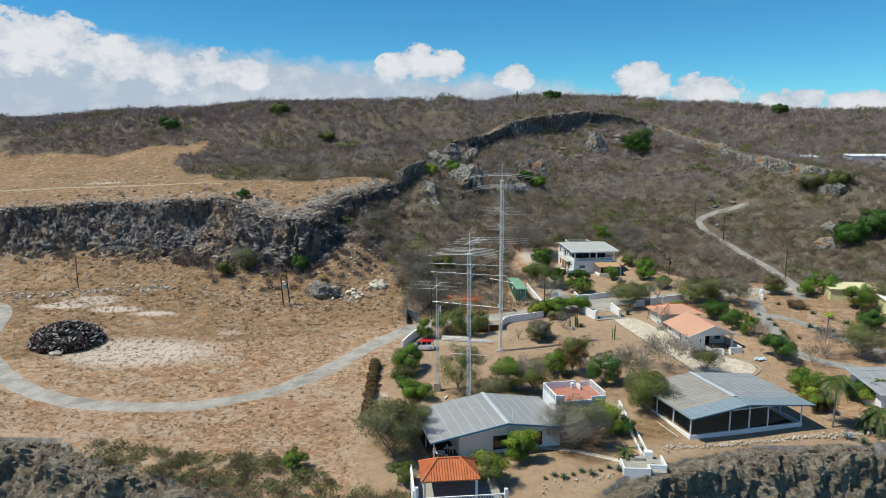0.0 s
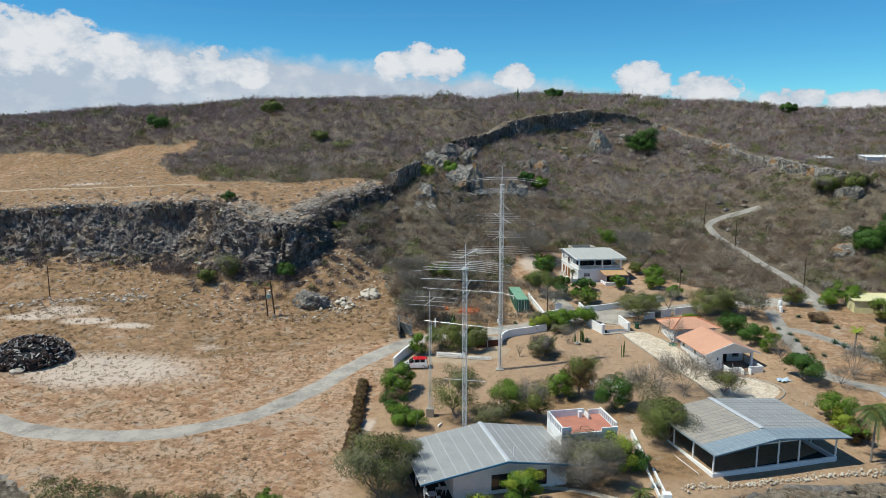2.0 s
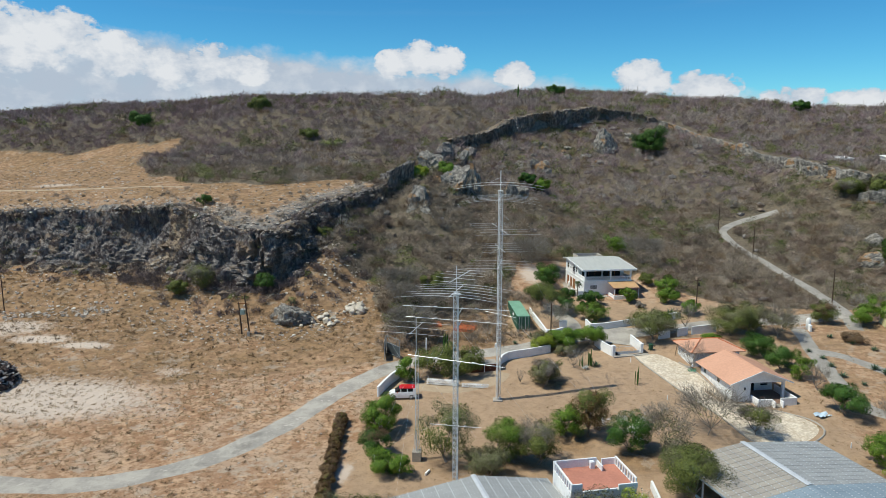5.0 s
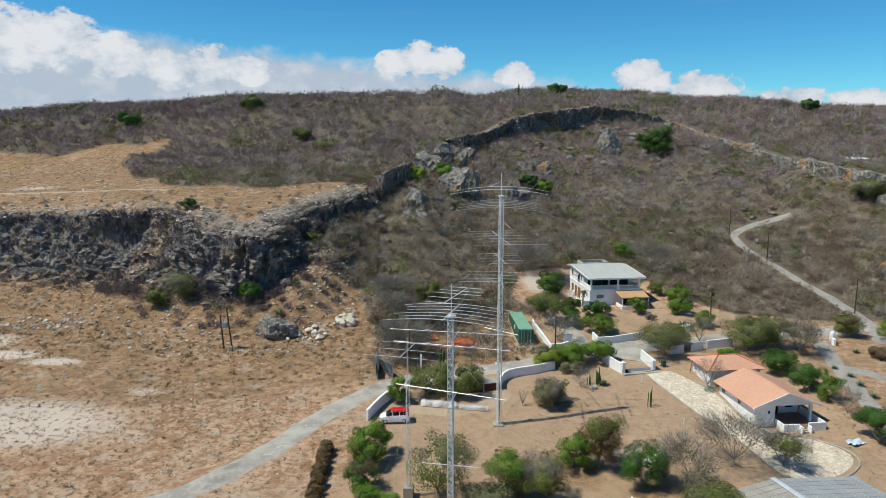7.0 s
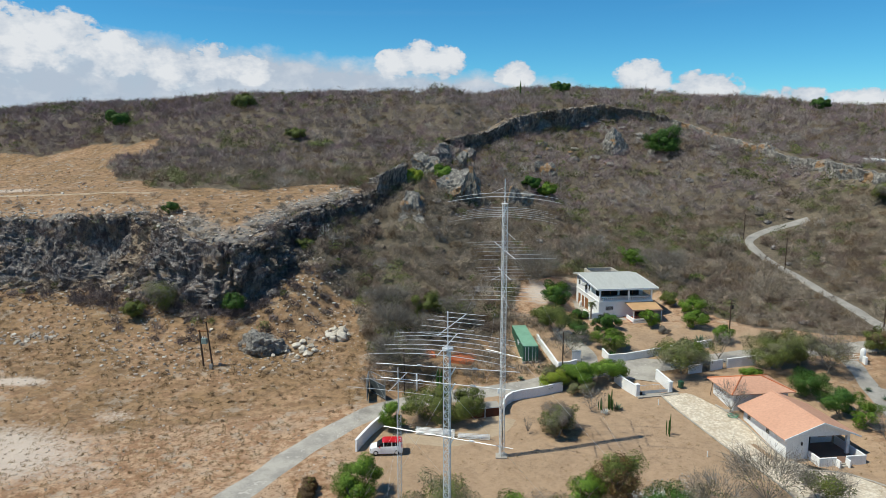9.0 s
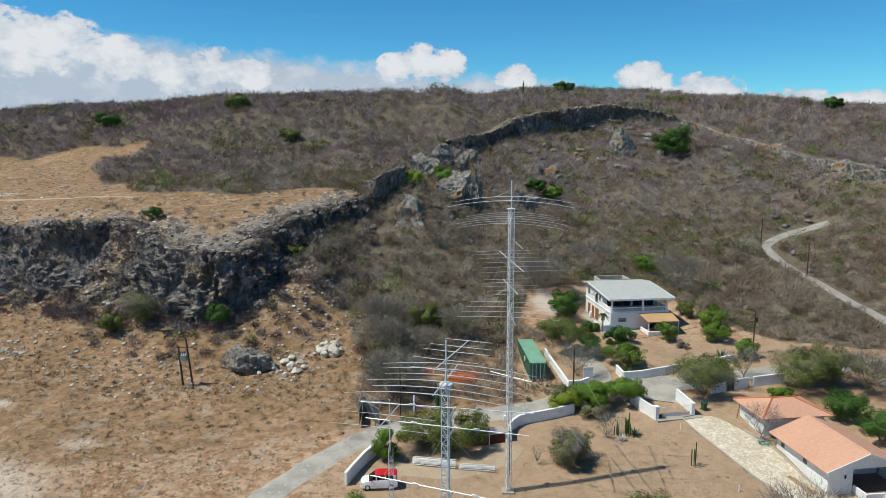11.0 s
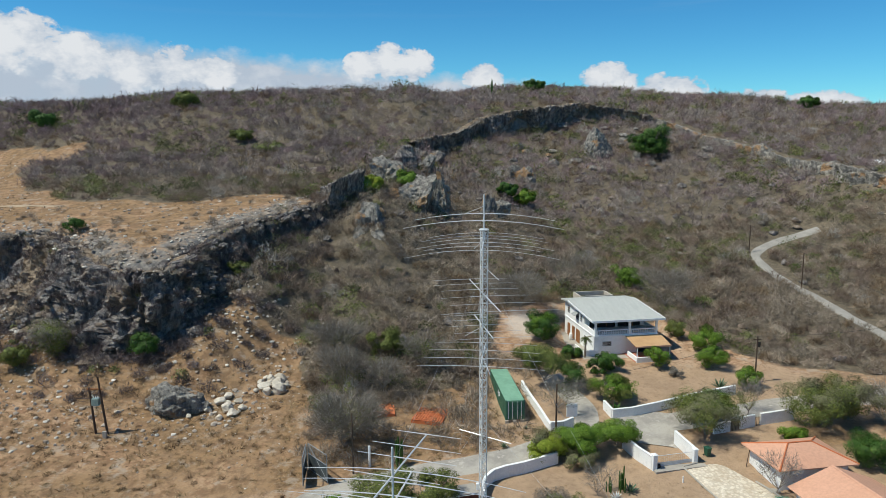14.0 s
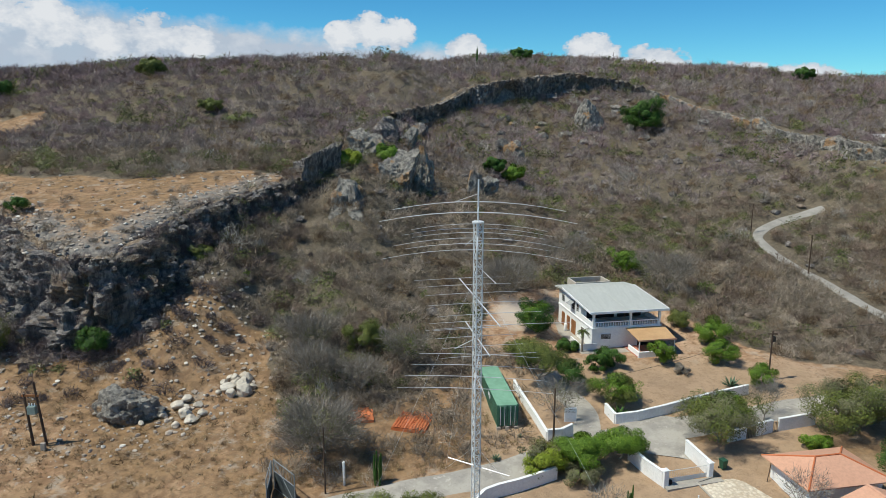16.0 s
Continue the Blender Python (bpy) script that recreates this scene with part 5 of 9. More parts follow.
bush_stuff("spur_greenery", "olive bushes below the spur's ledge", x, y, r, r * 1.1, 130, 0.34, SCRUB_OLIVE)
x, y = scatter(-14, 60, 140, 186, 4.0, lambda a, b: np.where((line_side(a, b, LEDGE_PLAN)[0] < -1) & (line_side(a, b, LEDGE_PLAN)[0] > -16), 0.3, 0.0))
r = sizes(len(x), 1.2, 2.4)
bush_stuff("brow_greenery", "olive bushes growing below the ledge", x, y, r, r * 1.2, 130, 0.36, SCRUB_OLIVE)
x, y = scatter(-40, 100, 40, 150, 3.5, lambda a, b: scrub_share(a, b) * 0.12)
stone_stuff("hill_stones", "grey limestone blocks showing through the scrub", x, y, rng.uniform(0.5, 1.6, len(x)), M_ROCK)
crown = np.array([v.co for v in sea_face.data.vertices])
crown = crown[crown[:, 2] > -3.2]
spot = crown[rng.integers(0, len(crown), 700)]
stone_stuff("shore_rubble", "brown limestone rubble along the sea cliff's lip", spot[:, 0], spot[:, 1], rng.uniform(0.1, 0.5, len(spot)) ** 1.2, M_SEAROCK, spot[:, 2])
spot = crown[rng.integers(0, len(crown), 260)]
r = sizes(len(spot), 0.2, 0.6)
bush_stuff("shore_tufts", "dry tufts along the sea cliff's lip", spot[:, 0], spot[:, 1], r, r, 40, 0.24, SCRUB_RUSSET, z=spot[:, 2] - 0.1)


# ---- buildings ----
def window(parent, x, y, z, w, h, facing, label="dark louvred window in a white frame", bars=3):
    """A window on a wall: facing 'f' looks along -y, 'l' along -x, 'r' along +x; (x, y, z) is the middle of its sill."""
    m = pose(x, y, z, 0, 0, {"f": 0, "l": -90, "r": 90}[facing])
    fr = Shape()
    for a in ((-w / 2 - 0.06, -0.07, -0.06, w / 2 + 0.06, 0.05, 0), (-w / 2 - 0.06, -0.07, h, w / 2 + 0.06, 0.05, h + 0.06), (-w / 2 - 0.06, -0.07, 0, -w / 2, 0.05, h), (w / 2, -0.07, 0, w / 2 + 0.06, 0.05, h)):
        fr.box(*a, m=m)
    o = part("window", fr, M_WHITE, parent, label)
    part("pane", Shape().box(-w / 2, -0.03, 0, w / 2, 0.04, h, m=m), M_GLASS, o)
    for i in range(bars):
        part("slat", Shape().box(-w / 2, -0.055, h * (i + 0.7) / (bars + 0.4), w / 2, -0.032, h * (i + 0.7) / (bars + 0.4) + 0.03, m=m), M_WHITE, o)
    return o


def white_house():
    g = thing("house", 19.1, 47.6, 5.45, 10.5, "two-storey white house with a pale low roof and front balcony", "house")
    W, D, S, E = 10.4, 13.6, 2.9, 5.55
    t = 0.22
    part("ground_floor", Shape().box(0, 0, -0.6, W, t, S).box(0, D - t, -0.6, W, D, S).box(0, t, -0.6, t, D - t, S).box(W - t, t, -0.6, W, D - t, S), M_WHITE, g)
    part("floor_slab", Shape().box(-0.12, -0.25, S, W + 0.12, D, S + 0.2), M_WHITE, g)
    up = Shape().box(0, 4.4, S + 0.2, t, D - t, E).box(0, D - t, S + 0.2, W, D, E).box(W - t, 4.4, S + 0.2, W, D - t, E)
    up.box(t, 4.4, S + 0.2, 0.9, 4.6, E).box(5.3, 4.4, S + 0.2, 5.7, 4.6, E).box(9.6, 4.4, S + 0.2, W - t, 4.6, E)
    up.box(0, 0.2, S + 0.2, 0.16, 4.4, S + 0.95).box(W - 0.16, 0.2, S + 0.2, W, 4.4, S + 0.95)
    part("upper_floor", up, M_WHITE, g)
    # balcony's deep shade is painted: near-black doors fill the back wall
    for a, b in ((0.9, 5.3), (5.7, 9.6)):
        o = part("terrace_door", Shape().box(a, 4.45, S + 0.2, b, 4.52, E), M_DARK, g, "balcony door painted dark as deep shade")
        for i in range(1, 3):
            part("door_post", Shape().box(a + (b - a) * i / 3 - 0.04, 4.4, S + 0.2, a + (b - a) * i / 3 + 0.04, 4.45, E), M_WOOD, o)
    # ceiling near-black too, for the same painted shade
    part("balcony_shade_ceiling", Shape().box(t, 0, E - 0.1, W - t, 4.4, E), M_DARK, g)
    for x in (0.0, 5.6, W - 0.35):
        part("column", Shape().soft_box(x, -0.2, S + 0.2, x + 0.32, 0.14, E), M_WHITE, g)
    for a, b in ((0.3, 5.6), (5.9, W - 0.3)):
        rail = part("balustrade", Shape().box(a, -0.17, S + 0.95, b, 0.05, S + 1.07).box(a, -0.16, S + 0.2, b, 0.02, S + 0.34), M_WHITE, g, "white balcony balustrade")
        me = Shape().lathe([(0.05, 0), (0.085, 0.12), (0.09, 0.25), (0.05, 0.42), (0.075, 0.61)], 6).mesh("baluster", M_WHITE)
        n = int((b - a) / 0.36)
        for i in range(n):
            piece("baluster", me, rail, pose(a + (i + 0.5) * (b - a) / n, -0.07, S + 0.34))
    roof = Shape()
    rz, ry = 0.75, D * 0.78
    for x0, x1 in ((-0.6, W + 0.9),):
        roof.slab([(x0, -0.7, E + 0.05), (x1, -0.7, E + 0.05), (x1, ry, E + rz), (x0, ry, E + rz)], 0.24)
        roof.slab([(x0, ry, E + rz), (x1, ry, E + rz), (x1, D + 0.6, E + 0.3), (x0, D + 0.6, E + 0.3)], 0.24)
    r = part("roof", roof, M_ROOFPALE, g, "pale grey sheet roof with a wide overhang")
    part("fascia", Shape().box(-0.64, -0.78, E - 0.24, W + 0.94, -0.70, E + 0.09), M_WHITE, r)
    part("fascia", Shape().slab([(-0.68, -0.75, E + 0.1), (-0.60, -0.75, E + 0.1), (-0.60, ry, E + rz + 0.04), (-0.68, ry, E + rz + 0.04)], 0.28), M_WHITE, r)
    part("fascia", Shape().slab([(W + 0.90, -0.75, E + 0.1), (W + 0.98, -0.75, E + 0.1), (W + 0.98, ry, E + rz + 0.04), (W + 0.90, ry, E + rz + 0.04)], 0.28), M_WHITE, r)
    part("roof_seam", Shape().slab([(5.1, -0.7, E + 0.07), (5.25, -0.7, E + 0.09), (5.25, ry, E + rz + 0.03), (5.1, ry, E + rz + 0.03)], 0.05), M_ROOFPALE, r)
    # open concrete tank behind the ridge
    tank = Shape()
    for a in ((3.0, D + 0.7, 9.0, D + 0.9), (3.0, D + 4.2, 9.0, D + 4.4), (3.0, D + 0.9, 3.2, D + 4.2), (8.8, D + 0.9, 9.0, D + 4.2)):
        tank.box(a[0], a[1], -0.5, a[2], a[3], 6.0)
    part("tank_wall", tank, weathered("pale_concrete", (0.58, 0.53, 0.45), (0.47, 0.42, 0.35), 0.7, 6.0, 0.9), g, "bare grey concrete walls behind the roof")
    window(g, 2.1, 0.0, 1.35, 1.5, 0.75, "f", bars=4)
    window(g, 0.0, 5.6, S + 1.0, 0.9, 1.2, "l", "dark window on the sunlit side")
    window(g, 0.0, 7.4, S + 0.9, 1.3, 1.3, "l", "dark window under a small awning")
    window(g, 0.0, 11.6, S + 1.0, 1.2, 1.2, "l", "dark window on the sunlit side")
    part("awning", Shape().slab([(0, 6.6, S + 2.3), (-0.9, 6.6, S + 1.75), (-0.9, 8.2, S + 1.75), (0, 8.2, S + 2.3)], 0.05), M_PANEL, g, "grey window awning")
    for y, w in ((7.0, 1.7), (9.2, 1.2), (11.4, 1.2)):
        d = part("door", Shape().soft_box(-0.09, y - w / 2, 0, 0.02, y + w / 2, 2.15), M_WOOD, g, "varnished brown wooden door")
        part("door_knob", Shape().lathe([(0.03, 0), (0.045, 0.05), (0.02, 0.09)], 8, (-0.13, y + w * 0.35, 1.0)), M_STEEL, d)
    window(g, 0.0, 3.4, 0.9, 1.3, 1.2, "l", "dark window on the ground floor")
    part("water_heater", Shape().lathe([(0.2, 0), (0.27, 0.06), (0.27, 1.1), (0.2, 1.22)], 12, (-0.75, 8.4, 0.0)), M_WHITE, g, "upright white water tank", True)
    # porch with a tan sheet roof
    porch = part("porch", Shape().slab([(5.0, -4.4, 2.35), (10.6, -4.4, 2.35), (11.0, 0.0, 2.95), (5.0, 0.0, 2.95)], 0.1), weathered("tan_porch_sheet", (0.58, 0.36, 0.18), (0.50, 0.30, 0.15), 0.6, 5.0, 0.6), g, "tan sheet porch roof on thin posts")
    part("porch_trim", Shape().box(4.95, -4.47, 2.2, 10.65, -4.40, 2.42), M_SALMON, porch)
    part("porch_trim", Shape().box(4.9, 0.0, 2.85, 11.05, 0.05, 3.12), M_SALMON, porch)
    for x in (5.15, 10.4):
        part("porch_post", Shape().soft_box(x, -4.3, -0.6, x + 0.14, -4.16, 2.3), M_WHITE, porch)
    part("porch_wall", Shape().soft_box(5.0, -4.6, -0.7, 7.6, -4.35, 0.75).soft_box(5.0, -4.35, -0.7, 5.25, -1.2, 0.75), M_WHITE, g)
    part("porch_floor", Shape().box(4.9, -4.35, -0.7, 10.8, 0.0, 0.08), M_TERRACE, g)
    part("porch_back", Shape().box(7.0, -0.03, 0.1, 9.6, -0.015, 2.1), M_GLASS, g, "dark opening behind the porch")
    part("side_wall", Shape().soft_box(-1.9, -0.6, -0.7, -1.7, 3.4, 0.9).soft_box(-1.7, -0.6, -0.7, 0.6, -0.4, 0.95), M_WHITE, g)
    part("side_path", Shape().box(-2.2, -1.8, -0.6, 0.0, 13.0, 0.02).box(-2.2, -2.2, -0.7, 5.0, -0.6, -0.02), M_CONCRETE, g)
    return g


white_house()


def bungalow():
    g = thing("bungalow", 34.6, 0.75, 0.55, 10.5, "white bungalow with a salmon gable roof and open porch", "house")
    W, D, E, R = 8.5, 9.6, 2.95, 4.55
    t = 0.22
    part("wall", Shape().box(0, 0, -0.5, t, D, E).box(0, D - t, -0.5, W, D, E).box(W - t, 3.6, -0.5, W, D - t, E), M_WHITE, g)
    part("wall", Shape().box(t, 0, -0.5, 2.9, t, E).box(2.7, t, -0.5, 2.9, 3.4, E), M_WHITE, g)
    part("wall", Shape().box(2.9, 3.4, -0.5, W, 3.6, E), M_WHITE, g)
    m = W / 2
    part("gable", Shape().add([(0, 0.02, E), (W, 0.02, E), (m, 0.02, R - 0.05), (0, 0.2, E), (W, 0.2, E), (m, 0.2, R - 0.05)], [(0, 1, 2), (5, 4, 3), (0, 3, 4, 1), (1, 4, 5, 2), (2, 5, 3, 0)]), M_WHITE, g)
    part("gable", Shape().add([(0, D - 0.2, E), (W, D - 0.2, E), (m, D - 0.2, R - 0.05), (0, D, E), (W, D, E), (m, D, R - 0.05)], [(0, 1, 2), (5, 4, 3), (0, 3, 4, 1), (1, 4, 5, 2), (2, 5, 3, 0)]), M_WHITE, g)
    roof = part("roof", Shape().slab([(-0.75, -0.7, E - 0.22), (m, -0.7, R + 0.1), (m, D + 0.5, R + 0.1), (-0.75, D + 0.5, E - 0.22)], 0.1).slab([(m, -0.7, R + 0.1), (W + 0.75, -0.7, E - 0.22), (W + 0.75, D + 0.5, E - 0.22), (m, D + 0.5, R + 0.1)], 0.1), M_SALMON, g, "salmon-red sheet roof")
    part("ridge_cap", Shape().slab([(m - 0.18, -0.72, R + 0.09), (m, -0.72, R + 0.16), (m, D + 0.52, R + 0.16), (m - 0.18, D + 0.52, R + 0.09)], 0.03).slab([(m, -0.72, R + 0.16), (m + 0.18, -0.72, R + 0.09), (m + 0.18, D + 0.52, R + 0.09), (m, D + 0.52, R + 0.16)], 0.03), M_SALMON, roof)
    part("verge", Shape().slab([(-0.75, -0.78, E - 0.18), (m, -0.78, R + 0.13), (m, -0.70, R + 0.13), (-0.75, -0.70, E - 0.18)], 0.2).slab([(m, -0.78, R + 0.13), (W + 0.75, -0.78, E - 0.18), (W + 0.75, -0.70, E - 0.18), (m, -0.70, R + 0.13)], 0.2), M_WHITE, roof)
    part("column", Shape().soft_box(W - 0.5, 0.05, -0.4, W - 0.1, 0.45, E), M_WHITE, g)
    part("beam", Shape().box(2.9, 0.06, E - 0.35, W - 0.1, 0.4, E - 0.02).box(W - 0.45, 0.45, E - 0.35, W - 0.15, 3.4, E - 0.02), M_WHITE, g)
    part("porch_floor", Shape().box(2.9, -2.0, -0.8, W, 3.4, 0.12), weathered("brown_porch_tile", (0.24, 0.15, 0.11), (0.19, 0.12, 0.09), 0.6, 5.0, 0.6), g)
    part("porch_wall", Shape().soft_box(2.9, -2.2, -0.9, 5.2, -2.0, 0.85).soft_box(5.05, -2.9, -0.9, 5.25, -2.2, 0.7).soft_box(2.9, -2.0, -0.9, 3.1, -0.05, 0.85), M_WHITE, g, "low white porch wall")
    part("porch_wall", Shape().soft_box(6.4, -2.2, -0.9, 9.0, -2.0, 0.95).soft_box(8.8, -2.0, -0.9, 9.0, 3.4, 0.95).soft_box(6.35, -2.9, -0.9, 6.55, -2.2, 0.7), M_WHITE, g, "low white porch wall")
    for i in range(3):
        part("step", Shape().soft_box(5.25, -2.9 + i * 0.3, -0.8, 6.4, -2.0, -0.28 + i * 0.18), M_CONCRETE, g)
    d = part("door", Shape().soft_box(3.4, 3.33, 0.1, 5.5, 3.42, 2.4), M_DARK, g, "dark glazed porch door")
    part("door_frame", Shape().box(3.3, 3.3, 0.1, 3.4, 3.44, 2.5).box(5.5, 3.3, 0.1, 5.6, 3.44, 2.5).box(3.3, 3.3, 2.4, 5.6, 3.44, 2.5).box(4.42, 3.31, 0.1, 4.48, 3.34, 2.4), M_WHITE, d)
    window(g, 7.1, 3.42, 0.9, 1.2, 1.2, "f")
    window(g, 0.0, 3.9, 1.5, 0.8, 0.7, "l", "small dark window", 2)
    window(g, 0.0, 8.2, 1.5, 0.8, 0.7, "l", "small dark window", 2)
    part("wall_lamp", Shape().box(1.9, -0.12, 1.6, 2.05, 0, 2.0), M_DARK, g, "dark wall lamp")
    part("apron", Shape().box(-1.0, -0.2, -0.7, 0.0, D + 0.5, -0.02), M_CONCRETE, g, "pale concrete strip along the wall")


bungalow()


def garage():
    g = thing("garage", 32.3, 12.6, 1.75, 10.5, "low white garage with a salmon hipped roof", "garage")
    W, D, E, R = 8.0, 5.6, 2.65, 3.9
    t = 0.2
    part("wall", Shape().box(0, 0, -0.5, W, t, E).box(0, D - t, -0.5, W, D, E).box(0, t, -0.5, t, D - t, E).box(W - t, t, -0.5, W, D - t, E), M_WHITE, g)
    a, b = -0.7, W + 0.7
    c, d = -0.7, D + 0.7
    m = (c + d) / 2
    p, q = 2.6, W - 2.6
    roof = Shape()
    e = E - 0.08
    for face in ([(a, c, e), (b, c, e), (q, m, R), (p, m, R)], [(b, c, e), (b, d, e), (q, m, R)], [(b, d, e), (a, d, e), (p, m, R), (q, m, R)], [(a, d, e), (a, c, e), (p, m, R)]):
        roof.slab(face, 0.12)
    r = part("roof", roof, M_SALMON, g, "salmon-red sheet roof with hip caps")
    for u, v in (((a, c, e), (p, m, R)), ((b, c, e), (q, m, R)), ((b, d, e), (q, m, R)), ((a, d, e), (p, m, R)), ((p, m, R), (q, m, R))):
        part("hip_cap", Shape().rod((u[0], u[1], u[2] + 0.02), (v[0], v[1], v[2] + 0.03), 0.09, n=6), M_TILE, r)
    o = part("garage_door", Shape().box(-0.03, 1.2, 0, 0.0, 4.2, 2.2), M_WHITE, g)
    for i in range(4):
        part("door_panel", Shape().soft_box(-0.06, 1.25, 0.03 + i * 0.54, -0.032, 4.15, 0.53 + i * 0.54, 0.01), M_WHITE, o)
    part("brace", Shape().rod((-0.9, 4.9, -0.2), (-0.3, 5.2, 2.5), 0.05), M_POLE, g, "leaning wooden prop")
    part("apron", Shape().box(-1.2, -0.3, -0.6, 0.0, D, -0.04), M_CONCRETE, g)


garage()


def panel_roof(g, corners_left, corners_right, mats, label, strips, bolts=0, thick=0.09):
    """A shallow gable of long panels; corners: eave front, ridge front, ridge back, eave back."""
    for side, (a, b, c, d) in enumerate((corners_left, corners_right)):
        a, b, c, d = [Vector(v) for v in (a, b, c, d)]
        base = part("roof_slope", Shape().slab([tuple(v) for v in ((a, b, c, d) if side == 0 else (b, a, d, c))], thick), mats[side][0], g, label)
        up = (b - a).cross(d - a).normalized()
        up = up if up.z > 0 else -up
        for i in range(strips):
            u, v = i / strips, (i + 1) / strips
            gap = 0.0022
            q = [a.lerp(d, u + gap), b.lerp(c, u + gap), b.lerp(c, v - gap), a.lerp(d, v - gap)]
            q = [p + up * 0.034 for p in q]
            mat = mats[side][1] if i == 0 and len(mats[side]) > 1 else mats[side][0]
            part("roof_panel", Shape().slab([tuple(p) for p in (q if side == 0 else q[::-1])], 0.03), mat, base)
        if bolts:
            s = Shape()
            for i in range(strips):
                for w in (0.25, 0.75):
                    for k in range(bolts):
                        e = a.lerp(d, (i + w) / strips).lerp(b.lerp(c, (i + w) / strips), (k + 0.5) / bolts) + up * 0.05
                        s.box(e.x - 0.06, e.y - 0.06, e.z - 0.03, e.x + 0.06, e.y + 0.06, e.z + 0.03)
            tagged(part("washer_grid", s, M_BOLT, base, "pale washers in rows over the panels"), kind="stuff")


def panel_house():
    """The low house whose grey panel roof shows pale seams."""
    g = thing("panel_house", -9.3, -43.2, -1.3, 17.5, "low white house under a grey panelled gable roof", "house")
    W, D, E, R = 18.3, 11.0, 3.2, 4.5
    m = 9.96
    part("wall", Shape().box(3.9, 1.2, -0.4, 4.1, D - 0.4, E).box(4.1, 1.2, -0.4, W - 0.6, 1.4, E).box(0.6, D - 0.6, -0.4, W - 0.6, D - 0.4, E).box(W - 0.8, 1.4, -0.4, W - 0.6, D - 0.6, E), M_WHITE, g)
    part("gable", Shape().add([(4.0, 1.22, E), (W - 0.6, 1.22, E), (m, 1.22, R - 0.15), (4.0, 1.38, E), (W - 0.6, 1.38, E), (m, 1.38, R - 0.15)], [(0, 1, 2), (5, 4, 3), (0, 3, 4, 1), (1, 4, 5, 2), (2, 5, 3, 0)]), M_WHITE, g)
    # patio floor and back are coloured dark to stand for roof shade
    part("patio_floor", Shape().box(0.2, 0.3, -0.5, 4.0, D - 0.4, 0.02), M_SHADEFLOOR, g)
    part("patio_back", Shape().box(0.4, D - 3.0, 0, 3.9, D - 2.9, E - 0.2), M_DARK, g)
    part("house_floor", Shape().box(4.1, 1.4, -0.5, W - 0.8, D - 0.6, 0.0), M_CONCRETE, g)
    for x, y in ((0.4, 0.5), (0.4, 5.2), (0.4, 9.8)):
        part("patio_post", Shape().rod((x, y, -0.4), (x, y, E - 0.1), 0.07, n=8), M_WHITE, g)
    cl = ((-0.2, -0.2, E - 0.25), (m, -0.2, R), (m, D, R), (-0.2, D, E - 0.25))
    cr = ((W + 0.2, -0.2, E - 0.1), (m, -0.2, R), (m, D, R), (W + 0.2, D, E - 0.1))
    panel_roof(g, cl, cr, ((M_PANEL,), (M_PANEL,)), "grey roof slope of long panels with pale seams", 1)
    for s, a in ((0, cl), (1, cr)):
        a = [Vector(v) for v in a]
        up = Vector((0, 0, 0.075))
        for i in range(0, 8):
            u = i / 7
            p, q = a[0].lerp(a[1], u) + up, a[3].lerp(a[2], u) + up
            part("roof_seam", Shape().slab([tuple(p + Vector((-0.03, 0, 0))), tuple(p + Vector((0.03, 0, 0))), tuple(q + Vector((0.03, 0, 0))), tuple(q + Vector((-0.03, 0, 0)))], 0.02), M_BOLT, g)
        dots = Shape()
        for i in range(28):
            for k in range(14):
                p = a[0].lerp(a[1], (i + 0.5) / 28).lerp(a[3].lerp(a[2], (i + 0.5) / 28), (k + 0.5) / 14) + up
                dots.box(p.x - 0.03, p.y - 0.03, p.z - 0.02, p.x + 0.03, p.y + 0.03, p.z + 0.01)
        tagged(part("washer_grid", dots, M_BOLT, g, "pale washers in rows over the panels"), kind="stuff")
    part("ridge_cap", Shape().slab([(m - 0.3, -0.25, R + 0.07), (m, -0.25, R + 0.13), (m, D + 0.05, R + 0.13), (m - 0.3, D + 0.05, R + 0.07)], 0.04).slab([(m, -0.25, R + 0.13), (m + 0.3, -0.25, R + 0.07), (m + 0.3, D + 0.05, R + 0.07), (m, D + 0.05, R + 0.13)], 0.04), M_BOLT, g, "pale ridge cap")
    part("fascia", Shape().slab([(-0.2, -0.3, E - 0.17), (m, -0.3, R + 0.08), (m, -0.2, R + 0.08), (-0.2, -0.2, E - 0.17)], 0.22).slab([(m, -0.3, R + 0.08), (W + 0.2, -0.3, E - 0.02), (W + 0.2, -0.2, E - 0.02), (m, -0.2, R + 0.08)], 0.22), M_BLUETRIM, g, "blue painted fascia")
    window(g, 9.6, 1.2, 0.5, 2.4, 1.9, "f", "wide dark window", 0)
    window(g, 14.0, 1.2, 0.5, 2.4, 1.9, "f", "wide dark window", 0)
    part("downpipe", Shape().rod((11.0, 1.1, -0.3), (11.0, 1.1, 5.6), 0.035), M_WHITE, g, "thin white pipe mast")
    part("path", Shape().box(4.0, 0.2, -0.45, W, 1.2, -0.02), M_CONCRETE, g)


panel_house()


def white_table(x, y, z, r):
    g = thing("garden_table", x, y, z, 0, "round white plastic garden table on the patio", "table")
    part("tabletop", Shape().lathe([(r - 0.03, 0.70), (r, 0.72), (r, 0.74), (r - 0.02, 0.76)], 16), M_WHITE, g)
    for a in range(4):
        c, s = math.cos(a * 1.571 + 0.6), math.sin(a * 1.571 + 0.6)
        part("leg", Shape().rod((c * r * 0.7, s * r * 0.7, 0), (c * r * 0.5, s * r * 0.5, 0.7), 0.03), M_WHITE, g)


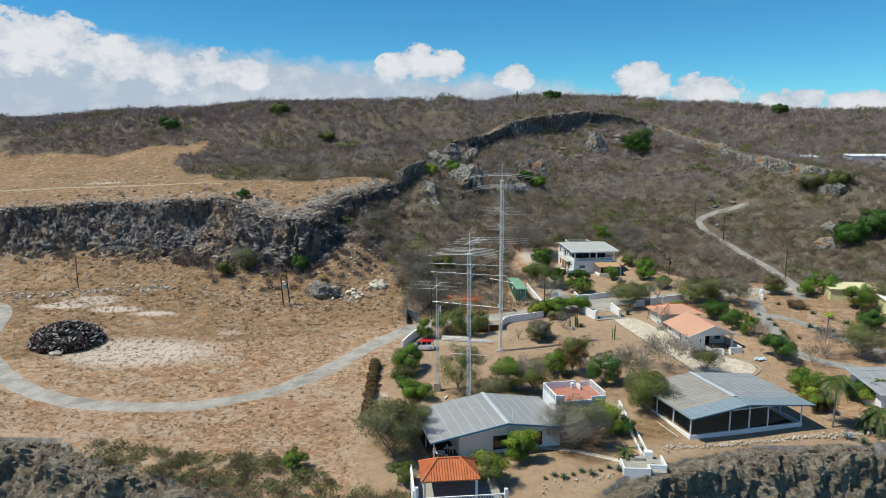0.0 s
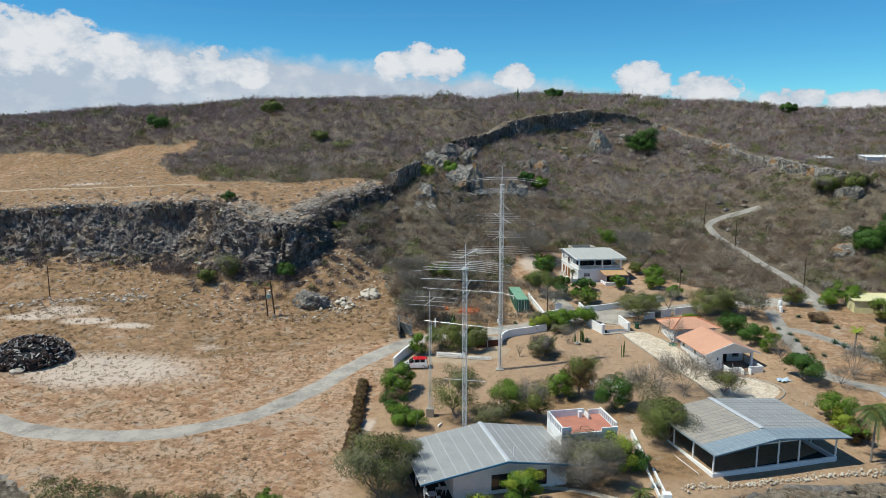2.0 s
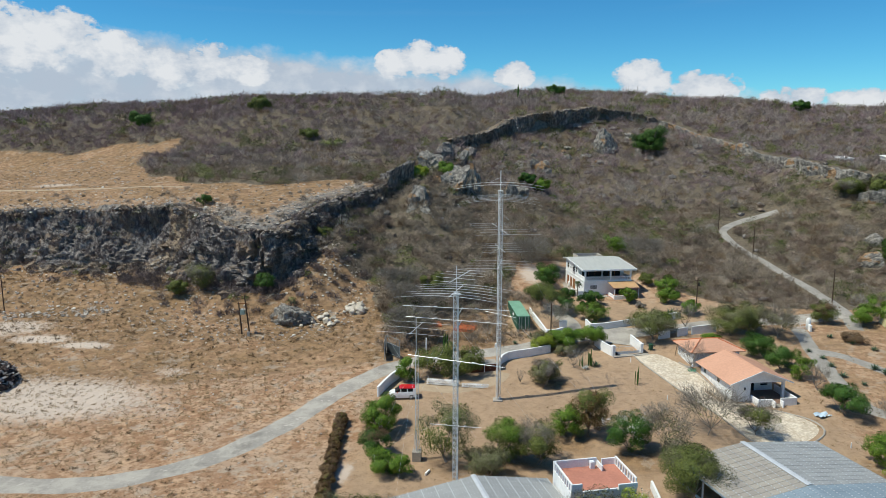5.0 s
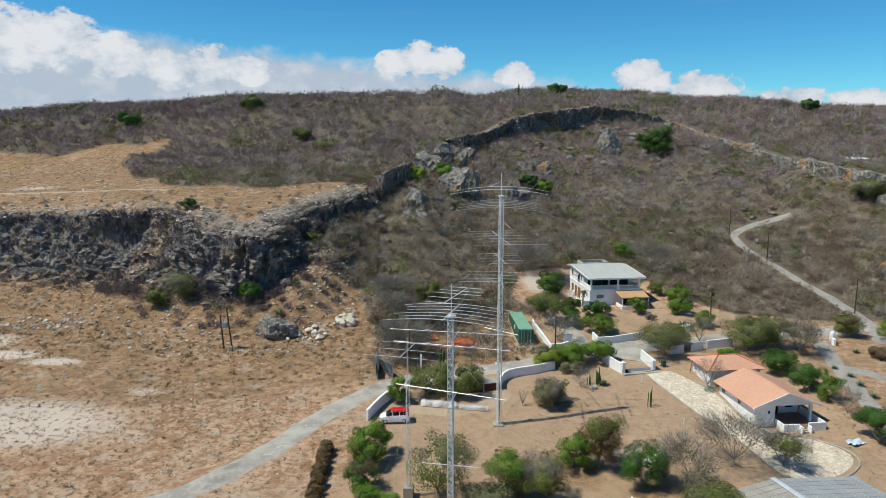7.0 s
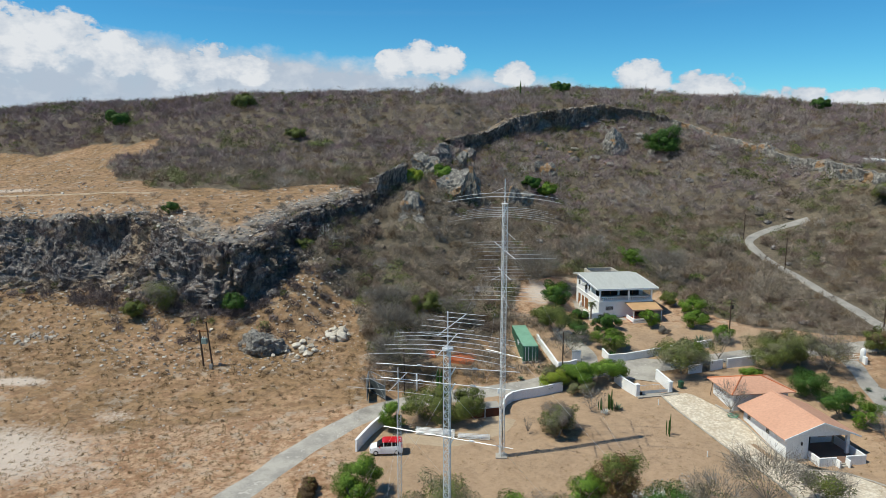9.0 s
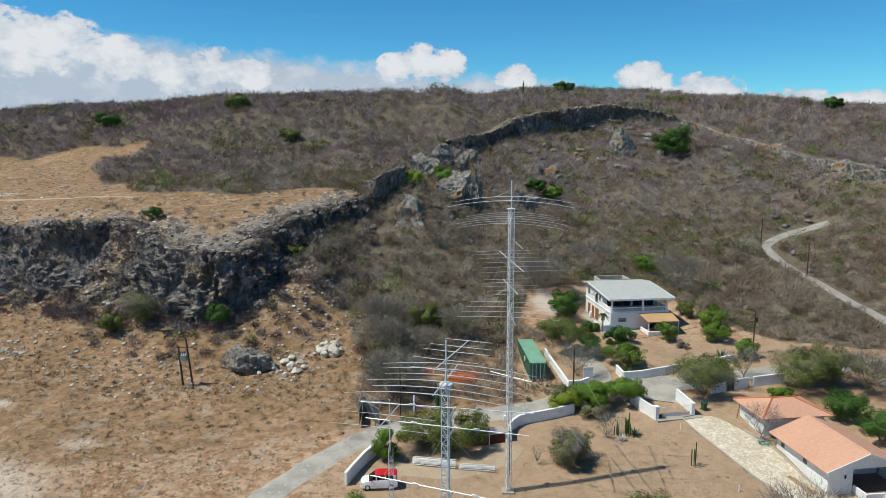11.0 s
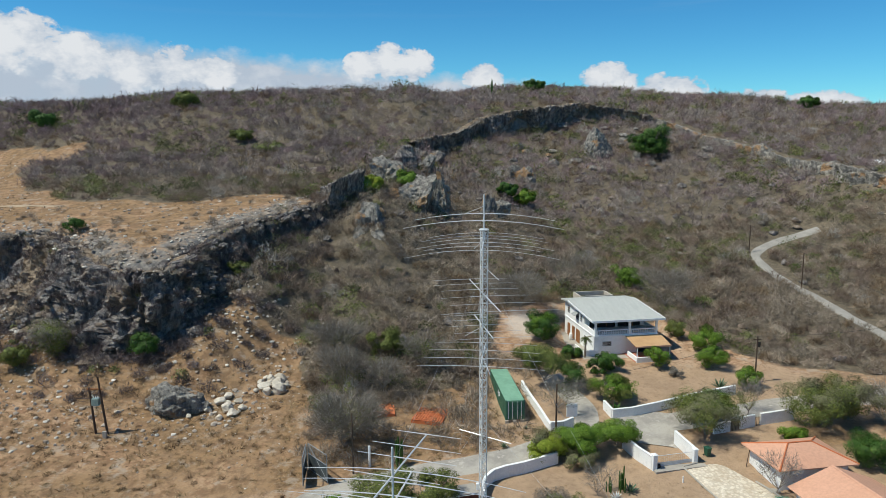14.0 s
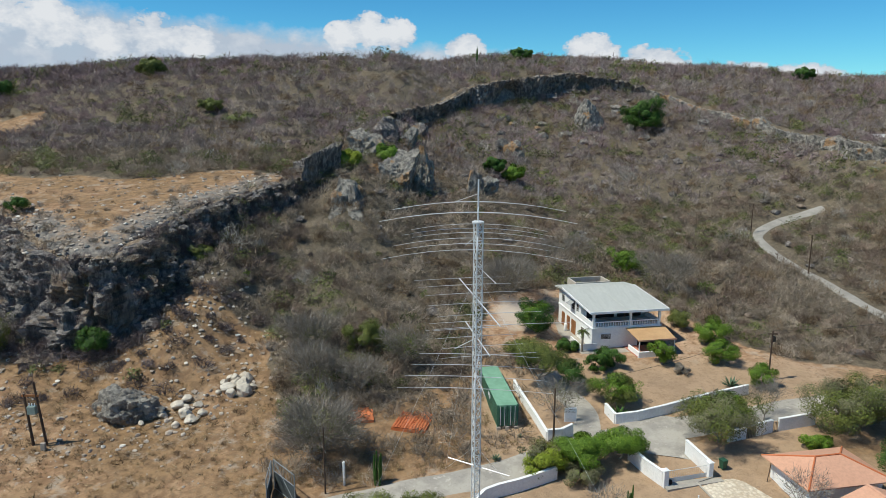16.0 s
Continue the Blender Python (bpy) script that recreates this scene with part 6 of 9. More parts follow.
def white_chair(x, y, z, turn):
    g = thing("garden_chair", x, y, z, turn, "white plastic garden chair on the patio", "chair", "patio chairs")
    part("seat", Shape().soft_box(-0.23, -0.23, 0.40, 0.23, 0.23, 0.45, 0.02), M_WHITE, g)
    part("backrest", Shape().soft_box(-0.23, 0.19, 0.45, 0.23, 0.24, 0.9, 0.02), M_WHITE, g)
    for a in (-0.2, 0.2):
        for b in (-0.2, 0.2):
            part("leg", Shape().rod((a, b, 0), (a * 0.9, b * 0.9, 0.4), 0.025), M_WHITE, g)


pm = pose(-9.3, -43.2, -1.28, 0, 0, 17.5)
for x, y, r in ((1.5, 1.7, 0.6), (3.2, 2.6, 0.5)):
    q = pm @ Vector((x, y, 0))
    white_table(q.x, q.y, q.z, r)
for x, y, t in ((2.2, 1.4, 100), (1.0, 2.6, 20), (2.6, 3.3, -60)):
    q = pm @ Vector((x, y, 0))
    white_chair(q.x, q.y, q.z, t)


def pavilion():
    g = thing("pavilion", 24.77, -34.56, -1.1, 18.2, "large open pavilion with a grey and blue panel roof", "pavilion")
    W, D, E, R = 18.0, 12.5, 3.5, 4.6
    m = 8.2
    # floor and back wall carry the pavilion's shade in their dark colour
    part("floor", Shape().box(0.3, 0.3, -0.5, W - 0.3, D, 0.06), M_SHADEFLOOR, g)
    part("low_wall", Shape().soft_box(0, 0, -0.7, W, 0.3, 0.62), M_WHITE, g)
    part("low_wall", Shape().soft_box(0, 0.3, -0.7, 0.3, D, 0.62), M_WHITE, g)
    part("low_wall", Shape().soft_box(W - 0.3, 0.3, -0.7, W, D, 0.62), M_WHITE, g)
    part("back_wall", Shape().box(0, D - 0.2, 0, W, D, E), M_DARK, g, "back wall painted dark as roof shade")
    fx = (0.15, 6.2, 9.3, 12.3, W - 0.15)
    for x in fx:
        part("post", Shape().soft_box(x - 0.09, 0.06, 0.6, x + 0.09, 0.24, E + (0.55 if 2 < x < W - 2 else 0.05)), M_WHITE, g)
    for y in (4.2, 8.4, D - 0.3):
        for x in (0.15, W - 0.15):
            part("post", Shape().soft_box(x - 0.09, y - 0.09, 0.6, x + 0.09, y + 0.09, E), M_WHITE, g)
    part("tie_beam", Shape().box(0, 0.08, E - 0.05, W, 0.22, E + 0.1), M_WHITE, g)
    part("tie_beam", Shape().box(0.08, 0.3, E - 0.08, 0.22, D, E + 0.04).box(W - 0.22, 0.3, E - 0.08, W - 0.08, D, E + 0.04), M_WHITE, g)
    cl = ((-0.6, -1.1, E), (m, -1.1, R), (m, D, R), (-0.6, D, E))
    cr = ((W + 0.9, -1.1, E), (m, -1.1, R), (m, D, R), (W + 0.9, D, E))

    def cut(c, u, v):
        a, b, p, q = [Vector(w) for w in c]
        return tuple(tuple(w) for w in (a.lerp(q, u), b.lerp(p, u), b.lerp(p, v), a.lerp(q, v)))

    f = 0.22
    panel_roof(g, cut(cl, 0, f), cut(cr, 0, f), ((M_BLUEPANEL,), (M_BLUEPANEL,)), "blue panel strip along the eave", 4, 9)
    panel_roof(g, cut(cl, f, 1), cut(cr, f, 1), ((M_OLDPANEL,), (M_PANEL,)), "grey roof slope of long panels", 12, 9)
    part("ridge_cap", Shape().slab([(m - 0.35, 1.9, R + 0.1), (m, 1.9, R + 0.16), (m, D + 0.05, R + 0.16), (m - 0.35, D + 0.05, R + 0.1)], 0.04).slab([(m, 1.9, R + 0.16), (m + 0.35, 1.9, R + 0.1), (m + 0.35, D + 0.05, R + 0.1), (m, D + 0.05, R + 0.16)], 0.04), M_BOLT, g, "pale ridge cap")
    part("fascia", Shape().slab([(-0.6, -1.2, E + 0.05), (m, -1.2, R + 0.07), (m, -1.1, R + 0.07), (-0.6, -1.1, E + 0.05)], 0.2).slab([(m, -1.2, R + 0.07), (W + 0.9, -1.2, E + 0.05), (W + 0.9, -1.1, E + 0.05), (m, -1.1, R + 0.07)], 0.2), M_BLUEPANEL, g, "pale blue fascia")
    part("fascia", Shape().box(-0.68, -1.2, E - 0.14, -0.6, D, E + 0.06), M_BLUEPANEL, g)
    part("side_rail", Shape().rod((-1.2, 1.0, 0.3), (-1.2, 8.0, 0.3), 0.04).rod((-1.2, 1.0, -0.6), (-1.2, 1.0, 0.35), 0.04).rod((-1.2, 8.0, -0.6), (-1.2, 8.0, 0.35), 0.04), M_WHITE, g)


pavilion()
pm = pose(24.77, -34.56, -1.04, 0, 0, 18.2)
for i, (x, y, t) in enumerate(((6.2, 6.2, 10), (7.4, 6.4, -20), (9.0, 6.0, 30), (10.6, 6.6, 0), (12.0, 6.4, 15), (13.4, 7.2, -30))):
    q = pm @ Vector((x, y, 0))
    g = thing("garden_chair", q.x, q.y, q.z, t, "pale plastic chair in the shade of the pavilion", "chair", "pavilion chairs")
    part("seat", Shape().soft_box(-0.25, -0.25, 0.40, 0.25, 0.25, 0.45, 0.02), M_TARP, g)
    part("backrest", Shape().soft_box(-0.25, 0.2, 0.45, 0.25, 0.25, 0.95, 0.02), M_TARP, g)
    for a in (-0.2, 0.2):
        for b in (-0.2, 0.2):
            part("leg", Shape().rod((a, b, 0), (a, b, 0.4), 0.025), M_TARP, g)


def tile_hut():
    """The hipped shelter by the sea edge, with rows of round clay tiles."""
    z = -1.3
    g = thing("gazebo", -9.7, -52.6, z, 9.5, "white-posted gazebo with a bright orange clay tile roof", "gazebo")
    W, D, E, R = 6.6, 5.0, 2.6, 4.1
    for x in (0.35, W - 0.35):
        for y in (0.35, D - 0.35):
            part("post", Shape().soft_box(x - 0.14, y - 0.14, -0.6, x + 0.14, y + 0.14, E), M_WHITE, g)
    part("floor", Shape().box(-0.3, -0.5, -0.9, W + 2.6, D, 0.05), M_CONCRETE, g)
    part("back_wall", Shape().box(0.4, D - 0.4, 0.05, W - 0.4, D - 0.25, 1.6), M_CONCRETE, g)
    m, p, q = D / 2, 2.0, W - 2.0
    faces = ([(0, 0, E), (W, 0, E), (q, m, R), (p, m, R)], [(W, 0, E), (W, D, E), (q, m, R)], [(W, D, E), (0, D, E), (p, m, R), (q, m, R)], [(0, D, E), (0, 0, E), (p, m, R)])
    roof = Shape()
    for f in faces:
        roof.slab(f, 0.08)
    r = part("roof", roof, M_TILE, g, "orange clay tile roof with round ribs")
    for n, f in enumerate(faces):
        a, b = Vector(f[0]), Vector(f[1])
        count = int((b - a).length / 0.3)
        for i in range(count):
            t = (i + 0.5) / count
            lo = a.lerp(b, t)
            if len(f) == 4:
                c, d = Vector(f[2]), Vector(f[3])
                u0, u1 = (d - a).dot(b - a) / (b - a).length_squared, (c - a).dot(b - a) / (b - a).length_squared
                k = min(1, t / u0, (1 - t) / (1 - u1))
                top = (a + (d - a)) * 1.0
                rise = (d - a) - (b - a) * u0
            else:
                c = Vector(f[2])
                k = min(1, t / 0.5, (1 - t) / 0.5)
                rise = c - a.lerp(b, 0.5)
            hi = lo + rise * k
            part("roof_tile", Shape().rod(lo + Vector((0, 0, 0.02)), hi + Vector((0, 0, 0.03)), 0.085, 0.08, 6), M_TILE, r)
    for u, v in (((0, 0, E), (p, m, R)), ((W, 0, E), (q, m, R)), ((W, D, E), (q, m, R)), ((0, D, E), (p, m, R)), ((p, m, R), (q, m, R))):
        part("hip_cap", Shape().rod((u[0], u[1], u[2] + 0.06), (v[0], v[1], v[2] + 0.08), 0.13, n=6), M_TILE, r)
    rail = part("railing", Shape().box(-0.4, -0.55, 0.85, W + 2.8, -0.4, 0.97).box(-0.4, -0.55, 0.05, W + 2.8, -0.4, 0.16), M_WHITE, g, "white railing above the sea edge")
    me = Shape().soft_box(-0.05, -0.04, 0.16, 0.05, 0.04, 0.86, 0.01).mesh("baluster", M_WHITE)
    for i in range(30):
        piece("baluster", me, rail, pose(-0.25 + i * 0.31, -0.475, 0))
    part("pier", Shape().soft_box(-0.75, -0.7, -0.8, -0.4, -0.3, 2.3), M_WHITE, g)
    part("pier", Shape().soft_box(W + 2.7, -0.7, -0.8, W + 3.1, -0.3, 1.6), M_WHITE, g)
    part("side_wall", Shape().soft_box(-1.0, -0.5, -0.8, -0.75, 6.0, 1.9), M_WHITE, g)


tile_hut()


def roof_terrace():
    g = thing("roof_terrace", 6.95, -32.9, -0.8, 14.5, "white-walled flat roof terrace with a pink floor", "terrace")
    W, D, F = 7.3, 5.3, 4.05
    part("block", Shape().box(0, 0, -0.4, W, D, F), M_WHITE, g)
    part("floor", Shape().box(0.2, 0.2, F, W - 0.2, D - 0.2, F + 0.05), M_TERRACE, g, "faded pink terrace floor")
    top = F + 0.95
    part("parapet", Shape().box(0, D - 0.18, F, 5.0, D, top), M_WHITE, g, "white parapet")
    part("parapet", Shape().box(5.6, D - 0.18, F, W, D, top - 0.2), M_WHITE, g)
    part("parapet", Shape().box(5.0, D - 1.6, F, 5.18, D, top - 0.3), M_WHITE, g)
    for side, x in (("w", 0.0), ("e", W - 0.18)):
        o = part("rail", Shape().box(x, 0, top - 0.1, x + 0.18, D - 0.18, top + 0.05), M_WHITE, g, "white open railing")
        for i in range(9):
            y = i * (D - 0.4) / 8
            part("rail_post", Shape().box(x + 0.02, y, F, x + 0.16, y + 0.2, top - 0.1), M_WHITE, o)
    part("front_wall", Shape().box(0, -0.18, F - 0.1, 1.2, 0.0, top), M_WHITE, g)
    part("front_wall", Shape().box(5.2, -0.18, F - 0.1, W, 0.0, top - 0.45), M_WHITE, g)
    part("chimney", Shape().soft_box(4.0, D - 0.9, F, 4.5, D - 0.4, top - 0.1), M_WHITE, g)
    part("side_box", Shape().soft_box(-0.9, 1.2, 1.0, -0.1, 2.4, 2.4), M_WHITE, g, "white box on the wall")


roof_terrace()


def stair_walls():
    """White garden wall and steps down to the sea edge."""
    g = thing("garden_steps", 17.6, -34, -1.0, 0, "white-walled garden steps ending in a sea platform", "steps")
    a = Shape()
    a.box(-0.4, 1.5, -0.7, -0.15, 10.0, 1.3).box(-0.5, 1.0, -0.7, -0.05, 1.4, 1.7)
    part("upper_wall", a, M_WHITE, g)
    part("planter_wall", Shape().box(-0.35, -5.6, -0.8, -0.15, 1.0, 0.35).box(0.45, -5.6, -0.8, 0.65, 1.0, 0.35).box(-0.35, -5.8, -0.8, 0.65, -5.6, 0.35), M_WHITE, g, "long white planter")
    part("pier", Shape().soft_box(-0.1, -6.6, -1.0, 0.9, -5.8, 0.9), M_WHITE, g)
    part("platform", Shape().box(-3.2, -10.2, -2.8, 1.8, -6.6, 0.0), M_CONCRETE, g, "pale concrete platform")
    part("platform_wall", Shape().box(-3.4, -10.4, -2.8, -0.4, -10.18, 0.55).box(-0.4, -10.4, -2.8, -0.18, -9.2, 0.55).box(-0.18, -9.42, -2.8, 2.0, -9.2, 0.55).box(1.78, -9.2, -2.8, 2.0, -6.6, 0.55).box(-3.42, -10.18, -2.8, -3.2, -7.6, 0.5), M_WHITE, g)
    for i in range(3):
        part("step", Shape().soft_box(-1.6 - i * 0.35, -7.2 + i * 0.1, -0.9, -0.2, -6.7 + i * 0.35, 0.14 + 0.12 * (2 - i)), M_CONCRETE, g)
    road("garden_path", [(15.2, -41.4), (13.4, -40.2), (10.6, -39.0), (8.5, -38.3), (4.5, -37.6)], 1.0, M_COBBLE, "narrow pale concrete garden path", 0.07, 0.02, "path")


stair_walls()


def container():
    g = thing("shipping_container", 3.98, 27.15, 3.35, 6.5, "long green shipping container with faded top, on blocks", "container")
    W, L, H = 2.44, 12.19, 2.6
    body = Shape().box(0, 0.05, 0, W, L, 0.14).box(0.03, 0.06, 0.14, W - 0.03, L - 0.03, H - 0.12)
    part("body", body, M_CONTAINER, g)
    part("top", Shape().soft_box(0, 0, H - 0.12, W, L, H, 0.02), M_CONTTOP, g, "faded pale green top")
    me = Shape().box(-0.035, -0.075, 0.14, 0.035, 0.075, H - 0.12).mesh("rib", M_CONTAINER)
    side = part("side", Shape().box(-0.01, 0.1, 0.14, 0.03, L, 0.2), M_CONTAINER, g)
    for i in range(40):
        for x in (0.0, W):
            piece("rib", me, side, pose(x, 0.35 + i * 0.295, 0))
    for x in (0.0, W - 0.12):
        for y in (0.0, L - 0.12):
            part("corner_post", Shape().box(x - 0.02, y - 0.02, 0, x + 0.14, y + 0.14, H), M_CONTAINER, g)
    me = Shape().box(-0.03, -0.02, 0, 0.03, 0.02, H - 0.3).mesh("lock_bar", M_STEEL)
    for i, x in enumerate((0.06, 1.25)):
        d = part("door", Shape().soft_box(x, -0.04, 0.14, x + 1.13, 0.05, H - 0.13, 0.02), M_CONTAINER, g, "green container door with lock bars")
        for k in (0.3, 0.8):
            piece("lock_bar", me, d, pose(x + k, -0.07, 0.15))
        for k in range(4):
            part("door_rib", Shape().box(x + 0.08 + k * 0.28, -0.065, 0.25, x + 0.2 + k * 0.28, -0.035, H - 0.25), M_CONTAINER, d)
    for i in range(3):
        part("mark", Shape().box(-0.05, 5.2 - i * 0.5, 1.6 - 0.3 * (i % 2), -0.04, 5.5 - i * 0.5, 2.1), M_WHITE, g, "worn white painted mark")
    for x in (0.2, 1.2, 2.2):
        part("block", Shape().soft_box(x - 0.25, -0.2, -0.7, x + 0.2, 0.4, 0.0), M_CONCRETE, g, "concrete block under the container")


container()


def far_shed(x, y, w, d, h, turn, label, mat, roof_mat):
    z = float(min(height(x, y), height(x + w * 0.7, y)))
    g = thing("shed", x, y, z, turn, label, "shed")
    part("wall", Shape().box(0, 0, -1.5, w, 0.2, h).box(0, d - 0.2, -1.5, w, d, h).box(0, 0.2, -1.5, 0.2, d - 0.2, h).box(w - 0.2, 0.2, -1.5, w, d - 0.2, h), mat, g)
    part("roof", Shape().slab([(-0.3, -0.3, h), (w + 0.3, -0.3, h), (w + 0.3, d + 0.3, h + 0.5), (-0.3, d + 0.3, h + 0.5)], 0.15), roof_mat, g)
    window(g, w * 0.5, 0.0, h * 0.4, w * 0.2, h * 0.3, "f", "small dark window", 1)


far_shed(109, 129, 4.6, 3.6, 2.2, 8, "small white flat-roofed shed on the hillside", M_WHITE, M_WHITE)
far_shed(123.5, 127, 24, 8, 2.6, -8, "long white low house on the hillside", M_WHITE, M_WHITE)
far_shed(71.5, 27, 9, 5, 2.6, -6, "pale yellow house behind green trees", M_CREAM, M_CREAM)
far_shed(78, 16, 8, 6, 3.2, -6, "pale yellow house behind green trees", M_CREAM, M_WHITE)
far_shed(75, 4, 7, 6, 3.2, -6, "white house behind green bushes", M_WHITE, M_WHITE)


def east_house():
    g = thing("panel_house", 54.5, -24.6, -0.9, 4, "low house with a grey panelled roof in garden", "house")
    W, D = 15, 9.5
    part("wall", Shape().box(0.8, 0.8, -0.6, W, 1.0, 3.0).box(0.8, 1.0, -0.6, 1.0, D - 0.8, 3.0).box(0.8, D - 1.0, -0.6, W, D - 0.8, 3.0).box(W - 0.2, 1.0, -0.6, W, D - 1.0, 3.0), M_WHITE, g)
    part("roof_slope", Shape().slab([(0, -0.2, 3.0), (W + 0.3, -0.2, 3.0), (W + 0.3, D, 4.0), (0, D, 4.0)], 0.12), M_PANEL, g, "grey roof slope with pale seams")
    for i in range(7):
        part("roof_seam", Shape().slab([(0.2 + i * 2.3, -0.2, 3.03), (0.28 + i * 2.3, -0.2, 3.03), (0.28 + i * 2.3, D, 4.03), (0.2 + i * 2.3, D, 4.03)], 0.02), M_BOLT, g)
    for i in range(4):
        part("roof_seam", Shape().box(0, 1.2 + i * 2.3, 3.16 + i * 0.24, W, 1.26 + i * 2.3, 3.2 + i * 0.24), M_BOLT, g)


east_house()


# ---- garden walls and gates ----
def wall_run(name, pts, tall, thick, label, mat=None, cap=True, step=None, group=""):
    """A masonry wall along plan points, its top level from bay to bay, with a capping."""
    mat = mat or M_WHITE
    x0, y0 = pts[0]
    g = thing(name, x0, y0, height(x0, y0), 0, label, "wall", group)
    z0 = height(x0, y0)
    for (ax, ay), (bx, by) in zip(pts, pts[1:]):
        a, b = Vector((ax - x0, ay - y0, 0)), Vector((bx - x0, by - y0, 0))
        d = (b - a).normalized()
        s = Vector((-d.y, d.x, 0)) * thick / 2
        za, zb = height(ax, ay) - z0, height(bx, by) - z0
        low = min(za, zb) - 0.5
        q = [a - s, b - s, b + s, a + s]
        ta, tb = za + tall, zb + tall
        sh = Shape().add([(p.x, p.y, low) for p in q] + [(q[0].x, q[0].y, ta), (q[1].x, q[1].y, tb), (q[2].x, q[2].y, tb), (q[3].x, q[3].y, ta)], [(3, 2, 1, 0), (4, 5, 6, 7), (0, 1, 5, 4), (1, 2, 6, 5), (2, 3, 7, 6), (3, 0, 4, 7)])
        part("bay", sh, mat, g)
        if cap:
            s2 = s * 1.35
            q = [a - s2, b - s2, b + s2, a + s2]
            zs = [ta, tb, tb, ta]
            part("coping", Shape().slab([(p.x, p.y, z + 0.07) for p, z in zip(q, zs)], 0.065), mat, g)
    return g


def pillar(parent, x, y, z, w, h):
    return part("pillar", Shape().soft_box(x - w / 2, y - w / 2, z - 0.4, x + w / 2, y + w / 2, z + h).add([(x - w * 0.6, y - w * 0.6, z + h), (x + w * 0.6, y - w * 0.6, z + h), (x + w * 0.6, y + w * 0.6, z + h), (x - w * 0.6, y + w * 0.6, z + h), (x, y, z + h + 0.22)], [(3, 2, 1, 0), (0, 1, 4), (1, 2, 4), (2, 3, 4), (3, 0, 4)]), M_WHITE, parent)


wall_run("garden_wall", [(-18.2, 0.0), (-17.6, 2.2), (-16.8, 4.6), (-15.9, 6.4), (-15.6, 8.4)], 1.55, 0.25, "plain white garden wall beside the lane")
wall_run("garden_wall", [(0.5, 10.6), (0.5, 12.0), (0.9, 13.4), (1.8, 14.6), (3.2, 15.4), (5.2, 16.2), (7.2, 17.2), (9.4, 18.3)], 1.35, 0.25, "white garden wall curving along the lane")
wall_run("garden_wall", [(6.9, 36.5), (7.5, 33.5), (8.5, 29.0), (9.4, 24.8)], 1.1, 0.25, "long white wall beside the green container")
wall_run("garden_wall", [(9.4, 24.8), (11.0, 25.0), (12.4, 26.0)], 1.35, 0.25, "short white wall at the drive")
wall_run("garden_wall", [(12.0, 28.8), (13.4, 28.9)], 1.6, 0.25, "short white wall at the drive")
wall_run("garden_wall", [(17.2, 30.6), (17.8, 28.2), (20.4, 28.7), (24.0, 30.0), (30.0, 32.6), (36.0, 34.6)], 1.2, 0.25, "white front wall of the two-storey house")
wall_run("garden_wall", [(17.6, 21.4), (18.6, 18.8), (19.8, 16.7)], 1.6, 0.25, "white wing wall at the driveway gate")
wall_run("garden_wall", [(25.2, 18.2), (24.6, 20.2), (24.0, 22.2)], 1.6, 0.25, "white wing wall at the driveway gate")
wall_run("garden_wall", [(29.4, 24.4), (31.6, 24.9)], 1.25, 0.25, "white roadside wall with iron grilles")
wall_run("garden_wall", [(33.0, 25.3), (35.0, 25.9)], 1.45, 0.25, "white roadside wall with iron grilles")
wall_run("garden_wall", [(35.8, 26.1), (38.0, 26.6), (40.5, 27.2)], 1.45, 0.25, "white roadside wall with iron grilles")
wall_run("planter_wall", [(-9.0, -22), (-8.6, -21)], 0.3, 0.2, "low white kerb in the yard", cap=False)


def drive_gate():
    z = height(22.5, 17.2)
    g = thing("driveway_gate", 20.1, 16.7, z, 15, "low grey steel sliding gate between white pillars", "gate")
    W = 5.0
    pillar(g, -0.1, 0, 0, 0.55, 1.75)
    pillar(g, W + 0.2, 0.2, 0, 0.55, 1.75)
    fr = Shape()
    for zz in (0.12, 0.5, 1.35):
        fr.rod((0.2, 0.3, zz), (W, 0.3, zz), 0.035)
    for i in range(2):
        fr.rod((0.2 + i * (W - 0.2), 0.3, 0.1), (0.2 + i * (W - 0.2), 0.3, 1.35), 0.035)
    part("gate_frame", fr, M_STEEL, g)
    part("gate_panel", Shape().box(0.2, 0.28, 0.14, W, 0.31, 0.48), M_STEEL, g)
    for i in range(1, 20):
        part("gate_bar", Shape().rod((0.2 + i * 0.24, 0.3, 0.5), (0.2 + i * 0.24, 0.3, 1.33), 0.008, n=4), M_STEEL, g)
    part("sill", Shape().box(-0.3, -0.9, -0.3, W + 1.2, 0.7, 0.06), M_CONCRETE, g)
    part("gate_box", Shape().soft_box(0.35, -0.1, 0, 0.7, 0.2, 0.5), M_DARK, g, "dark gate motor box")


drive_gate()
pb = thing("wheelie_bin", 27.0, 19.6, height(27.0, 19.6), 20, "dark green plastic wheelie bin by the gate", "bin")
part("bin_body", Shape().add([(-0.24, -0.28, 0.1), (0.24, -0.28, 0.1), (0.24, 0.2, 0.1), (-0.24, 0.2, 0.1), (-0.3, -0.36, 1.0), (0.3, -0.36, 1.0), (0.3, 0.3, 1.0), (-0.3, 0.3, 1.0)], [(3, 2, 1, 0), (0, 1, 5, 4), (1, 2, 6, 5), (2, 3, 7, 6), (3, 0, 4, 7), (4, 5, 6, 7)]), M_PLASTIC, pb)
part("lid", Shape().soft_box(-0.33, -0.4, 1.0, 0.33, 0.36, 1.1), M_PLASTIC, pb)
for s in (-1, 1):
    part("wheel", Shape().rod((s * 0.24, 0.28, 0.1), (s * 0.32, 0.28, 0.1), 0.1, n=10), M_RUBBER, pb)


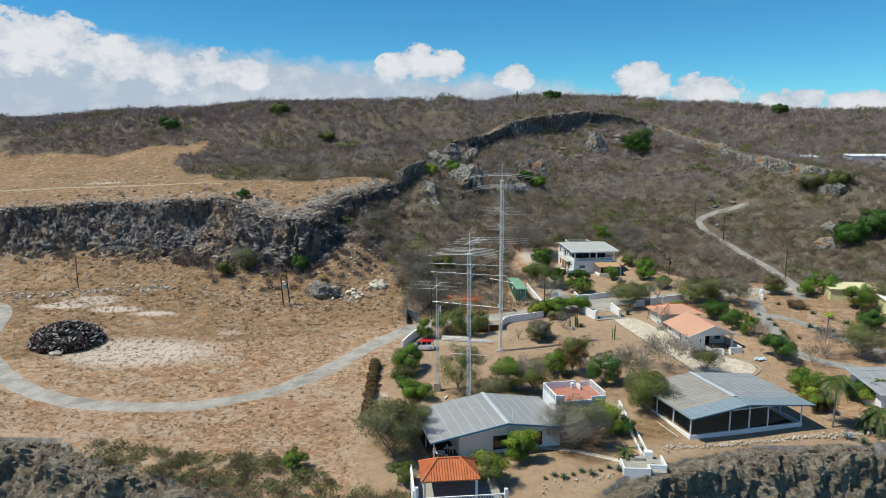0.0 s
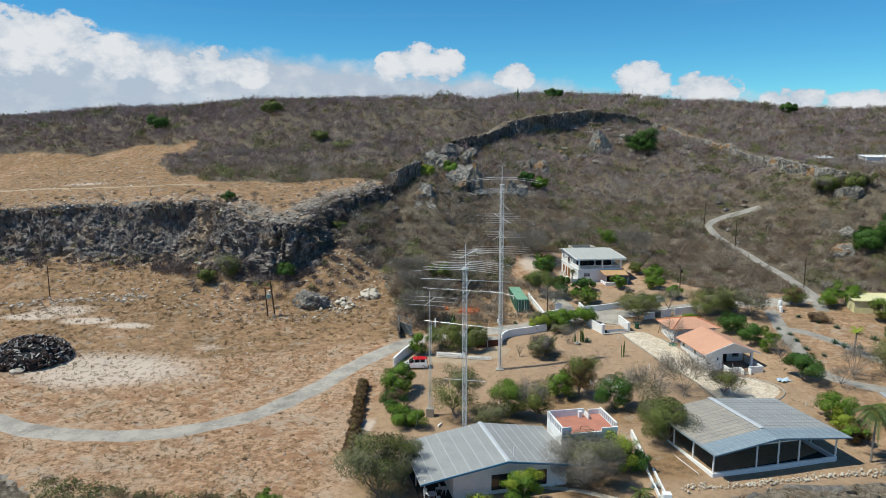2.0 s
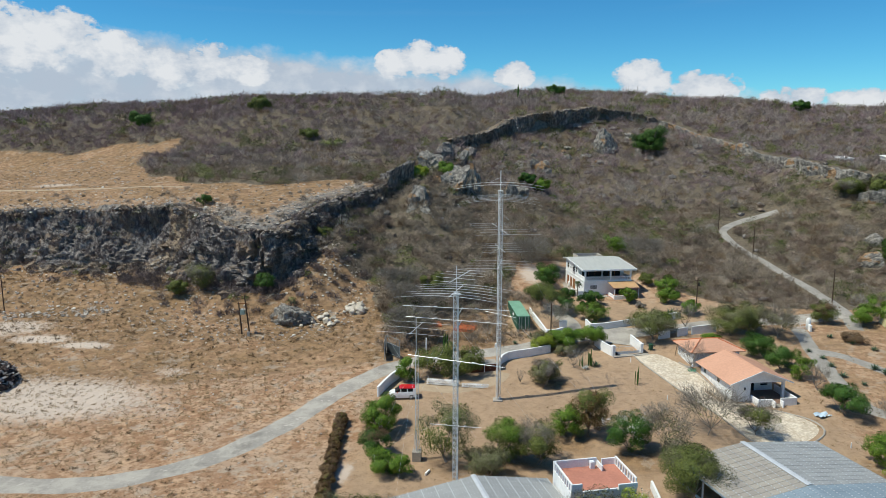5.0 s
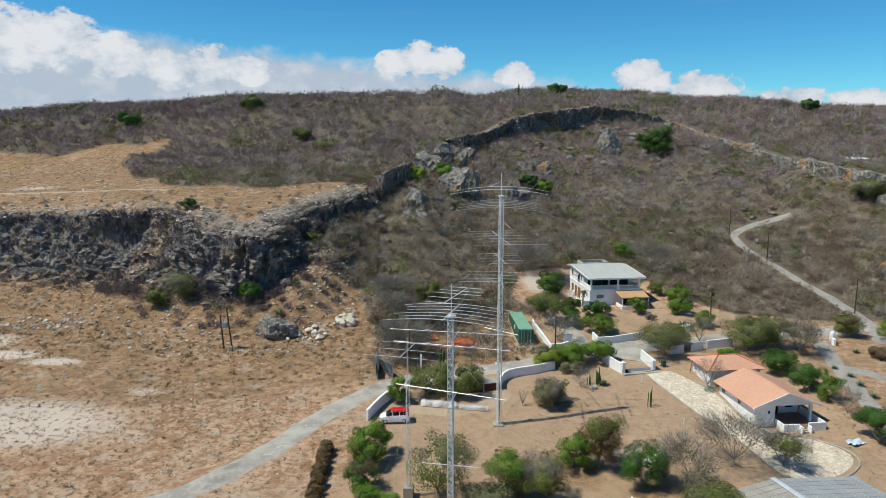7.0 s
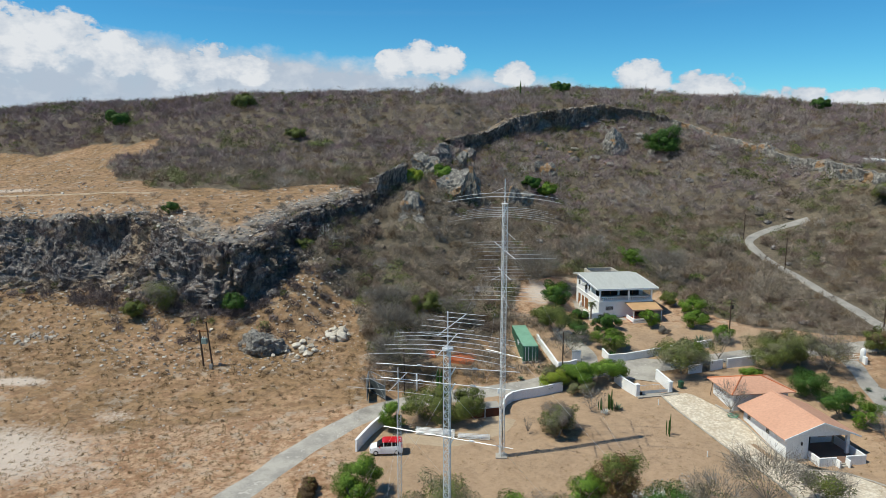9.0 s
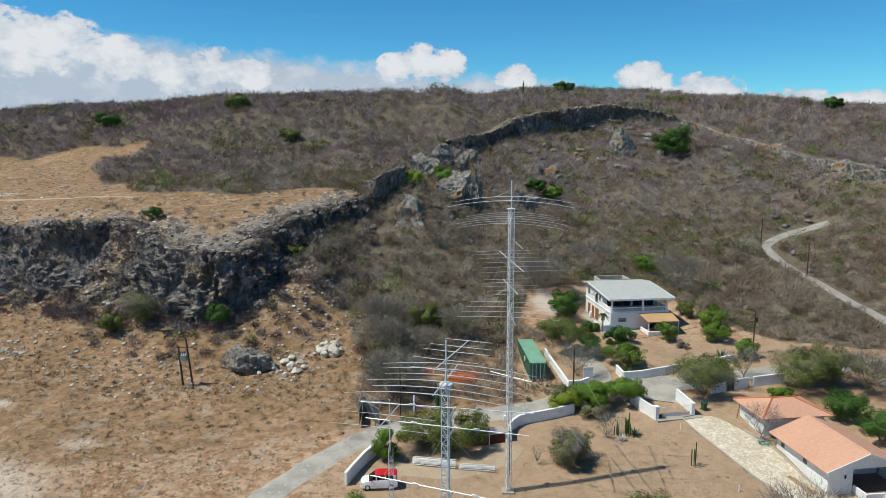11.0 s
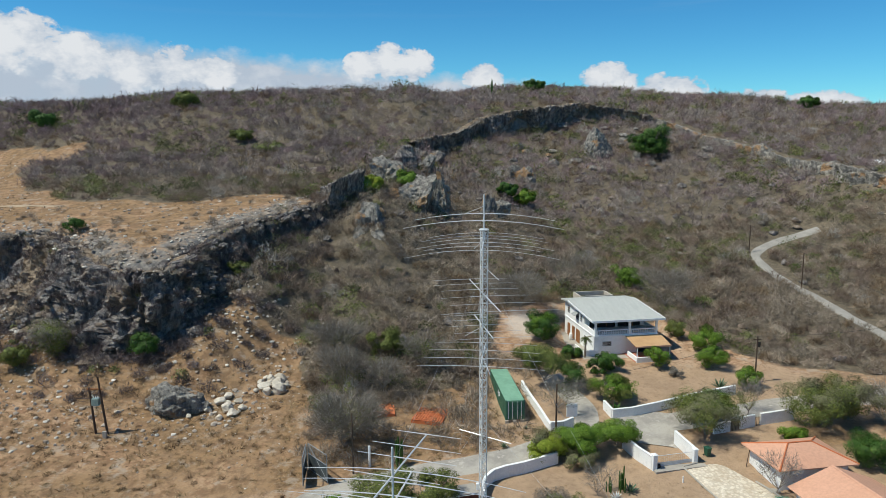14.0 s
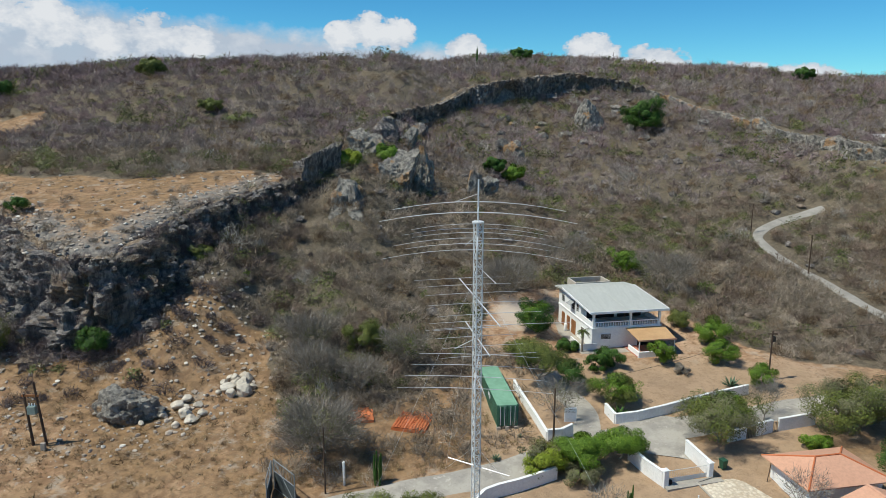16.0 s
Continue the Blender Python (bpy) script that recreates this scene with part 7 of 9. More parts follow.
def grille(x, y, turn):
    z = height(x, y)
    g = thing("iron_grille", x, y, z, turn, "dark iron grille between white wall bays", "grille", "roadside grilles")
    for i in range(6):
        part("bar", Shape().rod((i * 0.2, 0, 0), (i * 0.2, 0, 1.25), 0.02, n=4), M_DARK, g)
    part("top_rail", Shape().rod((0, 0, 1.15), (1.0, 0, 1.15), 0.025, n=4), M_DARK, g)


grille(31.8, 24.95, 14)
grille(34.9, 25.8, 14)


def steel_gate(x, y, turn, label, leaf=3.0, tall=3.0):
    g = thing("steel_gate", x, y, height(x, y), turn, label, "gate", "quarry gate leaves")
    fr = Shape()
    for zz in (0.15, tall * 0.62, tall):
        fr.rod((0, 0, zz), (leaf, 0, zz), 0.05)
    for xx in (0, leaf):
        fr.rod((xx, 0, 0), (xx, 0, tall), 0.06)
    part("gate_frame", fr, M_GATE, g)
    part("brace", Shape().rod((0, 0, tall), (leaf, 0, 0.2), 0.04), M_GATE, g)
    part("lower_sheet", Shape().box(0.05, -0.012, 0.15, leaf - 0.05, 0.012, tall * 0.62), weathered("grey_gate_sheet", (0.07, 0.085, 0.09), (0.05, 0.06, 0.065), 1.0, 6.0, 0.6), g, "dark grey sheet panel")
    for i in range(1, 8):
        part("bar", Shape().rod((i * leaf / 8, 0, tall * 0.62), (i * leaf / 8, 0, tall), 0.015, n=4), M_GATE, g)


steel_gate(-19.4, 16.6, -84, "tall grey steel gate leaf standing open", 3.6, 3.2)
steel_gate(-19.2, 16.8, -48, "tall grey steel gate leaf standing open", 4.0, 3.2)


def rust_gate():
    x, y = -4.2, 9.2
    g = thing("rusty_gate", x, y, height(x, y), 16, "low rust-brown sheet gate below the lane", "gate")
    for i in range(2):
        o = part("gate_leaf", Shape().box(i * 2.25, -0.03, 0.1, i * 2.25 + 2.2, 0.03, 1.35), M_RUST, g)
        for k in range(8):
            part("sheet_rib", Shape().box(i * 2.25 + 0.1 + k * 0.27, -0.06, 0.12, i * 2.25 + 0.2 + k * 0.27, -0.028, 1.33), M_RUST, o)
        part("top_rail", Shape().rod((i * 2.25, 0, 1.38), (i * 2.25 + 2.2, 0, 1.38), 0.04), M_STEEL, o)
    part("post", Shape().soft_box(2.16, -0.08, -0.3, 2.28, 0.08, 1.5), M_WHITE, g)
    part("lintel", Shape().box(-1.0, 0.3, 1.2, 4.6, 2.4, 1.35), M_CONCRETE, g, "pale concrete strip above the gate")


rust_gate()


def balcony_gate(x, y):
    """White arched gate post at the east drive."""
    g = thing("gate_post", x, y, height(x, y), 0, "round-topped white gate post beside the east drive", "gate post", "east gate")
    part("pillar", Shape().lathe([(0.42, -0.4), (0.42, 1.6), (0.38, 1.9), (0.25, 2.15), (0.08, 2.25)], 14), M_WHITE, g, "", True)
    part("wing", Shape().soft_box(-0.2, -1.2, -0.4, 0.2, -0.3, 1.1), M_WHITE, g)


balcony_gate(57.6, 28.6)
g = thing("field_gate", 53.2, 29.4, height(53.2, 29.4), -8, "low white barred gate across the east drive", "gate")
for i in range(4):
    part("rail", Shape().rod((0, 0, 0.25 + i * 0.27), (4.2, 0, 0.25 + i * 0.27), 0.03), M_WHITE, g)
for i in range(5):
    part("upright", Shape().rod((i * 1.05, 0, 0), (i * 1.05, 0, 1.15), 0.035), M_WHITE, g)


# dry-stone edging along the seaward terrace
def stone_row(name, pts, count, lo, hi, spreadw, label, group):
    x0, y0 = pts[0]
    g = thing(name, x0, y0, height(x0, y0), 0, label, "stone wall")
    z0 = height(x0, y0)
    r = random.Random(5)
    line = smooth_line(pts, 0.25)
    shapes = []
    for s in range(6):
        bm = bmesh.new()
        bmesh.ops.create_icosphere(bm, subdivisions=1, radius=0.5)
        for v in bm.verts:
            v.co *= r.uniform(0.75, 1.15)
        me = bpy.data.meshes.new("stone")
        bm.to_mesh(me)
        bm.free()
        me.materials.append(M_STONE)
        shapes.append(me)
    for i in range(count):
        p = line[int(r.random() * (len(line) - 1))]
        x, y = p.x + r.gauss(0, spreadw), p.y + r.gauss(0, spreadw)
        s = r.uniform(lo, hi)
        m = pose(x - x0, y - y0, height(x, y) - z0 + s * 0.3 + r.random() * 0.22, r.uniform(0, 360), r.uniform(0, 360), r.uniform(0, 360)) @ Matrix.Diagonal((s, s * r.uniform(0.7, 1), s * r.uniform(0.6, 1), 1))
        piece("stone", shapes[i % 6], g, m)
    return g


stone_row("stone_edging", [(20.6, -37.6), (22.6, -37.0), (26, -36.8), (33.2, -34.6), (40, -32.9), (44.5, -31.9)], 290, 0.14, 0.4, 0.34, "low wall of white and grey beach stones", "")
stone_row("garden_stones", [(4, -47.5), (8, -46.2), (12, -44.8), (14, -43.6)], 46, 0.12, 0.32, 0.35, "row of pale stones edging the garden", "")
stone_row("stone_edging", [(44.5, -31.9), (50, -30.5), (56, -28.5)], 110, 0.14, 0.42, 0.34, "low wall of white and grey beach stones", "")


# ---- aerial masts ----
def bowed(a, b, sag, r):
    a, b = Vector(a), Vector(b)
    pts = []
    for i in range(9):
        t = i / 8
        p = a.lerp(b, t)
        p.z -= sag * (2 * t - 1) ** 2
        pts.append(p)
    return Shape().tube(pts, r, 5)


def lattice(g, w, top, pitch, r=0.035, face=0.0):
    """Three legs with zigzag bracing."""
    c = [Vector((w * 0.577 * math.cos(face + k * 2.0944), w * 0.577 * math.sin(face + k * 2.0944), 0)) for k in range(3)]
    for k in range(3):
        part("leg", Shape().rod(c[k], c[k] + Vector((0, 0, top)), r, n=6), M_STEEL, g)
    for k in range(3):
        a, b = c[k], c[(k + 1) % 3]
        s, n = Shape(), int(top / pitch)
        for i in range(n):
            u, v = (a, b) if i % 2 == 0 else (b, a)
            s.rod(u + Vector((0, 0, i * pitch)), v + Vector((0, 0, (i + 1) * pitch)), r * 0.55, n=4)
            s.rod(a + Vector((0, 0, i * pitch)), b + Vector((0, 0, i * pitch)), r * 0.6, n=4)
        part("bracing", s, M_STEEL, g)


def aerial(g, z, boom, rods, name="aerial", turn=0.0, rad=0.028, sag=0.25, drop=0.0):
    """A beam aerial: a boom along local y from boom[0] to boom[1], and cross rods (place along it, half width)."""
    m = pose(0, 0, z, 0, 0, turn)
    b = part(name, Shape().rod(m @ Vector((0, boom[0], drop)), m @ Vector((0, boom[1], -drop)), 0.045), M_ALU, g, "aluminium beam aerial")
    for y, half in rods:
        zz = drop * (1 - 2 * (y - boom[0]) / (boom[1] - boom[0] + 1e-6))
        s = bowed(m @ Vector((-half, y, zz + 0.05)), m @ Vector((half, y, zz + 0.05)), sag * (half / 6) ** 2, rad)
        part("rod", s, M_ALU, b)
    return b


tall = thing("lattice_mast", 0, 0, -0.1, 0, "tall galvanised lattice mast stacked with beam aerials", "mast", "aerial masts")
lattice(tall, 0.62, 31.7, 0.62, 0.05, 0.3)
part("footing", Shape().soft_box(-0.7, -0.7, -0.5, 0.7, 0.7, 0.35), M_CONCRETE, tall, "white concrete footing")
part("top_plate", Shape().lathe([(0.36, 31.6), (0.42, 31.64), (0.42, 31.72), (0.36, 31.75)], 10), M_STEEL, tall)
part("mast_tube", Shape().rod((0, 0, 31.0), (0, 0, 34.6), 0.06, n=8), M_STEEL, tall)
aerial(tall, 32.7, (-2.7, 2.7), ((-2.6, 6.4), (2.6, 6.2)), turn=-4, rad=0.034, sag=0.6)
part("stay", Shape().rod((-0.05, 0.1, 33.6), (-1.6, 2.6, 32.7), 0.02), M_ALU, tall)
aerial(tall, 30.7, (-5.0, 5.0), ((-4.9, 6.0), (-2.9, 4.7), (-0.9, 5.8), (1.2, 4.7), (3.0, 5.6), (4.9, 5.2)), turn=-4, rad=0.019, sag=0.7)
aerial(tall, 26.2, (-6.2, 6.2), ((-6.1, 4.6), (-3.6, 3.5), (-1.0, 3.8), (1.6, 3.4), (4.0, 3.6), (6.1, 3.6)), turn=10, rad=0.019, sag=0.15)
aerial(tall, 23.4, (-3.8, 3.8), ((-3.7, 3.2), (-1.9, 2.8), (0.2, 3.0), (2.0, 2.8), (3.7, 2.8)), turn=10, rad=0.019, sag=0.15)
aerial(tall, 20.9, (-3.4, 3.4), ((-3.3, 5.2), (-1.2, 5.0), (1.0, 4.8), (3.3, 4.6)), turn=-6, rad=0.022, sag=0.2)
for z, a in ((29.8, 120), (27.6, -40), (25.0, 60), (22.4, 160), (19.6, -70)):
    q = pose(0, 0, 0, 0, 0, a) @ Vector((1.6, 0, 0))
    part("strut", Shape().rod((0, 0, z + 1.0), (q.x, q.y, z), 0.03), M_ALU, tall, "pale slanting strut")
part("side_arm", Shape().rod((-2.0, 0.9, 13.7), (2.4, -1.1, 13.3), 0.045), M_ALU, tall, "white side arm")
part("cable", Shape().tube([(0.1, -0.3, 8.0), (0.12, -0.36, 3.0), (0.1, -0.4, 1.0)], 0.04), M_WIRE, tall, "black feed cable")
part("junction_box", Shape().soft_box(-0.55, 0.2, 8.3, -0.2, 0.5, 8.9), M_WHITE, tall)

second = thing("lattice_mast", -5.0, -29.6, -1.0, 0, "galvanised lattice mast with large beam aerials behind the roof", "mast", "aerial masts")
lattice(second, 0.56, 24.2, 0.56, 0.04, 0.9)
part("footing", Shape().soft_box(-0.7, -0.7, -0.5, 0.7, 0.7, 0.3), M_CONCRETE, second, "white concrete footing")
part("top_plate", Shape().lathe([(0.36, 24.1), (0.44, 24.16), (0.44, 24.3), (0.34, 24.34)], 10), M_STEEL, second)
part("mast_tube", Shape().rod((0, 0, 23.6), (0, 0, 27.2), 0.05, n=8), M_STEEL, second)
aerial(second, 25.9, (-2.2, 4.4), ((-2.1, 1.7), (-0.2, 2.2), (1.6, 2.4), (2.8, 2.2), (4.3, 1.8)), turn=-17, rad=0.022, sag=0.0)
aerial(second, 24.6, (-3.0, 3.0), ((-2.9, 5.8), (-1.8, 4.4), (-0.6, 5.3), (0.6, 4.4), (1.8, 5.0), (2.9, 5.4)), turn=-12, rad=0.026, sag=0.5)
for z, half, t in ((22.9, 5.6, -5), (21.6, 5.4, -10), (17.2, 5.4, -17), (10.0, 2.7, -4)):
    m = pose(0, 0, z, 0, 0, t)
    o = part("cross_arm", Shape().rod(m @ Vector((-half, -0.35, 0)), m @ Vector((half, -0.35, -0.15)), 0.034), M_ALU, second, "white horizontal aerial arm")
    part("joint", Shape().rod(m @ Vector((half * 0.35, -0.35, -0.02)), m @ Vector((half * 0.42, -0.35, -0.04)), 0.052), M_STEEL, o)
    part("joint", Shape().rod(m @ Vector((-half * 0.42, -0.35, 0.02)), m @ Vector((-half * 0.35, -0.35, 0.01)), 0.052), M_STEEL, o)
    part("strut", Shape().rod(m @ Vector((half * 0.12, -0.35, 0)), m @ Vector((half * 0.03, -0.1, -0.9)), 0.05), M_WHITE, o)

third = thing("lattice_mast", -10.4, -18.2, -0.95, 0, "slim galvanised lattice mast on a concrete block", "mast", "aerial masts")
part("footing", Shape().soft_box(-0.55, -0.55, -0.5, 0.55, 0.55, 1.3), M_CONCRETE, third, "tall white concrete block")
slim = Shape()
up = pose(0, 0, 1.3)
lattice(third, 0.42, 14.3, 0.6, 0.026, 0.2)
part("mast_tube", Shape().rod((0, 0, 14.0), (0, 0, 18.6), 0.045, n=8), M_STEEL, third)
aerial(third, 17.2, (-2.6, 2.6), ((-2.5, 4.2), (0.0, 4.0), (2.5, 3.8)), turn=-12, rad=0.022, sag=0.15)
for k in range(3):
    a = k * 2.0944 + 0.5
    part("guy_leg", Shape().rod((0.5 * math.cos(a), 0.5 * math.sin(a), 1.25), (0.2 * math.cos(a), 0.2 * math.sin(a), 4.2), 0.03), M_STEEL, third)


def guy_wires(x, y, z, ends, tops, label):
    g = thing("guy_wires", x, y, z, 0, label, "wires")
    for (ex, ey), top in zip(ends, tops):
        part("wire", Shape().rod((0, 0, top), (ex - x, ey - y, height(ex, ey) - z), 0.008, n=4), M_STEEL, g)


guy_wires(0, 0, 0, ((16, -10), (-2, 20), (-14, -8), (16, -10), (-2, 20)), (28, 28, 28, 15, 15), "thin steel guy wires staying the tall mast")
guy_wires(-5, -29.6, -1, ((-14, -14), (6, -12), (-14, -14)), (21, 21, 11), "thin steel guy wires staying the second mast")
guy_wires(-10.4, -18.2, -1, ((-16, -10), (-3, -12), (-12, -26)), (13, 13, 13), "thin steel guy wires staying the slim mast")


# stacks of lattice lengths and tubes on the ground
def tube_stack(x, y, turn, n, length, label):
    g = thing("lattice_lengths", x, y, height(x, y) + 0.05, turn, label, "mast parts", "stacked mast lengths")
    for i in range(n):
        z = 0.12 + 0.3 * (i // 2)
        o = 0.45 * (i % 2)
        part("length", Shape().rod((0, o, z), (length, o, z), 0.035).rod((0, o + 0.35, z), (length, o + 0.35, z), 0.035).line([(k * 0.4, o + 0.35 * (k % 2), z) for k in range(int(length / 0.4))], 0.02, 4), M_ALU, g)


tube_stack(-11.2, 4.6, -7, 6, 5.2, "white lattice mast lengths stacked on the soil")
tube_stack(-5.6, 3.9, -4, 4, 4.2, "white lattice mast lengths stacked on the soil")


# ---- power poles ----
def h_pole():
    x, y = -47.4, 25.2
    g = thing("transformer_pole", x, y, height(x, y), 0, "twin dark timber poles carrying a small transformer", "power pole")
    part("pole", Shape().rod((-0.75, 0.1, -0.3), (-1.15, 0.1, 6.2), 0.16, 0.13, 8), M_POLE, g)
    part("pole", Shape().rod((0.75, 0.1, -0.3), (0.05, 0.1, 7.6), 0.16, 0.12, 8), M_POLE, g)
    part("cross_arm", Shape().box(-1.4, 0.0, 5.9, 0.5, 0.18, 6.1), M_WOOD, g)
    t = part("transformer", Shape().soft_box(-0.85, -0.25, 3.9, 0.05, 0.4, 4.8), weathered("grey_green_enamel", (0.25, 0.33, 0.30), (0.2, 0.27, 0.25), 1.5, 6, 0.5), g, "grey-green transformer box")
    for i in range(3):
        part("bushing", Shape().lathe([(0.05, 0), (0.08, 0.08), (0.04, 0.16), (0.07, 0.24), (0.03, 0.32)], 8, (-0.7 + i * 0.3, 0.08, 4.8)), M_WHITE, t)
    part("marker", Shape().soft_box(0.55, -0.9, -0.2, 1.05, -0.55, 0.75), M_CONCRETE, g, "short concrete post")


h_pole()


def pole(x, y, h, label, lean=0.0, r=0.12, arm=False):
    g = thing("power_pole", x, y, height(x, y), 0, label, "power pole", "single poles")
    part("pole", Shape().rod((0, 0, -0.4), (lean, 0, h), r, r * 0.75, 8), M_POLE, g)
    if arm:
        part("cross_arm", Shape().box(lean - 0.6, -0.08, h - 0.5, lean + 0.6, 0.08, h - 0.36), M_POLE, g)
        part("can", Shape().lathe([(0.16, h - 1.5), (0.2, h - 1.45), (0.2, h - 0.85), (0.15, h - 0.8)], 10, (lean + 0.25, 0, 0)), M_DARK, g)
    return (x + lean, y, height(x, y) + h)


p1 = pole(10.0, 24.3, 6.6, "dark timber power pole by the drive")
p2 = pole(39.8, 37.4, 6.8, "dark timber power pole above the lane", arm=True)
p3 = pole(68.8, 43.5, 7.0, "dark timber power pole by the hill road")
p4 = pole(64.6, 76, 7.2, "dark timber power pole by the hill road")
p5 = pole(61.8, 94.4, 6.2, "dark timber power pole at the road's bend")
p6 = pole(-99.9, 32, 7.4, "dark timber power pole on the quarry floor")
p7 = pole(-14.0, 16.1, 7.2, "slim dark timber pole by the lane", r=0.09)
p8 = thing("pipe_post", -12.3, 17.5, height(-12.3, 17.5), 0, "short white pipe post by the lane", "post")
part("pipe", Shape().lathe([(0.13, -0.4), (0.13, 2.5), (0.09, 2.58)], 10), M_WHITE, p8)


def cable(a, b, sag, label):
    pts = []
    for i in range(13):
        t = i / 12
        pts.append((a[0] + (b[0] - a[0]) * t, a[1] + (b[1] - a[1]) * t, a[2] + (b[2] - a[2]) * t - sag * 4 * t * (1 - t)))
    g = thing("power_line", *a, 0, label, "cable", "power lines")
    part("wire", Shape().tube([(p[0] - a[0], p[1] - a[1], p[2] - a[2]) for p in pts], 0.022, 4), M_WIRE, g)


cable(p2, p3, 0.7, "black power line between timber poles")
cable(p3, p4, 0.6, "black power line between timber poles")
cable(p4, p5, 0.4, "black power line between timber poles")
cable(p1, p2, 0.6, "black power line between timber poles")


# ---- car ----
def car():
    g = thing("car", -14.4, 0.2, height(-14.4, 0.2) + 0.02, 188, "small white hatchback with a red roof, parked on soil", "car")
    W, L = 0.89, 4.1
    def shell(rows):
        """rows of (x along, half width, low, high)"""
        s = Shape()
        pts = []
        for x, w, lo, hi in rows:
            pts += [(x, -w, lo), (x, -w, (lo + hi) / 2), (x, -w * 0.93, hi), (x, w * 0.93, hi), (x, w, (lo + hi) / 2), (x, w, lo)]
        f = []
        for i in range(len(rows) - 1):
            for k in range(6):
                f.append((i * 6 + k, i * 6 + (k + 1) % 6, (i + 1) * 6 + (k + 1) % 6, (i + 1) * 6 + k))
        n = (len(rows) - 1) * 6
        f += [tuple(range(5, -1, -1)), tuple(range(n, n + 6))]
        return s.add(pts, f)
    part("body", shell(((-2.05, 0.74, 0.36, 0.9), (-1.98, 0.86, 0.26, 1.12), (-1.2, 0.9, 0.22, 1.12), (0.75, 0.9, 0.22, 1.1), (1.55, 0.88, 0.24, 0.98), (1.95, 0.82, 0.28, 0.84), (2.08, 0.7, 0.36, 0.7))), M_CARWHITE, g)
    part("cabin", shell(((-1.86, 0.76, 1.08, 1.2), (-1.74, 0.78, 1.08, 1.62), (0.4, 0.78, 1.08, 1.66), (1.15, 0.8, 1.06, 1.12))), M_CARGLASS, g, "dark glazed cabin")
    part("roof", shell(((-2.0, 0.7, 1.54, 1.62), (-1.75, 0.78, 1.58, 1.74), (0.15, 0.78, 1.62, 1.78), (0.5, 0.72, 1.58, 1.68))), M_CARRED, g, "glossy red roof")
    for x, w in ((-1.72, 0.3), (-0.72, 0.05), (0.3, 0.06)):
        for s in (-1, 1):
            part("roof_pillar", Shape().box(x - w / 2, s * 0.79 - 0.03, 1.08, x + w / 2 + 0.04, s * 0.79 + 0.03, 1.64), M_CARWHITE, g)
    for x in (-1.28, 1.3):
        for s in (-1, 1):
            w = part("wheel", Shape().rod((x, s * 0.72, 0.32), (x, s * 0.9, 0.32), 0.32, n=16), M_RUBBER, g)
            part("rim", Shape().rod((x, s * 0.89, 0.32), (x, s * 0.915, 0.32), 0.21, 0.19, 12), M_ALU, w)
    for s in (-1, 1):
        part("headlight", Shape().soft_box(1.85, s * 0.62 - 0.16, 0.62, 2.02, s * 0.62 + 0.16, 0.82), M_GLASS, g)
        part("tail_light", Shape().soft_box(-2.0, s * 0.76 - 0.07, 0.85, -1.88, s * 0.76 + 0.07, 1.35), M_CARRED, g)
        part("mirror", Shape().soft_box(0.72, s * 0.95 - 0.09, 1.02, 0.86, s * 0.95 + 0.09, 1.2), M_CARRED, g)
        part("door_handle", Shape().box(-0.35, s * 0.9 - 0.015, 0.86, -0.15, s * 0.9 + 0.015, 0.9), M_CARWHITE, g)


car()


# ---- heap of tyres and scrap on the quarry floor ----
def tyre_heap():
    cx, cy, R = -83.8, 1.2, 6.5
    z0 = height(cx, cy)
    g = thing("tyre_heap", cx, cy, z0, 0, "dark mound of old tyres and pale scrap", "tyre heap")
    r = random.Random(11)
    prof = [(0.2, -0.11), (0.3, -0.11), (0.33, 0), (0.3, 0.11), (0.2, 0.11), (0.22, 0)]
    n = 8
    ring = Shape()
    pts = [(a * math.cos(2 * math.pi * i / n), a * math.sin(2 * math.pi * i / n), b) for a, b in prof for i in range(n)]
    ring.add(pts, [(k * n + i, k * n + (i + 1) % n, ((k + 1) % 6) * n + (i + 1) % n, ((k + 1) % 6) * n + i) for k in range(6) for i in range(n)])
    tyre = ring.mesh("tyre", weathered("old_tyre", (0.07, 0.045, 0.04), (0.10, 0.07, 0.06), 2.0, 8.0, 0.85, random=0.4))
    plate = Shape().box(-0.3, -0.1, -0.03, 0.3, 0.1, 0.03).mesh("scrap", weathered("pale_scrap", (0.55, 0.51, 0.48), (0.42, 0.37, 0.34), 2.0, 8.0, 0.6, random=0.6))
    core = Shape().lathe([(R * 0.9, -0.4), (R * 0.86, 0.9), (R * 0.7, 2.2), (R * 0.42, 3.2), (R * 0.15, 3.6), (0.1, 3.65)], 20)
    part("core", core, M_RUBBER, g, "", True)
    for i in range(598):
        a, up = r.uniform(0, 2 * math.pi), r.random() ** 1.2
        q = math.sqrt(1 - up * up) * r.uniform(0.95, 1.06)
        h = 4.0 * up + 0.1
        at = (R * q * math.cos(a), R * q * math.sin(a) * 0.9, h)
        if i < 299:
            piece("tyre", tyre, g, pose(*at, r.uniform(-80, 80), r.uniform(-80, 80), r.uniform(0, 360)) @ Matrix.Scale(r.uniform(0.9, 1.5), 4))
        else:
            piece("scrap", plate, g, pose(at[0] * 1.03, at[1] * 1.03, h + 0.15, r.uniform(-60, 60), r.uniform(-60, 60), r.uniform(0, 360)) @ Matrix.Scale(r.uniform(0.6, 1.5), 4))
    g.matrix_world = pose(cx, cy, z0)


tyre_heap()
rock_at("pale_rock", -82.6, -4.9, 2.2, 1.2, 1.1, "white limestone block beside the tyre heap", M_STONE, 55, 0.25, 30, "rock")


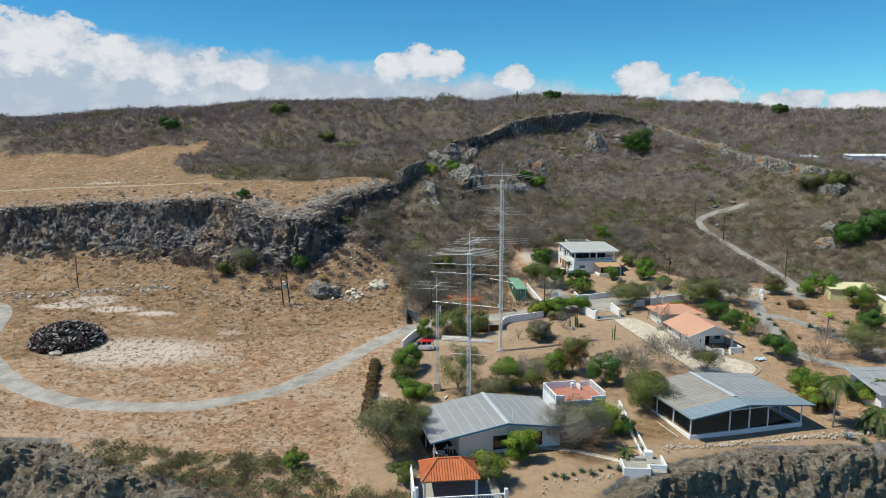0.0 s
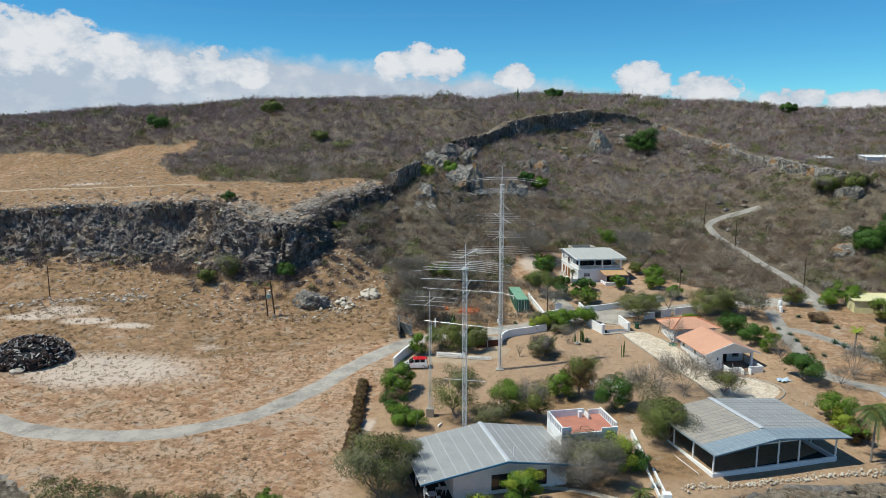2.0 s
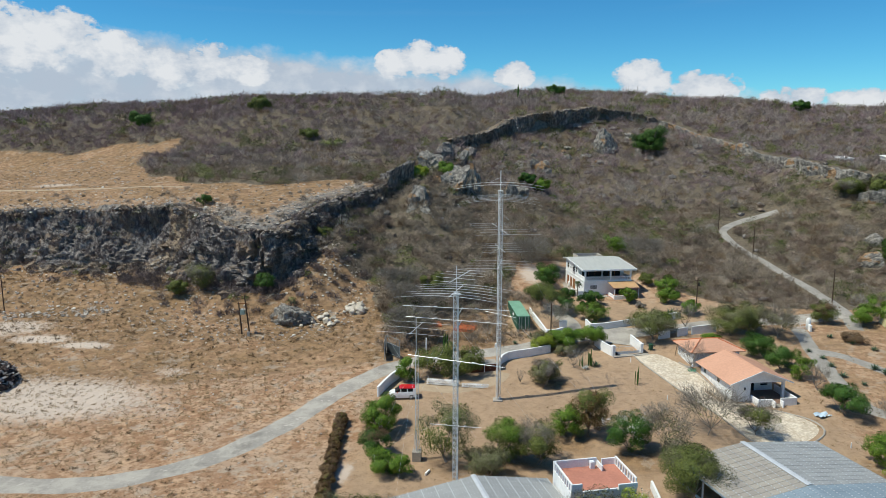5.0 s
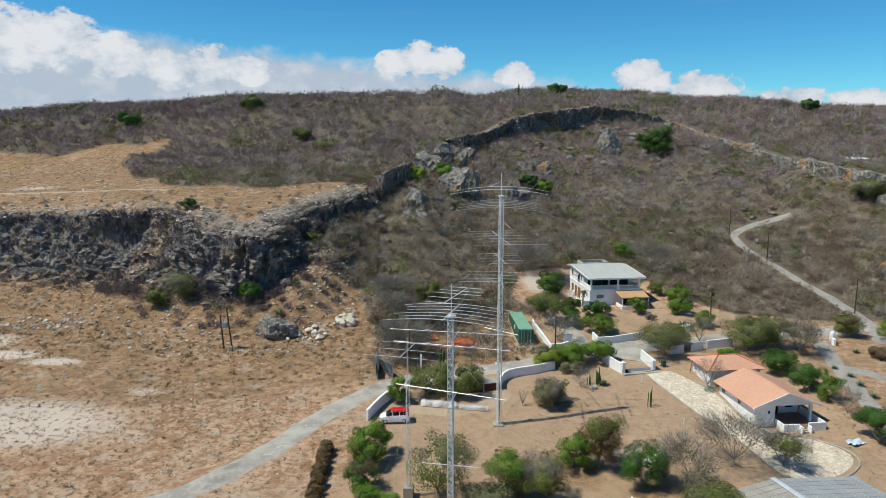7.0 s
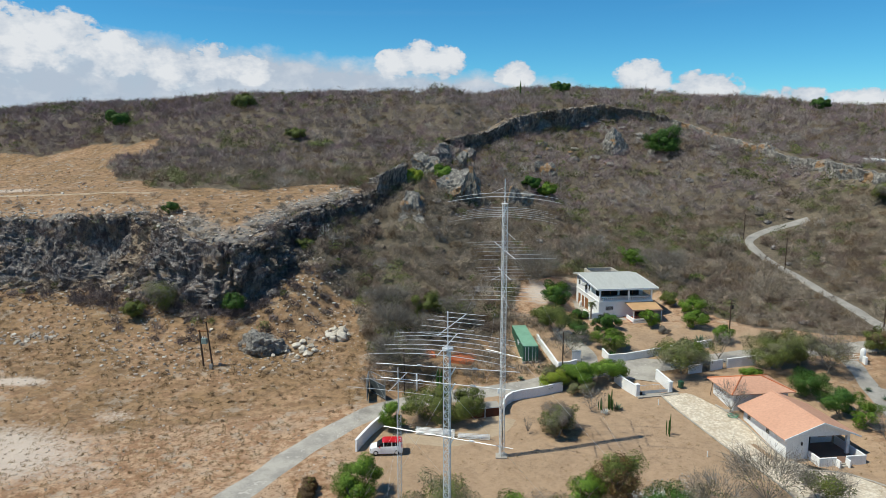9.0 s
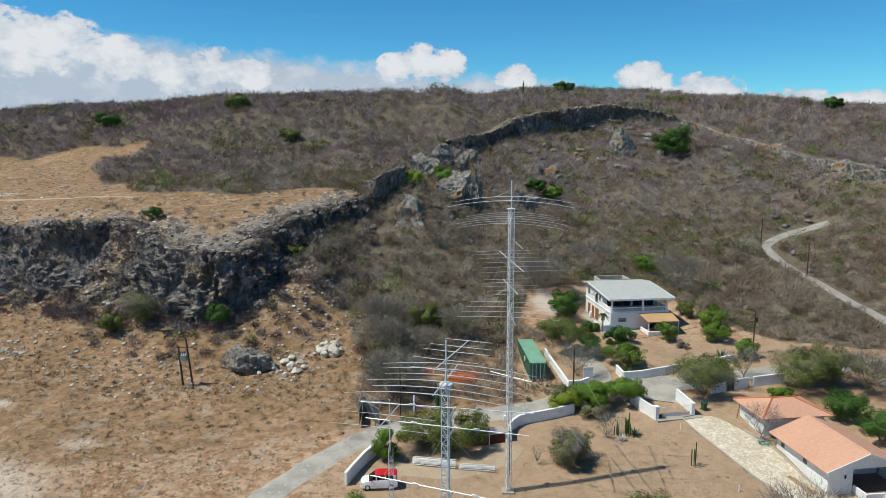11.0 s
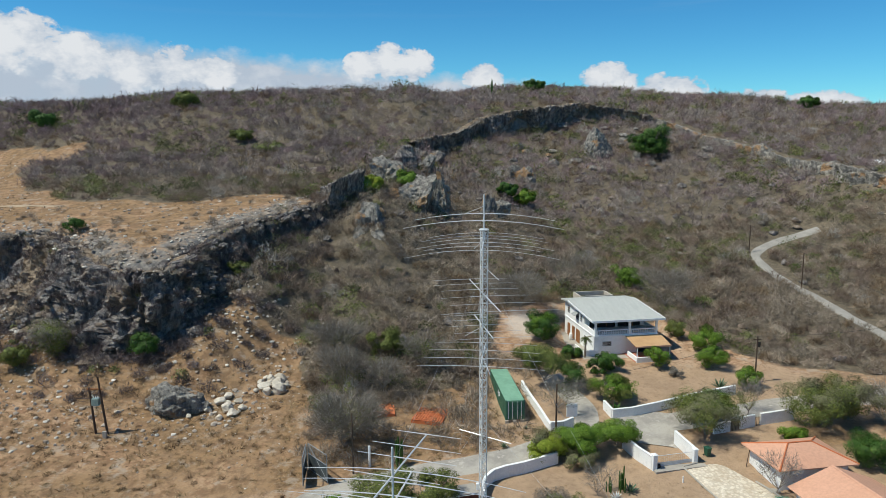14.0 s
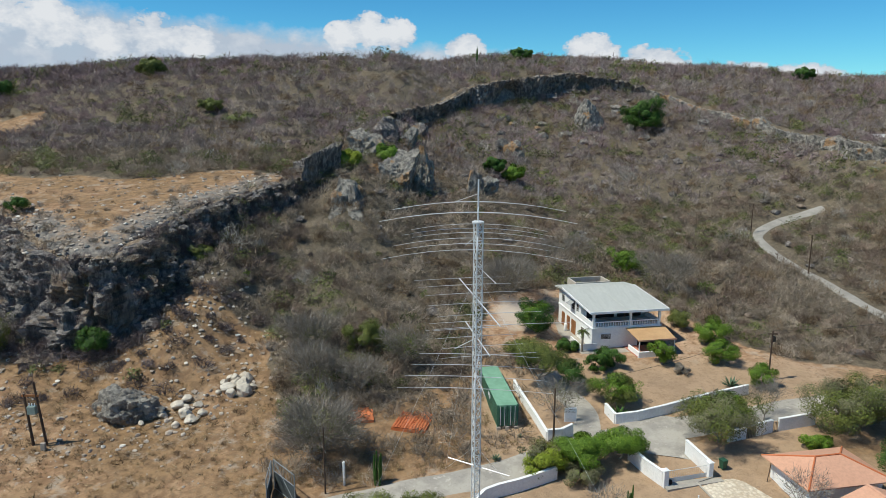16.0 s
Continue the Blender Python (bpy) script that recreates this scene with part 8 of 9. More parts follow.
def tile_stack(x, y, turn, nx, ny, layers, label, ragged):
    z = height(x, y)
    g = thing("tile_stack", x, y, z, turn, label, "tile stack", "stacked roof tiles")
    part("base", Shape().box(0, 0, -0.3, nx * 0.5, ny * 0.42, layers * 0.32), M_TILE, g)
    half = Shape()
    pts, n = [], 6
    for k, yy in enumerate((0.0, 0.46)):
        pts += [(0.17 * math.cos(math.pi * i / n), yy, 0.02 + 0.13 * math.sin(math.pi * i / n)) for i in range(n + 1)]
    half.add(pts, [(i, i + 1, n + 2 + i, n + 1 + i) for i in range(n)])
    me = half.mesh("tile", M_TILE)
    r = random.Random(int(x * 7))
    for i in range(int(nx * 1.4)):
        for j in range(ny):
            if r.random() < ragged:
                continue
            piece("tile", me, g, pose(0.18 + i * 0.35, j * 0.42, layers * 0.32 + 0.03 * (j % 2) - ragged * r.random() * 0.4, r.uniform(-3, 3), 0, r.uniform(-4, 4) * (1 + ragged * 8)))


tile_stack(-13.8, 28.4, 8, 7, 8, 1, "broken stack of orange clay roof tiles in dry grass", 0.3)
tile_stack(-8.2, 27.4, -14, 8, 11, 1, "neat stack of orange clay roof tiles in dry grass", 0.02)

# odds and ends in the yards
g = thing("tarpaulin", 45.4, -4.2, height(45.4, -4.2), 30, "crumpled pale blue tarpaulin on the soil", "tarpaulin")
bm = bmesh.new()
bmesh.ops.create_grid(bm, x_segments=14, y_segments=10, size=1)
for v in bm.verts:
    v.co = Vector((v.co.x * 1.1, v.co.y * 0.7, 0.18 + 0.35 * fractal(v.co.x * 1.4, v.co.y * 1.4, 2, 3)))
s = Shape()
s.add([v.co for v in bm.verts], [[q.index for q in f.verts] for f in bm.faces])
bm.free()
part("sheet", s, M_TARP, g, "", True)
g = thing("hose", 31.6, 10.6, height(31.6, 10.6), 0, "coiled green garden hose on the soil", "hose")
part("coil", Shape().line([((0.5 + 0.04 * i / 6) * math.cos(i * 0.5), (0.4 + 0.04 * i / 6) * math.sin(i * 0.5), 0.06 + 0.01 * i) for i in range(40)], 0.03), weathered("green_hose", (0.02, 0.28, 0.16), (0.02, 0.22, 0.13), 2, 8, 0.5), g)
for x, y in ((25.2, 0.5), (22.5, 14.2), (45.2, -12.6), (17.9, -9.8)):
    g = thing("marker_post", x, y, height(x, y), 0, "short white marker post in the yard", "post", "white marker posts")
    part("post", Shape().soft_box(-0.06, -0.06, -0.2, 0.06, 0.06, 0.75), M_WHITE, g)
for x, y in ((-16.2, -8.5), (-15.6, -16.8)):
    g = thing("tree_tub", x + 0.2, y - 2.2, height(x, y), 0, "white concrete tub at the foot of a tree", "planter", "white tubs")
    part("tub", Shape().lathe([(0.35, 0), (0.5, 0.3), (0.5, 0.9), (0.42, 0.95)], 10), M_WHITE, g)


# ---- single trees and garden plants ----
def limbs(x, y, w, h, count, seed, clear=0.25, thick=None):
    """Trunk and forking limbs, tapered; returns the shape and the limb tips."""
    r = random.Random(seed)
    s, tips = Shape(), []
    t = thick or 0.05 + 0.016 * h
    bend = Vector((r.uniform(-0.1, 0.1) * w, r.uniform(-0.1, 0.1) * w, h * clear))
    s.rod((0, 0, -0.3), bend, t, t * 0.8, 7)
    for i in range(count):
        a = 2 * math.pi * i / count + r.uniform(-0.4, 0.4)
        reach = r.uniform(0.45, 0.95) * w * 0.42
        end = Vector((math.cos(a) * reach, math.sin(a) * reach, h * r.uniform(0.55, 0.85)))
        mid = bend.lerp(end, 0.5) + Vector((0, 0, -0.06 * h))
        s.rod(bend, mid, t * 0.55, t * 0.4, 6)
        s.rod(mid, end, t * 0.4, t * 0.15, 5)
        tips.append(end)
        for k in range(3):
            b = end + Vector((r.uniform(-1, 1), r.uniform(-1, 1), r.uniform(0.0, 0.8))) * w * 0.16
            s.rod(mid.lerp(end, r.uniform(0.3, 0.9)), b, t * 0.2, t * 0.07, 4)
            tips.append(b)
    return s, tips


def leaf_cloud(w, h, low, count, size, seed, clumps=16, tips=(), ragged=0.35, slim=1.0):
    """Leaves gathered in overlapping clumps of uneven size, their faces turned to the light."""
    q = np.random.default_rng(seed)
    semi = np.array([w / 2, w / 2, (h - low) / 2])
    mid = np.array([0, 0, (h + low) / 2])
    c = q.normal(size=(clumps, 3))
    c /= np.linalg.norm(c, axis=1)[:, None]
    c[:, :2] *= np.where(c[:, 2] > 0.3, 1.0, 1.12)[:, None]
    c = c * q.uniform(0.42, 0.84, (clumps, 1)) * semi + mid
    if len(tips):
        pick = q.integers(0, len(tips), clumps // 6)
        c[: len(pick)] = np.array([tuple(tips[i]) for i in pick])
    rad = q.uniform(0.18, 0.42, clumps) * (0.6 * semi[0] + 0.4 * semi[2]) * (1 + ragged * q.normal(size=clumps) * 0.4)
    rad = np.abs(rad) + 0.1
    k = q.choice(clumps, count, p=rad ** 2 / (rad ** 2).sum())
    u = q.normal(size=(count, 3))
    u /= np.linalg.norm(u, axis=1)[:, None]
    p = c[k] + u * (rad[k] * (0.45 + 0.55 * q.random(count) ** 0.6))[:, None] * np.array([1, 1, 0.8])
    p[:, 2] = np.maximum(p[:, 2], low * 0.6 + 0.1 + 0.2 * q.random(count))
    out = (p - mid) / semi
    out = out / (np.linalg.norm(out, axis=1)[:, None] + 1e-9) + u * 0.6 + q.normal(size=(count, 3)) * 0.45
    d = np.cross(out, q.normal(size=(count, 3)))
    d /= np.linalg.norm(d, axis=1)[:, None] + 1e-9
    side = np.cross(out, d)
    side /= np.linalg.norm(side, axis=1)[:, None] + 1e-9
    ln = (size * q.uniform(0.6, 1.4, count))[:, None]
    wide = ln * 0.34 * slim
    ln = ln / slim ** 0.7
    v = np.stack([p - d * ln * 0.5 + side * wide, p - d * ln * 0.5 - side * wide, p + d * ln * 0.55], 1).reshape(-1, 3)
    return v, np.arange(count * 3).reshape(-1, 3), unit(out + np.array([0, 0, 0.2]))


def crown_mesh(name, mat, *cloud):
    v, f, out = leaf_cloud(*cloud, slim=0.22 if mat in (TWIG_GREY, TWIG_RUSSET) else 1.0)
    return lit_mesh(name, v, f, mat, out)


SEED = [100]


def tree(x, y, w, h, leaf, label, full=1.0, low=0.2, size=0.155, limb=5, category="tree", extra=None, name="tree", group=""):
    SEED[0] += 1
    g = thing(name, x, y, height(x, y), 0, label, category, group)
    low = low * 0.6
    s, tips = limbs(x, y, w, h, limb, SEED[0], max(0.12, low * 0.9))
    part("trunk", s, M_BARK, g)
    n = int(full * min(11000, 210 * w * w + 1700))
    o = new("crown", crown_mesh("crown", leaf, w, h, h * low, n, size, SEED[0], int(10 + w * 2.2), tips))
    o.parent = g
    if extra:
        mat, share, part_name = extra
        o = new(part_name, crown_mesh(part_name, mat, w * 1.02, h * 1.04, h * max(low, 0.35), int(n * share), size, SEED[0] + 500, int(8 + w), tips))
        o.parent = g
    return g


def bare_tree(x, y, w, h, label, leaf=None, full=0.25, dense=1.0, group=""):
    """A crown of fine grey twigs with few leaves."""
    SEED[0] += 1
    g = thing("tree", x, y, height(x, y), 0, label, "tree", group)
    s, tips = limbs(x, y, w, h, 11, SEED[0], 0.14, 0.03 + 0.008 * h)
    part("trunk", s, M_BARK, g)
    q = np.random.default_rng(SEED[0])
    n = int(34 * w * w * dense)
    base = np.array([tuple(tips[i]) for i in q.integers(0, len(tips), n)])
    u = q.normal(size=(n, 3))
    u /= np.linalg.norm(u, axis=1)[:, None]
    a = base + u * (q.random(n) ** 0.5)[:, None] * w * 0.2
    a[:, 2] = np.clip(a[:, 2], h * 0.15, h)
    d = (a - np.array([0, 0, h * 0.3]))
    d = d / np.linalg.norm(d, axis=1)[:, None] + q.normal(size=(n, 3)) * 0.5
    d /= np.linalg.norm(d, axis=1)[:, None]
    side = np.cross(d, q.normal(size=(n, 3)))
    side /= np.linalg.norm(side, axis=1)[:, None] + 1e-9
    ln = q.uniform(0.5, 1.2, n)[:, None] * 0.19 * w
    v = np.stack([a - side * 0.022, a + side * 0.022, a + d * ln], 1).reshape(-1, 3)
    o = new("twig_crown", sheet_mesh("twig_crown", v, np.arange(n * 3).reshape(-1, 3), TWIG_GREY, False))
    o.parent = g
    if leaf:
        o = new("leaf_crown", crown_mesh("leaf_crown", leaf, w, h, h * 0.3, int(n * full * 3), 0.17, SEED[0], int(8 + w * 2), tips))
        o.parent = g
    return g


# west garden and round the masts
tree(-16.0, -9.6, 5.4, 4.5, LEAF_GREEN, "round bright green tree on bare soil", 1.3, 0.18)
tree(-15.8, -12.4, 4.6, 3.9, LEAF_GREEN, "round bright green tree on bare soil", 1.3, 0.2)
tree(-16.0, -17.0, 4.4, 3.4, LEAF_DEEP, "dense green bush with russet twigs", 1.1, 0.1, extra=(TWIG_RUSSET, 0.4, "twig_crown"), category="bush", name="bush")
tree(-13.6, -22.0, 6.4, 2.6, LEAF_GREEN, "low spreading bright green bush", 1.3, 0.05, category="bush", name="bush")
tree(-14.2, 5.6, 3.9, 4.6, LEAF_GREEN, "dense bright green bush by the white wall", 1.4, 0.08, category="bush", name="bush")
tree(-9.4, 8.4, 8.0, 4.8, LEAF_OLIVE, "wide dark olive bush behind the car", 1.4, 0.06, category="bush", name="bush")
tree(-5.2, 9.2, 6.6, 4.6, LEAF_OLIVE, "wide dark olive bush behind the car", 1.2, 0.06, category="bush", name="bush")
tree(-6.6, -18.6, 7.4, 7.6, LEAF_OLIVE, "open olive tree with grey branches", 0.75, 0.15, extra=(LEAF_GREY, 0.5, "grey_foliage"))
tree(0.6, -17.8, 6.2, 5.6, LEAF_GREEN, "green tree with thin grey branches", 0.9, 0.1, extra=(LEAF_OLIVE, 0.5, "olive_foliage"))
tree(4.6, -18.6, 6.4, 5.8, LEAF_OLIVE, "olive-green tree with grey twigs", 0.9, 0.1, extra=(TWIG_GREY, 0.5, "twig_crown"))
tree(-1.6, -22.6, 6.0, 4.6, LEAF_GREY, "grey-green bush behind the low house", 1.0, 0.1, category="bush", name="bush")
tree(12.0, -11.0, 5.6, 7.2, LEAF_RED, "russet-topped tree on bare soil", 1.3, 0.12, extra=(LEAF_OLIVE, 0.4, "olive_foliage"))
tree(8.9, -11.4, 5.2, 4.6, LEAF_GREEN, "dense green bush beside the russet tree", 1.3, 0.06, category="bush", name="bush")
tree(16.7, -15.3, 6.2, 5.4, LEAF_DEEP, "dark green tree dotted with white blossom", 1.3, 0.08, extra=(LEAF_WHITE, 0.07, "blossom"))
bare_tree(21.2, -15.6, 6.6, 5.4, "bare grey tree with sparse leaves", LEAF_GREY, 0.4)
bare_tree(27.7, -10.4, 7.6, 6.2, "bare spreading grey tree by the cobbled yard", LEAF_GREY, 0.12)
bare_tree(34.2, -10.0, 5.8, 4.0, "olive spreading tree by the cobbled yard", LEAF_OLIVE, 1.2)
bare_tree(31.6, 12.2, 4.2, 4.2, "small bare tree in front of the garage", None)
tree(7.3, 5.2, 4.6, 3.6, LEAF_GREY, "grey thorny bush on bare soil", 0.9, 0.04, extra=(TWIG_GREY, 0.8, "twig_crown"), category="bush", name="bush")
tree(7.6, 7.4, 5.2, 3.2, LEAF_OLIVE, "thin olive bush on bare soil", 0.6, 0.04, extra=(TWIG_GREY, 0.8, "twig_crown"), category="bush", name="bush")
bare_tree(13.0, 12.0, 3.8, 2.8, "small leafless bush on bare soil", None)
bare_tree(3.6, 5.6, 1.6, 2.4, "small leafless bush on bare soil", None)
tree(8.2, 19.2, 5.6, 3.0, LEAF_LIME, "lime-green end of the roadside hedge", 1.2, 0.06, category="hedge", name="hedge", extra=(LEAF_GREY, 0.4, "grey_foliage"))
tree(12.0, 20.6, 6.4, 3.4, LEAF_GREEN, "dense green roadside hedge along the lane", 1.6, 0.12, category="hedge", name="hedge")
tree(16.4, 21.6, 6.4, 3.4, LEAF_GREEN, "dense green roadside hedge along the lane", 1.6, 0.15, category="hedge", name="hedge")
tree(12.0, 18.2, 5.4, 1.8, LEAF_GREY, "dry grey hedge foot along the wall", 0.8, 0.05, category="hedge", name="hedge")
bare_tree(-15.6, 21.4, 8.0, 6.0, "large dark leafless tree by the lane", LEAF_GREY, 0.15, 2.4)
bare_tree(-18.4, 36.0, 7.0, 5.4, "dark leafless tree in thorn scrub", None, 0.25, 1.8)
bare_tree(-12.6, 35.0, 6.0, 4.6, "grey leafless tree in thorn scrub", None, 0.25, 1.8)
bare_tree(-20.6, 44.0, 7.6, 5.4, "dark leafless tree in thorn scrub", LEAF_GREY, 0.15, 1.8)
bare_tree(-7.0, 41.0, 6.0, 5.0, "grey leafless tree in thorn scrub", LEAF_OLIVE, 0.2, 1.8)
# gate and house
tree(28.4, 24.4, 9.6, 5.4, LEAF_OLIVE, "wide grey-olive tree beside the gate", 1.0, 0.25, extra=(LEAF_GREY, 0.7, "grey_foliage"))
tree(30.8, 27.4, 5.6, 4.2, LEAF_GREEN, "bright green tree beside the gate", 1.0, 0.25)
tree(11.4, 51.0, 5.6, 4.4, LEAF_DEEP, "round deep green clipped tree by the house", 1.7, 0.06, extra=(LEAF_GREEN, 0.3, "young_foliage"))
tree(14.6, 46.8, 2.6, 1.4, LEAF_DEEP, "clipped green hedge block by the path", 1.6, 0.02, category="hedge", name="hedge")
tree(16.2, 47.4, 2.6, 1.4, LEAF_DEEP, "clipped green hedge block by the path", 1.6, 0.02, category="hedge", name="hedge")
tree(10.8, 37.6, 7.8, 5.6, LEAF_OLIVE, "large dark olive tree by the drive", 1.3, 0.25)
tree(14.0, 36.4, 4.6, 4.2, LEAF_DEEP, "dark green tree by the drive", 1.0, 0.25)
bare_tree(11.4, 29.6, 5.6, 4.2, "bare grey tree behind the drive wall", LEAF_GREY, 0.15)
tree(8.6, 42.4, 5.0, 4.0, LEAF_OLIVE, "olive bush above the container", 1.0, 0.1, category="bush", name="bush")
tree(20.4, 41.6, 4.2, 2.9, LEAF_DEEP, "deep green bush in front of the house", 1.3, 0.06, category="bush", name="bush")
tree(18.2, 40.2, 3.6, 2.4, LEAF_DEEP, "deep green bush in front of the house", 1.2, 0.06, category="bush", name="bush")
tree(18.8, 32.4, 6.4, 3.6, LEAF_OLIVE, "round green-grey tree behind the front wall", 1.1, 0.2, extra=(LEAF_GREEN, 0.4, "young_foliage"))
tree(27.6, 42.4, 3.6, 3.8, LEAF_GREEN, "bright green tree in front of the porch", 1.4, 0.15)
tree(36.4, 48.4, 5.0, 3.6, LEAF_GREEN, "bright green bush at the yard's edge", 1.3, 0.06, category="bush", name="bush")
tree(35.7, 42.6, 5.0, 3.6, LEAF_GREEN, "bright green bush at the yard's edge", 1.3, 0.06, category="bush", name="bush")
tree(33.6, 54.0, 4.2, 2.6, LEAF_OLIVE, "olive bush at the yard's edge", 1.0, 0.06, category="bush", name="bush")
tree(30.4, 73.4, 6.4, 5.2, LEAF_GREEN, "bright green tree behind the house", 1.3, 0.2)
bare_tree(36.0, 66, 9, 6.4, "large bare grey tree behind the house", None)
bare_tree(8.4, 60.8, 9, 5.6, "wide bare grey tree above the pale yard", None, 0.25, 1.3)
bare_tree(22, 76, 6, 6.4, "tall bare grey tree behind the house", None)
bare_tree(17, 72, 6, 6.0, "tall bare grey tree behind the house", None)
tree(29.6, 40.0, 2.2, 1.2, TWIG_GREY, "dry grey bush on bare soil", 1.4, 0.05, category="bush", name="bush")
tree(38.2, 35.8, 4.2, 3.2, LEAF_GREEN, "green bush behind the white wall", 1.0, 0.1, category="bush", name="bush")
bare_tree(35.2, 28.4, 4.6, 4.8, "bare grey tree behind the roadside wall", None)
# east of the gate
tree(42.6, 25.6, 8.6, 5.6, LEAF_OLIVE, "large grey-olive tree behind the garage", 1.3, 0.08, extra=(LEAF_GREY, 0.6, "grey_foliage"))
tree(47.2, 27.2, 7.4, 5.0, LEAF_OLIVE, "large grey-olive tree behind the garage", 1.1, 0.08, extra=(LEAF_GREY, 0.6, "grey_foliage"))
tree(38.4, 22.4, 3.4, 1.6, LEAF_GREEN, "low bright green bush by the garage", 1.3, 0.04, category="bush", name="bush")
tree(43.6, 16.4, 5.6, 4.2, LEAF_DEEP, "dense green hedge behind the bungalow", 1.3, 0.04, category="hedge", name="hedge")
tree(46.0, 11.8, 5.6, 4.0, LEAF_DEEP, "dense green hedge behind the bungalow", 1.3, 0.04, category="hedge", name="hedge")
tree(47.2, 7.4, 3.8, 4.2, LEAF_GREEN, "green bush beside the bungalow", 1.2, 0.04, category="bush", name="bush")
bare_tree(48.4, 3.6, 4.0, 3.6, "grey leafless bush beside the bungalow", None)
bare_tree(50.4, 24.4, 6.8, 5.4, "grey-green tree beside the east drive", LEAF_GREY, 0.7)
tree(48.8, -3.8, 6.6, 4.4, LEAF_DEEP, "dense dark green bush by the drive", 1.3, 0.06, category="bush", name="bush")
bare_tree(53.6, -6.6, 4.2, 3.6, "silver-grey leafless bush by the drive", None)
bare_tree(56.8, -3.5, 5.0, 5.6, "silver-grey leafless tree by the drive", None)
tree(63.4, -2.4, 9.6, 6.0, LEAF_GREY, "spreading grey-green tree above the low roof", 1.0, 0.25, extra=(LEAF_OLIVE, 0.4, "olive_foliage"))
tree(61.7, 32.0, 5.2, 4.2, LEAF_OLIVE, "olive tree by the east gate", 1.2, 0.1, extra=(TWIG_RUSSET, 0.3, "twig_crown"))
tree(68.4, 30.6, 5.4, 4.2, LEAF_GREEN, "bright green tree by the road", 1.3, 0.15)
tree(72.8, 31.6, 6.4, 4.8, LEAF_GREEN, "bright green tree by the road", 1.3, 0.15)
tree(74.6, 21.2, 7.6, 5.0, LEAF_OLIVE, "green tree before the yellow house", 1.2, 0.08, extra=(LEAF_GREEN, 0.5, "young_foliage"))
tree(80.6, 22.6, 6.4, 5.2, LEAF_GREY, "grey-green tree before the yellow house", 1.2, 0.08)
tree(71.4, 10.2, 5.8, 4.0, LEAF_DEEP, "round clipped deep green bush", 1.7, 0.03, category="bush", name="bush")
tree(63, 22.6, 5.0, 1.2, TWIG_RUSSET, "low russet bush by the road", 1.0, 0.05, category="bush", name="bush")
# round the low houses
tree(-14.2, -41.6, 8.6, 8.4, LEAF_GREY, "large grey-green tree beside the low house", 1.5, 0.06, extra=(LEAF_OLIVE, 0.4, "olive_foliage"))
tree(-12.6, -36.8, 5.6, 5.0, LEAF_GREY, "grey tree beside the low house", 1.2, 0.06, extra=(TWIG_GREY, 0.5, "twig_crown"))
tree(-12.6, -47.6, 3.6, 3.0, LEAF_OLIVE, "olive bush by the gazebo", 1.0, 0.05, category="bush", name="bush")
tree(1.6, -42.0, 4.4, 4.0, LEAF_GREEN, "bright green bush before the low house", 1.5, 0.12, extra=(LEAF_LIME, 0.5, "young_foliage"), category="bush", name="bush")
tree(-2.0, -46.6, 5.0, 4.2, LEAF_OLIVE, "lime and olive tree by the gazebo", 1.2, 0.15, extra=(LEAF_LIME, 0.35, "young_foliage"))
tree(9.6, -36.6, 9.8, 6.2, TWIG_GREY, "large leafless grey tree before the terrace", 1.7, 0.1, 0.17, 8, extra=(LEAF_GREY, 0.3, "grey_foliage"))
tree(21.2, -26.0, 8.2, 6.4, LEAF_OLIVE, "large grey-olive tree beside the pavilion", 1.3, 0.12, extra=(LEAF_GREY, 0.7, "grey_foliage"))
tree(14.6, -33.2, 4.4, 4.6, LEAF_LIME, "lime-green bush by the white wall", 1.2, 0.06, extra=(LEAF_WHITE, 0.05, "blossom"), category="bush", name="bush")
tree(16.2, -33.0, 3.4, 2.8, LEAF_DEEP, "deep green bush by the white wall", 1.2, 0.06, category="bush", name="bush")
tree(-26.4, -45.0, 3.2, 2.6, LEAF_GREEN, "small bright green bush on the sea cliff", 1.3, 0.04, category="bush", name="bush")
tree(47.4, -16.6, 5.6, 4.0, LEAF_GREEN, "bright green bush behind the pavilion", 1.3, 0.04, category="bush", name="bush")
tree(47.0, -20.4, 4.2, 2.8, LEAF_LIME, "lime-green bush beside the pavilion", 1.3, 0.04, category="bush", name="bush")
tree(46.6, -23.6, 3.8, 2.6, LEAF_RED, "russet and green bush beside the pavilion", 1.3, 0.04, extra=(LEAF_GREEN, 0.5, "young_foliage"), category="bush", name="bush")
tree(54.6, -19.6, 5.6, 3.2, LEAF_LIME, "lime-green bush before the low grey roof", 1.3, 0.04, extra=(LEAF_DEEP, 0.5, "dark_foliage"), category="bush", name="bush")
# out on the hill
tree(56.0, 154.4, 12.4, 10.0, LEAF_DEEP, "large dark green tree on the hillside", 1.3, 0.08, 0.36)
tree(10.4, 119, 5.6, 4.6, LEAF_DEEP, "flat-topped green tree in scrub", 1.4, 0.3, 0.32)
tree(14.8, 118.4, 6.0, 4.2, LEAF_GREEN, "flat-topped green tree in scrub", 1.4, 0.3, 0.32)
tree(93, 64, 8.6, 6.2, LEAF_DEEP, "spreading green tree on the east slope", 1.4, 0.15, 0.32)
tree(100, 65, 9.0, 7.4, LEAF_DEEP, "spreading green tree on the east slope", 1.4, 0.15, 0.32)
tree(31.0, 246, 10.0, 5.0, LEAF_DEEP, "flat-topped green tree on the skyline", 1.1, 0.35, 0.5)
tree(140.8, 234, 8.5, 4.8, LEAF_DEEP, "flat-topped green tree on the skyline", 1.1, 0.35, 0.5)
